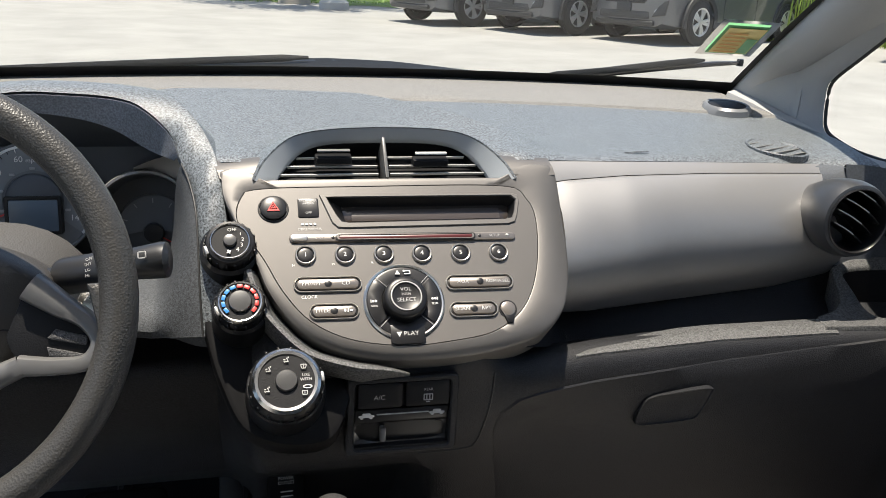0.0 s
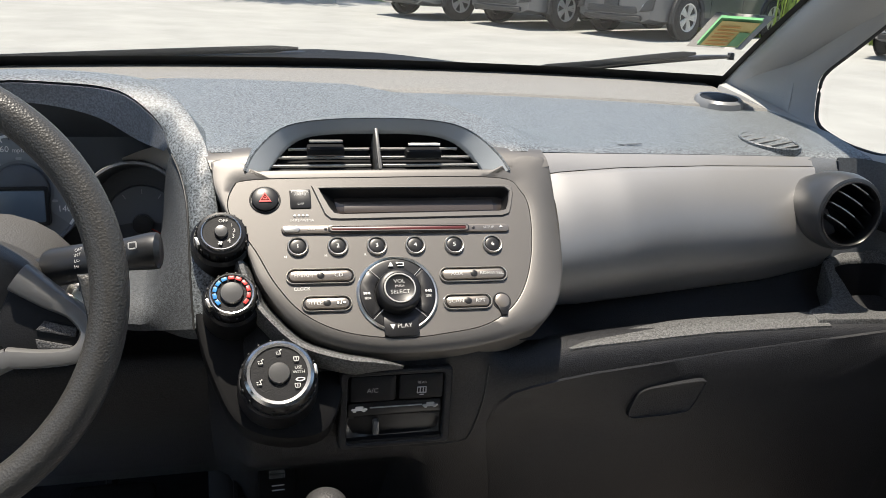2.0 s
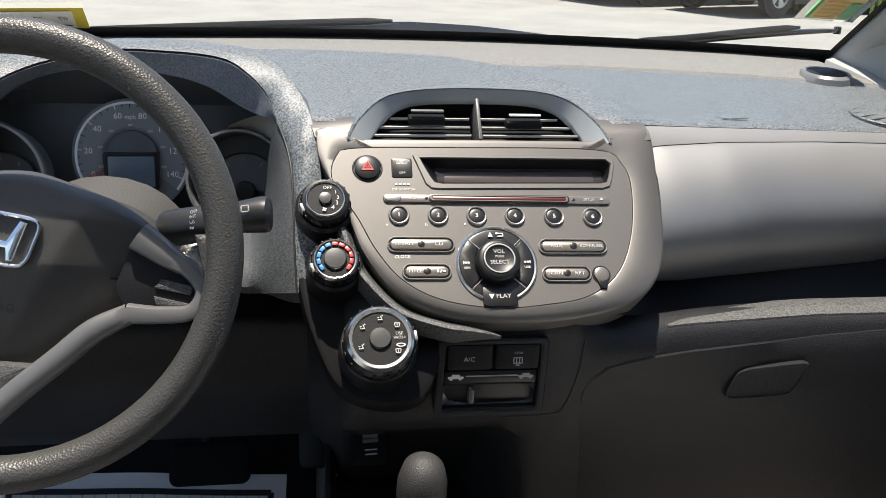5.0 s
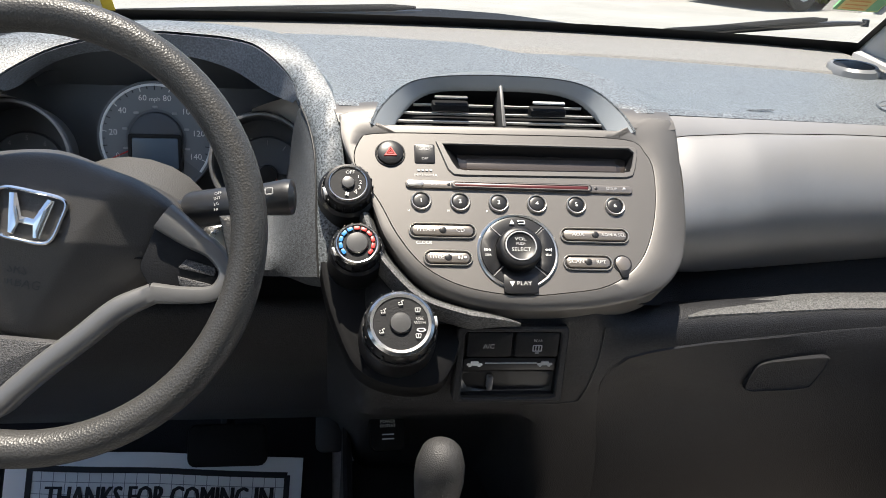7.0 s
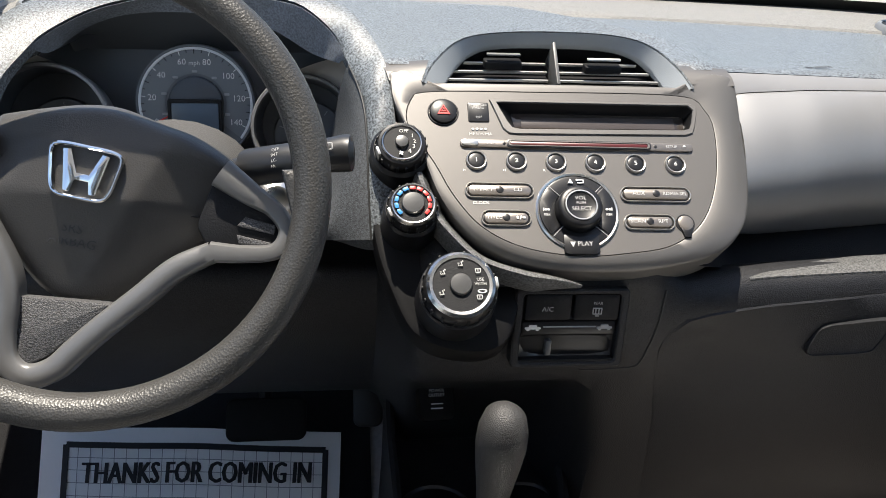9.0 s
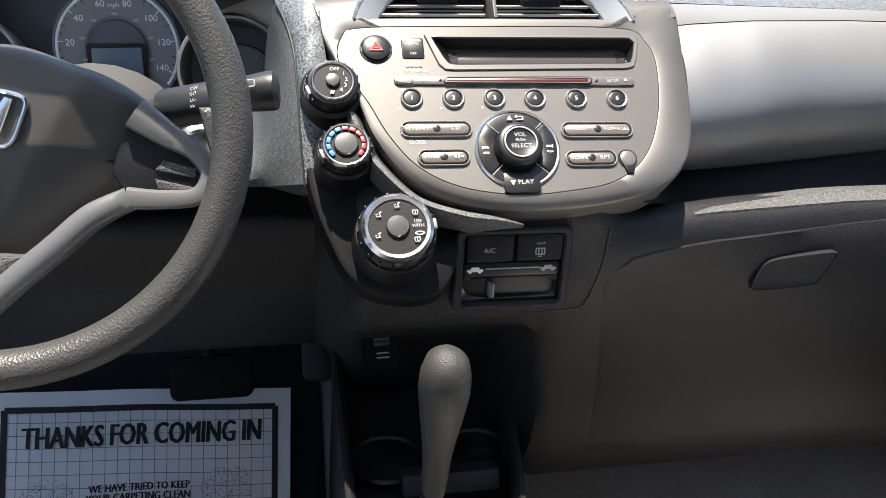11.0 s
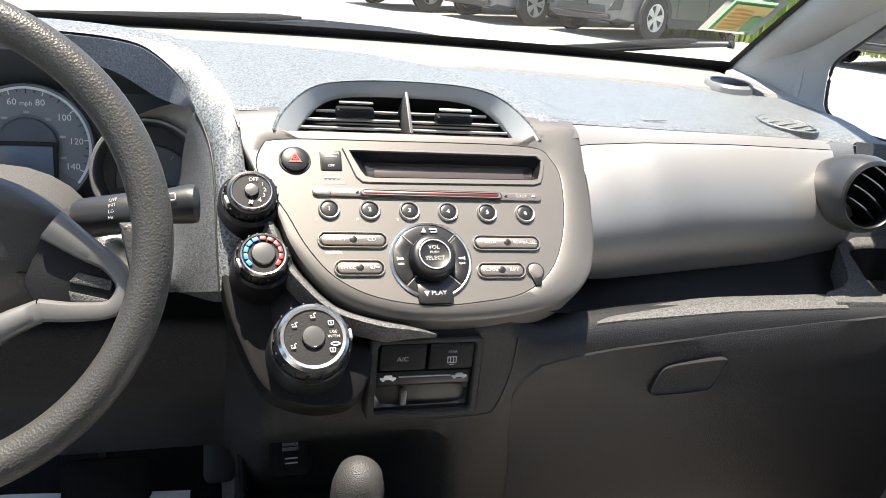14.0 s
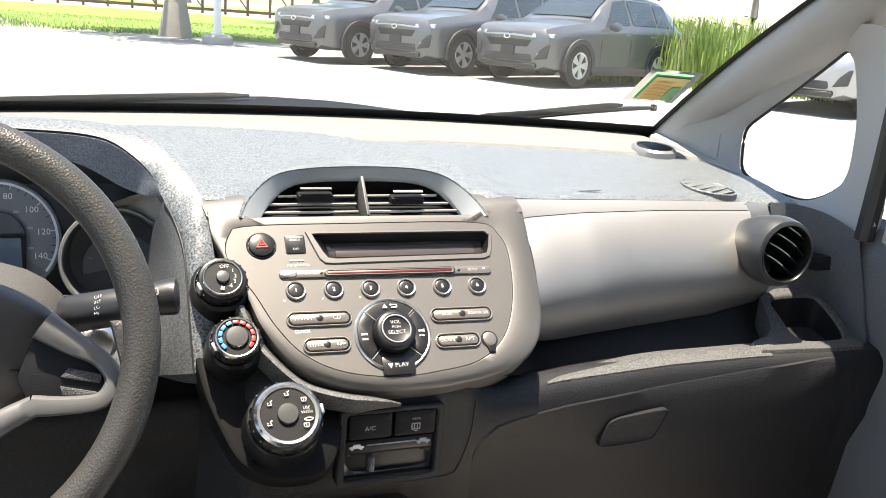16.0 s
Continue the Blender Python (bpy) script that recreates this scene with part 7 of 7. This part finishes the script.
def tree(bearing, d, h, r, crown_z, label, per=240):
    p = polar(bearing, d)
    t = thing("tree", p, label, "tree", "trees beyond the lot")
    P = [p + Vector((0.05 * math.sin(3 * k), 0.05 * math.cos(2 * k), h * k / 6)) for k in range(7)]
    bm = tube(P, [r * 1.7] + [r * (1.15 - 0.11 * k) for k in range(1, 7)], 12)
    cents = []
    for k in range(9):
        a = k * 2.4
        b0 = P[3].lerp(P[6], k / 9)
        e = b0 + Vector((math.cos(a) * crown_z * 0.8, math.sin(a) * crown_z * 0.8, crown_z * random.uniform(0.3, 0.8)))
        tube([b0, b0.lerp(e, 0.5) + Vector((0, 0, 0.2)), e], [r * 0.4, r * 0.25, r * 0.1], 7, bm=bm)
        cents += [(e, crown_z * 0.42), (b0.lerp(e, 0.65) + Vector((0, 0, 0.3)), crown_z * 0.36)]
    part("trunk", bm, BARK, t)
    leaf_cloud(cents, per, 0.17, LEAF, "crown", t)


tree(3.2, 23.4, 5.5, 0.26, 2.9, "pale-barked leafy tree standing on the lawn strip")
tree(12.0, 40, 6.0, 0.20, 3.0, "leafy tree with a slim brown trunk beyond the lawn")
tree(-9.0, 62, 7.0, 0.25, 3.6, "tall leafy tree far behind the fence", 160)
tree(24.0, 60, 6.0, 0.25, 4.2, "broad leafy tree far beyond the parked cars", 200)
tree(33.0, 52, 5.5, 0.22, 3.6, "leafy tree behind the tall weeds", 200)
tree(40.0, 58, 6.0, 0.25, 4.2, "dense leafy tree beyond the parking row", 200)
tree(17.0, 75, 8.0, 0.25, 4.5, "tall tree on the far verge", 160)
tree(4.0, 85, 8.0, 0.25, 5.0, "distant tree on the far verge", 160)
tree(-20.0, 80, 8.0, 0.25, 5.0, "distant tree beyond the road", 160)

# tall weeds behind the parking row
wd = thing("weed_thicket", polar(35, 21), "thicket of tall yellow-green weeds behind the parking row", "bush")
cs_ = []
for k in range(46):
    q = polar(lerp(31, 54, random.random()), random.uniform(18.5, 25), random.uniform(0.25, 1.25))
    cs_.append((q, random.uniform(0.3, 0.55)))
leaf_cloud(cs_, 150, 0.085, BUSH, "leaves", wd)
blades("tall_weeds", 5200, lambda: polar(random.uniform(30, 56), random.uniform(17.5, 24)), (0.5, 1.6), (0.012, 0.03), BUSH, "tall weeds and stalks behind the parking row", 0.22)

# timber fence beyond the lawn
fe = thing("timber_fence", polar(0, 50), "brown timber fence with rails and slanting braces", "fence")
bs_ = np.linspace(-30, 10.5, 30)
for b in bs_:
    p = polar(b, 50)
    part("post", box(T(*p), 0.14, 0.14, 2.1, 0.01), WOOD, fe)
for zz in (0.22, 1.95):
    part("rail", tube([polar(b, 50, zz) for b in bs_], 0.09, 6), WOOD, fe)
for a, b in zip(bs_[::2], bs_[1::2]):
    part("brace", tube([polar(a, 50.1, 1.9), polar(b, 50.1, 0.3)], 0.04, 5), WOOD, fe)

# lamp post on a concrete foot
lp = thing("lamp_post", polar(5.75, 21.4), "white metal lamp post on a concrete foot at the lawn's edge", "lamp post")
q = polar(5.75, 21.4)
part("foot", lathe(T(*q), [(0.36, 0), (0.36, 0.16), (0.30, 0.22), (0.0, 0.22)], 20), CONC, lp)
part("pole", tube([q + Vector((0, 0, 0.2)), q + Vector((0, 0, 6.5))], [0.09, 0.06], 12), mat("white_pole_paint", (0.7, 0.72, 0.74), 0.4, vary=0.06), lp)
part("base_plate", box(T(*(q + Vector((0, 0, 0.22)))), 0.3, 0.3, 0.03, 0.005), SATIN, lp)
part("lamp_head", box(T(*(q + Vector((0, -0.3, 6.45)))), 0.25, 0.7, 0.12, 0.02), SATIN, lp)

# ---------------------------------------------------------------- parked cars
TYRE = mat("tyre_rubber", (0.02, 0.02, 0.021), 0.75, bump=0.3, bscale=60, vary=0.2)
CLAD = mat("grey_cladding", (0.045, 0.045, 0.047), 0.6, vary=0.15, vscale=5)
ALLOY = mat("alloy_rim", (0.68, 0.68, 0.68), 0.3, 0.7, vary=0.05)
DGLASS = mat("dark_car_glass", (0.03, 0.04, 0.045), 0.06, vary=0.1, coat=0.6)
LAMPG = mat("clear_headlamp", (0.55, 0.57, 0.6), 0.1, 0.3, coat=0.8, vary=0.1)
REDG = mat("red_tail_lamp", (0.35, 0.02, 0.02), 0.15, coat=0.6, vary=0.1)

ST = [  # distance from the nose, underside, shoulder, top, half widths at underside, shoulder, top
    (0.00, 0.42, 0.72, 0.86, 0.62, 0.70, 0.60), (0.06, 0.26, 0.78, 0.95, 0.76, 0.82, 0.72), (0.30, 0.22, 0.86, 1.02, 0.86, 0.90, 0.80), (0.95, 0.22, 0.95, 1.10, 0.90, 0.92, 0.80), (1.35, 0.22, 0.99, 1.16, 0.91, 0.925, 0.78),
    (1.75, 0.22, 1.02, 1.44, 0.91, 0.925, 0.68), (2.10, 0.22, 1.03, 1.63, 0.91, 0.925, 0.62), (2.50, 0.22, 1.05, 1.69, 0.91, 0.925, 0.61), (3.40, 0.22, 1.07, 1.69, 0.91, 0.92, 0.61), (3.95, 0.24, 1.08, 1.64, 0.90, 0.915, 0.60), (4.30, 0.28, 1.08, 1.42, 0.88, 0.90, 0.64), (4.52, 0.34, 1.06, 1.14, 0.84, 0.87, 0.72), (4.60, 0.50, 0.92, 1.00, 0.74, 0.80, 0.70)]


def st_at(s):
    xs = [r[0] for r in ST]
    return [float(np.interp(s, xs, [r[k] for r in ST])) for k in range(1, 7)]


def suv(paint, label):
    """Nose at y = 0, tail at y = 4.6, standing on z = 0."""
    c = thing("parked_car", (0, 2.3, 0), label, "car", "parked cars")
    bm = bmesh.new()
    rws = []
    for s in np.linspace(0, 4.6, 60):
        zb, zs, zt, wb, wsd, wt = st_at(s)
        half = [(0.0, zb), (wb * 0.8, zb), (wb, zb + 0.06), (wb + 0.012, lerp(zb, zs, 0.35)), (wsd - 0.012, lerp(zb, zs, 0.62)), (wsd + 0.004, lerp(zb, zs, 0.9)), (wsd - 0.004, zs), (lerp(wsd, wt, 0.10), lerp(zs, zt, 0.10)), (lerp(wsd, wt, 0.88), lerp(zs, zt, 0.86)), (wt * 0.92, zt - 0.015), (wt * 0.6, zt + 0.004), (0.0, zt + 0.012)]
        rws.append([Vector((x, s, z)) for x, z in half] + [Vector((-x, s, z)) for x, z in half[-2:0:-1]])
    vs = add_grid(bm, rws, close_u=True)
    bm.faces.new(vs[0])
    bm.faces.new(vs[-1])
    part("body", bm, paint, c)

    def skin(s, f, off=0.006, side=1):
        zb, zs, zt, wb, wsd, wt = st_at(s)
        return Vector((side * (lerp(wsd, wt, f) + off), s, lerp(zs, zt, f) + off * 0.5))
    for sd_ in (1, -1):
        for a, b, a2, b2 in ((1.62, 2.48, 2.08, 2.50), (2.58, 3.42, 2.56, 3.40), (3.50, 4.10, 3.48, 3.92)):
            rws = [[skin(lerp(lerp(a, b, u), lerp(a2, b2, u), v), lerp(0.14, 0.84, v), 0.008, sd_) for u in np.linspace(0, 1, 6)] for v in (0, 0.5, 1)]
            part("side_window", grid(rws), DGLASS, c)
        part("sill_cladding", box(pose(sd_ * 0.905, 2.32, 0.20), 0.06, 2.0, 0.16, 0.02), CLAD, c)
        part("headlamp", slab(plane_at((sd_ * 0.70, 0.075, 0.80), (1, 0.45 * sd_, 0), (0, 0.3, 1)), poly_fine([(-0.20, -0.02), (0.19, 0.0), (0.20, 0.07), (-0.19, 0.05)], 24), -0.05, 0.03, 0.01), LAMPG, c)
        part("tail_lamp", box(pose(sd_ * 0.80, 4.50, 0.90), 0.16, 0.10, 0.18, 0.02), REDG, c)
        part("fog_lamp", lathe(plane_at((sd_ * 0.68, 0.045, 0.50), (1, 0.3 * sd_, 0), (0, 0.1, 1)), [(0.05, -0.03), (0.05, 0.03), (0.04, 0.035), (0, 0.03)], 16), LAMPG, c)
        part("bumper_vane", slab(plane_at((sd_ * 0.72, 0.04, 0.55), (1, 0.42 * sd_, 0), (0, 0.1, 1)), poly_fine([(-0.12, -0.13), (0.10, -0.10), (0.14, 0.14), (0.02, 0.12)], 24), -0.06, 0.022, 0.01), CLAD, c)
        mrr = part("side_mirror", lathe(plane_at((sd_ * 1.03, 1.78, 1.08), (1, 0, 0), (0, 0, 1)) @ Matrix.Diagonal((0.12, 0.085, 0.12, 1)), [(0, -1), (0.7, -0.7), (1, 0), (0.9, 0.05), (0, 0.05)], 18), paint, c)
        part("mirror_foot", box(pose(sd_ * 0.93, 1.80, 1.02), 0.12, 0.05, 0.05, 0.01), CLAD, mrr)
        for hy_ in (2.35, 3.28):
            part("door_handle", box(pose(sd_ * 0.935, hy_, 0.93), 0.03, 0.18, 0.03, 0.008), paint, c)
        for hy_ in (1.55, 2.53, 3.46):
            part("door_gap", box(pose(sd_ * 0.918, hy_, 0.40), 0.012, 0.010, 0.62, 0.002), CLAD, c)
        for wy in (0.90, 3.59):
            am = plane_at((sd_ * 0.86, wy, 0.36), (0, sd_, 0), (0, 0, 1))
            part("wheel_arch", lathe(am, [(0.36, -0.25), (0.38, 0.075), (0.405, 0.09), (0.46, 0.088), (0.47, 0.04)], 30, a0=-14, a1=194), CLAD, c)
            part("arch_shadow", lathe(am, [(0.40, 0.058), (0.0, 0.058)], 30), RUBBER, c)
            wm = plane_at((sd_ * 0.83, wy, 0.36), (0, sd_, 0), (0, 0, 1))
            w = part("wheel", lathe(wm, [(0.22, 0.10), (0.235, 0.115), (0.30, 0.118), (0.348, 0.09), (0.36, 0.04), (0.36, -0.06), (0.34, -0.09)], 40), TYRE, c, "black tyre")
            part("rim", lathe(wm, [(0.235, 0.115), (0.225, 0.105), (0.215, 0.06), (0.05, 0.055), (0.0, 0.055)], 40), CLAD, w)
            for k in range(5):
                for da in (-10, 10):
                    part("spoke", slab(wm @ pose(0, 0, 0, 0, 0, 72 * k + da) @ T(0.13, 0), [(-0.09, -0.02), (0.098, -0.030), (0.098, 0.030), (-0.09, 0.02)], 0.07, 0.108, 0.006), ALLOY, w)
            part("rim_edge", lathe(wm, [(0.212, 0.09), (0.214, 0.112), (0.234, 0.118), (0.238, 0.112)], 40), ALLOY, w)
            part("hub_cap", lathe(wm, [(0.05, 0.08), (0.048, 0.112), (0, 0.115)], 16), ALLOY, w)
    part("windscreen", grid([[skin(s, f, 0.012, 1).lerp(skin(s, f, 0.012, -1), u) + Vector((0, -0.01, 0.018)) for u in np.linspace(0.05, 0.95, 8)] for s, f in ((1.42, 0.98), (1.70, 0.97), (2.04, 0.98))]), DGLASS, c)
    part("rear_window", grid([[skin(s, f, 0.012, 1).lerp(skin(s, f, 0.012, -1), u) + Vector((0, 0.01, 0.014)) for u in np.linspace(0.08, 0.92, 8)] for s, f in ((4.02, 0.98), (4.26, 0.98), (4.44, 0.9))]), DGLASS, c)
    part("grille", slab(plane_at((0, 0.03, 0.71), (1, 0, 0), (0, 0.15, 1)), poly_fine([(-0.42, -0.09), (0.42, -0.09), (0.56, 0.07), (0.48, 0.11), (-0.48, 0.11), (-0.56, 0.07)], 40), -0.05, 0.035, 0.012), mat("grille_mesh", (0.02, 0.02, 0.02), 0.5, bump=1.0, bscale=22, voronoi=True), c)
    part("grille_bar", tube([(-0.52, 0.0, 0.80), (-0.2, -0.035, 0.815), (0.2, -0.035, 0.815), (0.52, 0.0, 0.80)], 0.015, 8), SATIN, c)
    part("badge", lathe(plane_at((0, -0.04, 0.79), (1, 0, 0), (0, 0.1, 1)) @ Matrix.Diagonal((0.075, 0.05, 1, 1)), [(1.0, -0.01), (1.0, 0.012), (0.75, 0.014), (0.75, 0.0)], 24), CHROME, c)
    part("lower_grille", slab(plane_at((0, 0.02, 0.44), (1, 0, 0), (0, 0.0, 1)), rrect(1.10, 0.13, 0.05, 4), -0.06, 0.022, 0.01), CLAD, c)
    part("skid_plate", slab(plane_at((0, 0.03, 0.31), (1, 0, 0), (0, -0.4, 1)), rrect(1.25, 0.09, 0.03, 4), -0.06, 0.03, 0.012), CLAD, c)
    part("number_plate", slab(plane_at((0, -0.012, 0.56), (1, 0, 0), (0, 0.05, 1)), rrect(0.31, 0.15, 0.01, 3), -0.02, 0.012, 0.004), CLAD, c)
    part("roof_rail", tube([(0.58, 2.3, 1.70), (0.60, 2.5, 1.735), (0.60, 3.6, 1.735), (0.58, 3.9, 1.69)], 0.018, 8), CLAD, c)
    part("roof_rail", tube([(-0.58, 2.3, 1.70), (-0.60, 2.5, 1.735), (-0.60, 3.6, 1.735), (-0.58, 3.9, 1.69)], 0.018, 8), CLAD, c)
    return c


GREYPAINT = mat("dark_grey_car_paint", (0.135, 0.14, 0.15), 0.30, 0.4, coat=0.8, vary=0.03, vscale=2)
PALEPAINT = mat("silver_white_car_paint", (0.45, 0.45, 0.46), 0.32, 0.4, coat=0.8, vary=0.03, vscale=2)
fwd = Vector((-0.905, -0.427, 0)).normalized()
head = math.degrees(math.atan2(fwd.x, -fwd.y))       # nose looks along -y before turning


def park(ob, k, first=False):
    """k-th place of the row, counted towards the left."""
    fa = Vector((6.98, 14.4, 0)) + Vector((-1.58, 1.61, 0)) * k
    nose = fa + fwd * 0.90
    cen = nose - fwd * 2.3
    z = gz(cen.x, cen.y)
    m = T(cen.x, cen.y, z) @ pose(0, 0, 0, -0.5, 0, head)
    return m


car = suv(GREYPAINT, "dark grey compact SUV parked in a row, nose to the lot")
car.matrix_basis = park(car, 0)
for k in (1, 2):
    copy_thing(car, park(car, k))
car2 = suv(PALEPAINT, "pale silver SUV with a dark grille parked at the side")
car2.matrix_basis = park(car2, -2.1)

# ---------------------------------------------------------------- windscreen sticker
stk = thing("inspection_sticker", (0.64, 1.43, 1.10), "green and yellow paper sticker on a clear sleeve at the windscreen", "sticker")


def screen_sheet(name, u0, u1, s0, s1, material, off, label=""):
    bm = grid([[screen_point(lerp(u0, u1, a), lerp(s0, s1, b)) + Vector((0, -0.6, -0.8)) * off for a in np.linspace(0, 1, 6)] for b in np.linspace(0, 1, 4)])
    return part(name, bm, material, stk, label)


screen_sheet("sleeve", 0.845, 0.970, 0.165, 0.285, glass("clear_sleeve", (0.86, 0.9, 0.88), 0.1), 0.003, "clear plastic sleeve").visible_shadow = False
SG = mat("sticker_green", (0.16, 0.40, 0.20), 0.5, vary=0.1, vscale=30)
SY = mat("sticker_yellow", (0.74, 0.60, 0.26), 0.6, vary=0.08, vscale=30)
SO = mat("sticker_orange_bars", (0.65, 0.33, 0.10), 0.6, vary=0.1, vscale=30)
screen_sheet("green_border", 0.862, 0.954, 0.175, 0.272, SG, 0.005)
screen_sheet("paper", 0.867, 0.949, 0.181, 0.266, SY, 0.007)
screen_sheet("green_field", 0.922, 0.945, 0.186, 0.236, SG, 0.009)
for k in range(6):
    screen_sheet("print_line", 0.872, 0.916, 0.188 + 0.012 * k, 0.192 + 0.012 * k, SO, 0.009)

# yellow and white sticker at the foot of the windscreen before the driver, printed to be read from outside
stk = thing("registration_sticker", screen_point(-0.8, 0.1), "yellow and white paper sticker with dark figures inside the windscreen", "sticker")
SYE = mat("sticker_bright_yellow", (0.62, 0.50, 0.06), 0.6, vary=0.1, vscale=30)
SWH = mat("sticker_white", (0.78, 0.77, 0.70), 0.6, vary=0.06, vscale=30)
screen_sheet("yellow_paper", -0.905, -0.742, 0.062, 0.128, SYE, 0.004)
screen_sheet("white_field", -0.900, -0.765, 0.068, 0.120, SWH, 0.0055)
pc = screen_point(-0.80, 0.100)
ex = (screen_point(-0.78, 0.100) - screen_point(-0.82, 0.100)).normalized()
ey = (screen_point(-0.80, 0.12) - screen_point(-0.80, 0.08)).normalized()
en = ex.cross(ey).normalized()
for body, dx in (("07", 0.010), ("25", -0.022)):
    o = pc + ex * dx + Vector((0, -0.6, -0.8)) * 0.0075
    writing("figures", body, 0.013, Matrix(((-ex.x, ey.x, en.x, o.x), (-ex.y, ey.y, en.y, o.y), (-ex.z, ey.z, en.z, o.z), (0, 0, 0, 1))), INK, stk)
screen_sheet("print_line", -0.80, -0.772, 0.076, 0.080, INK, 0.0075)
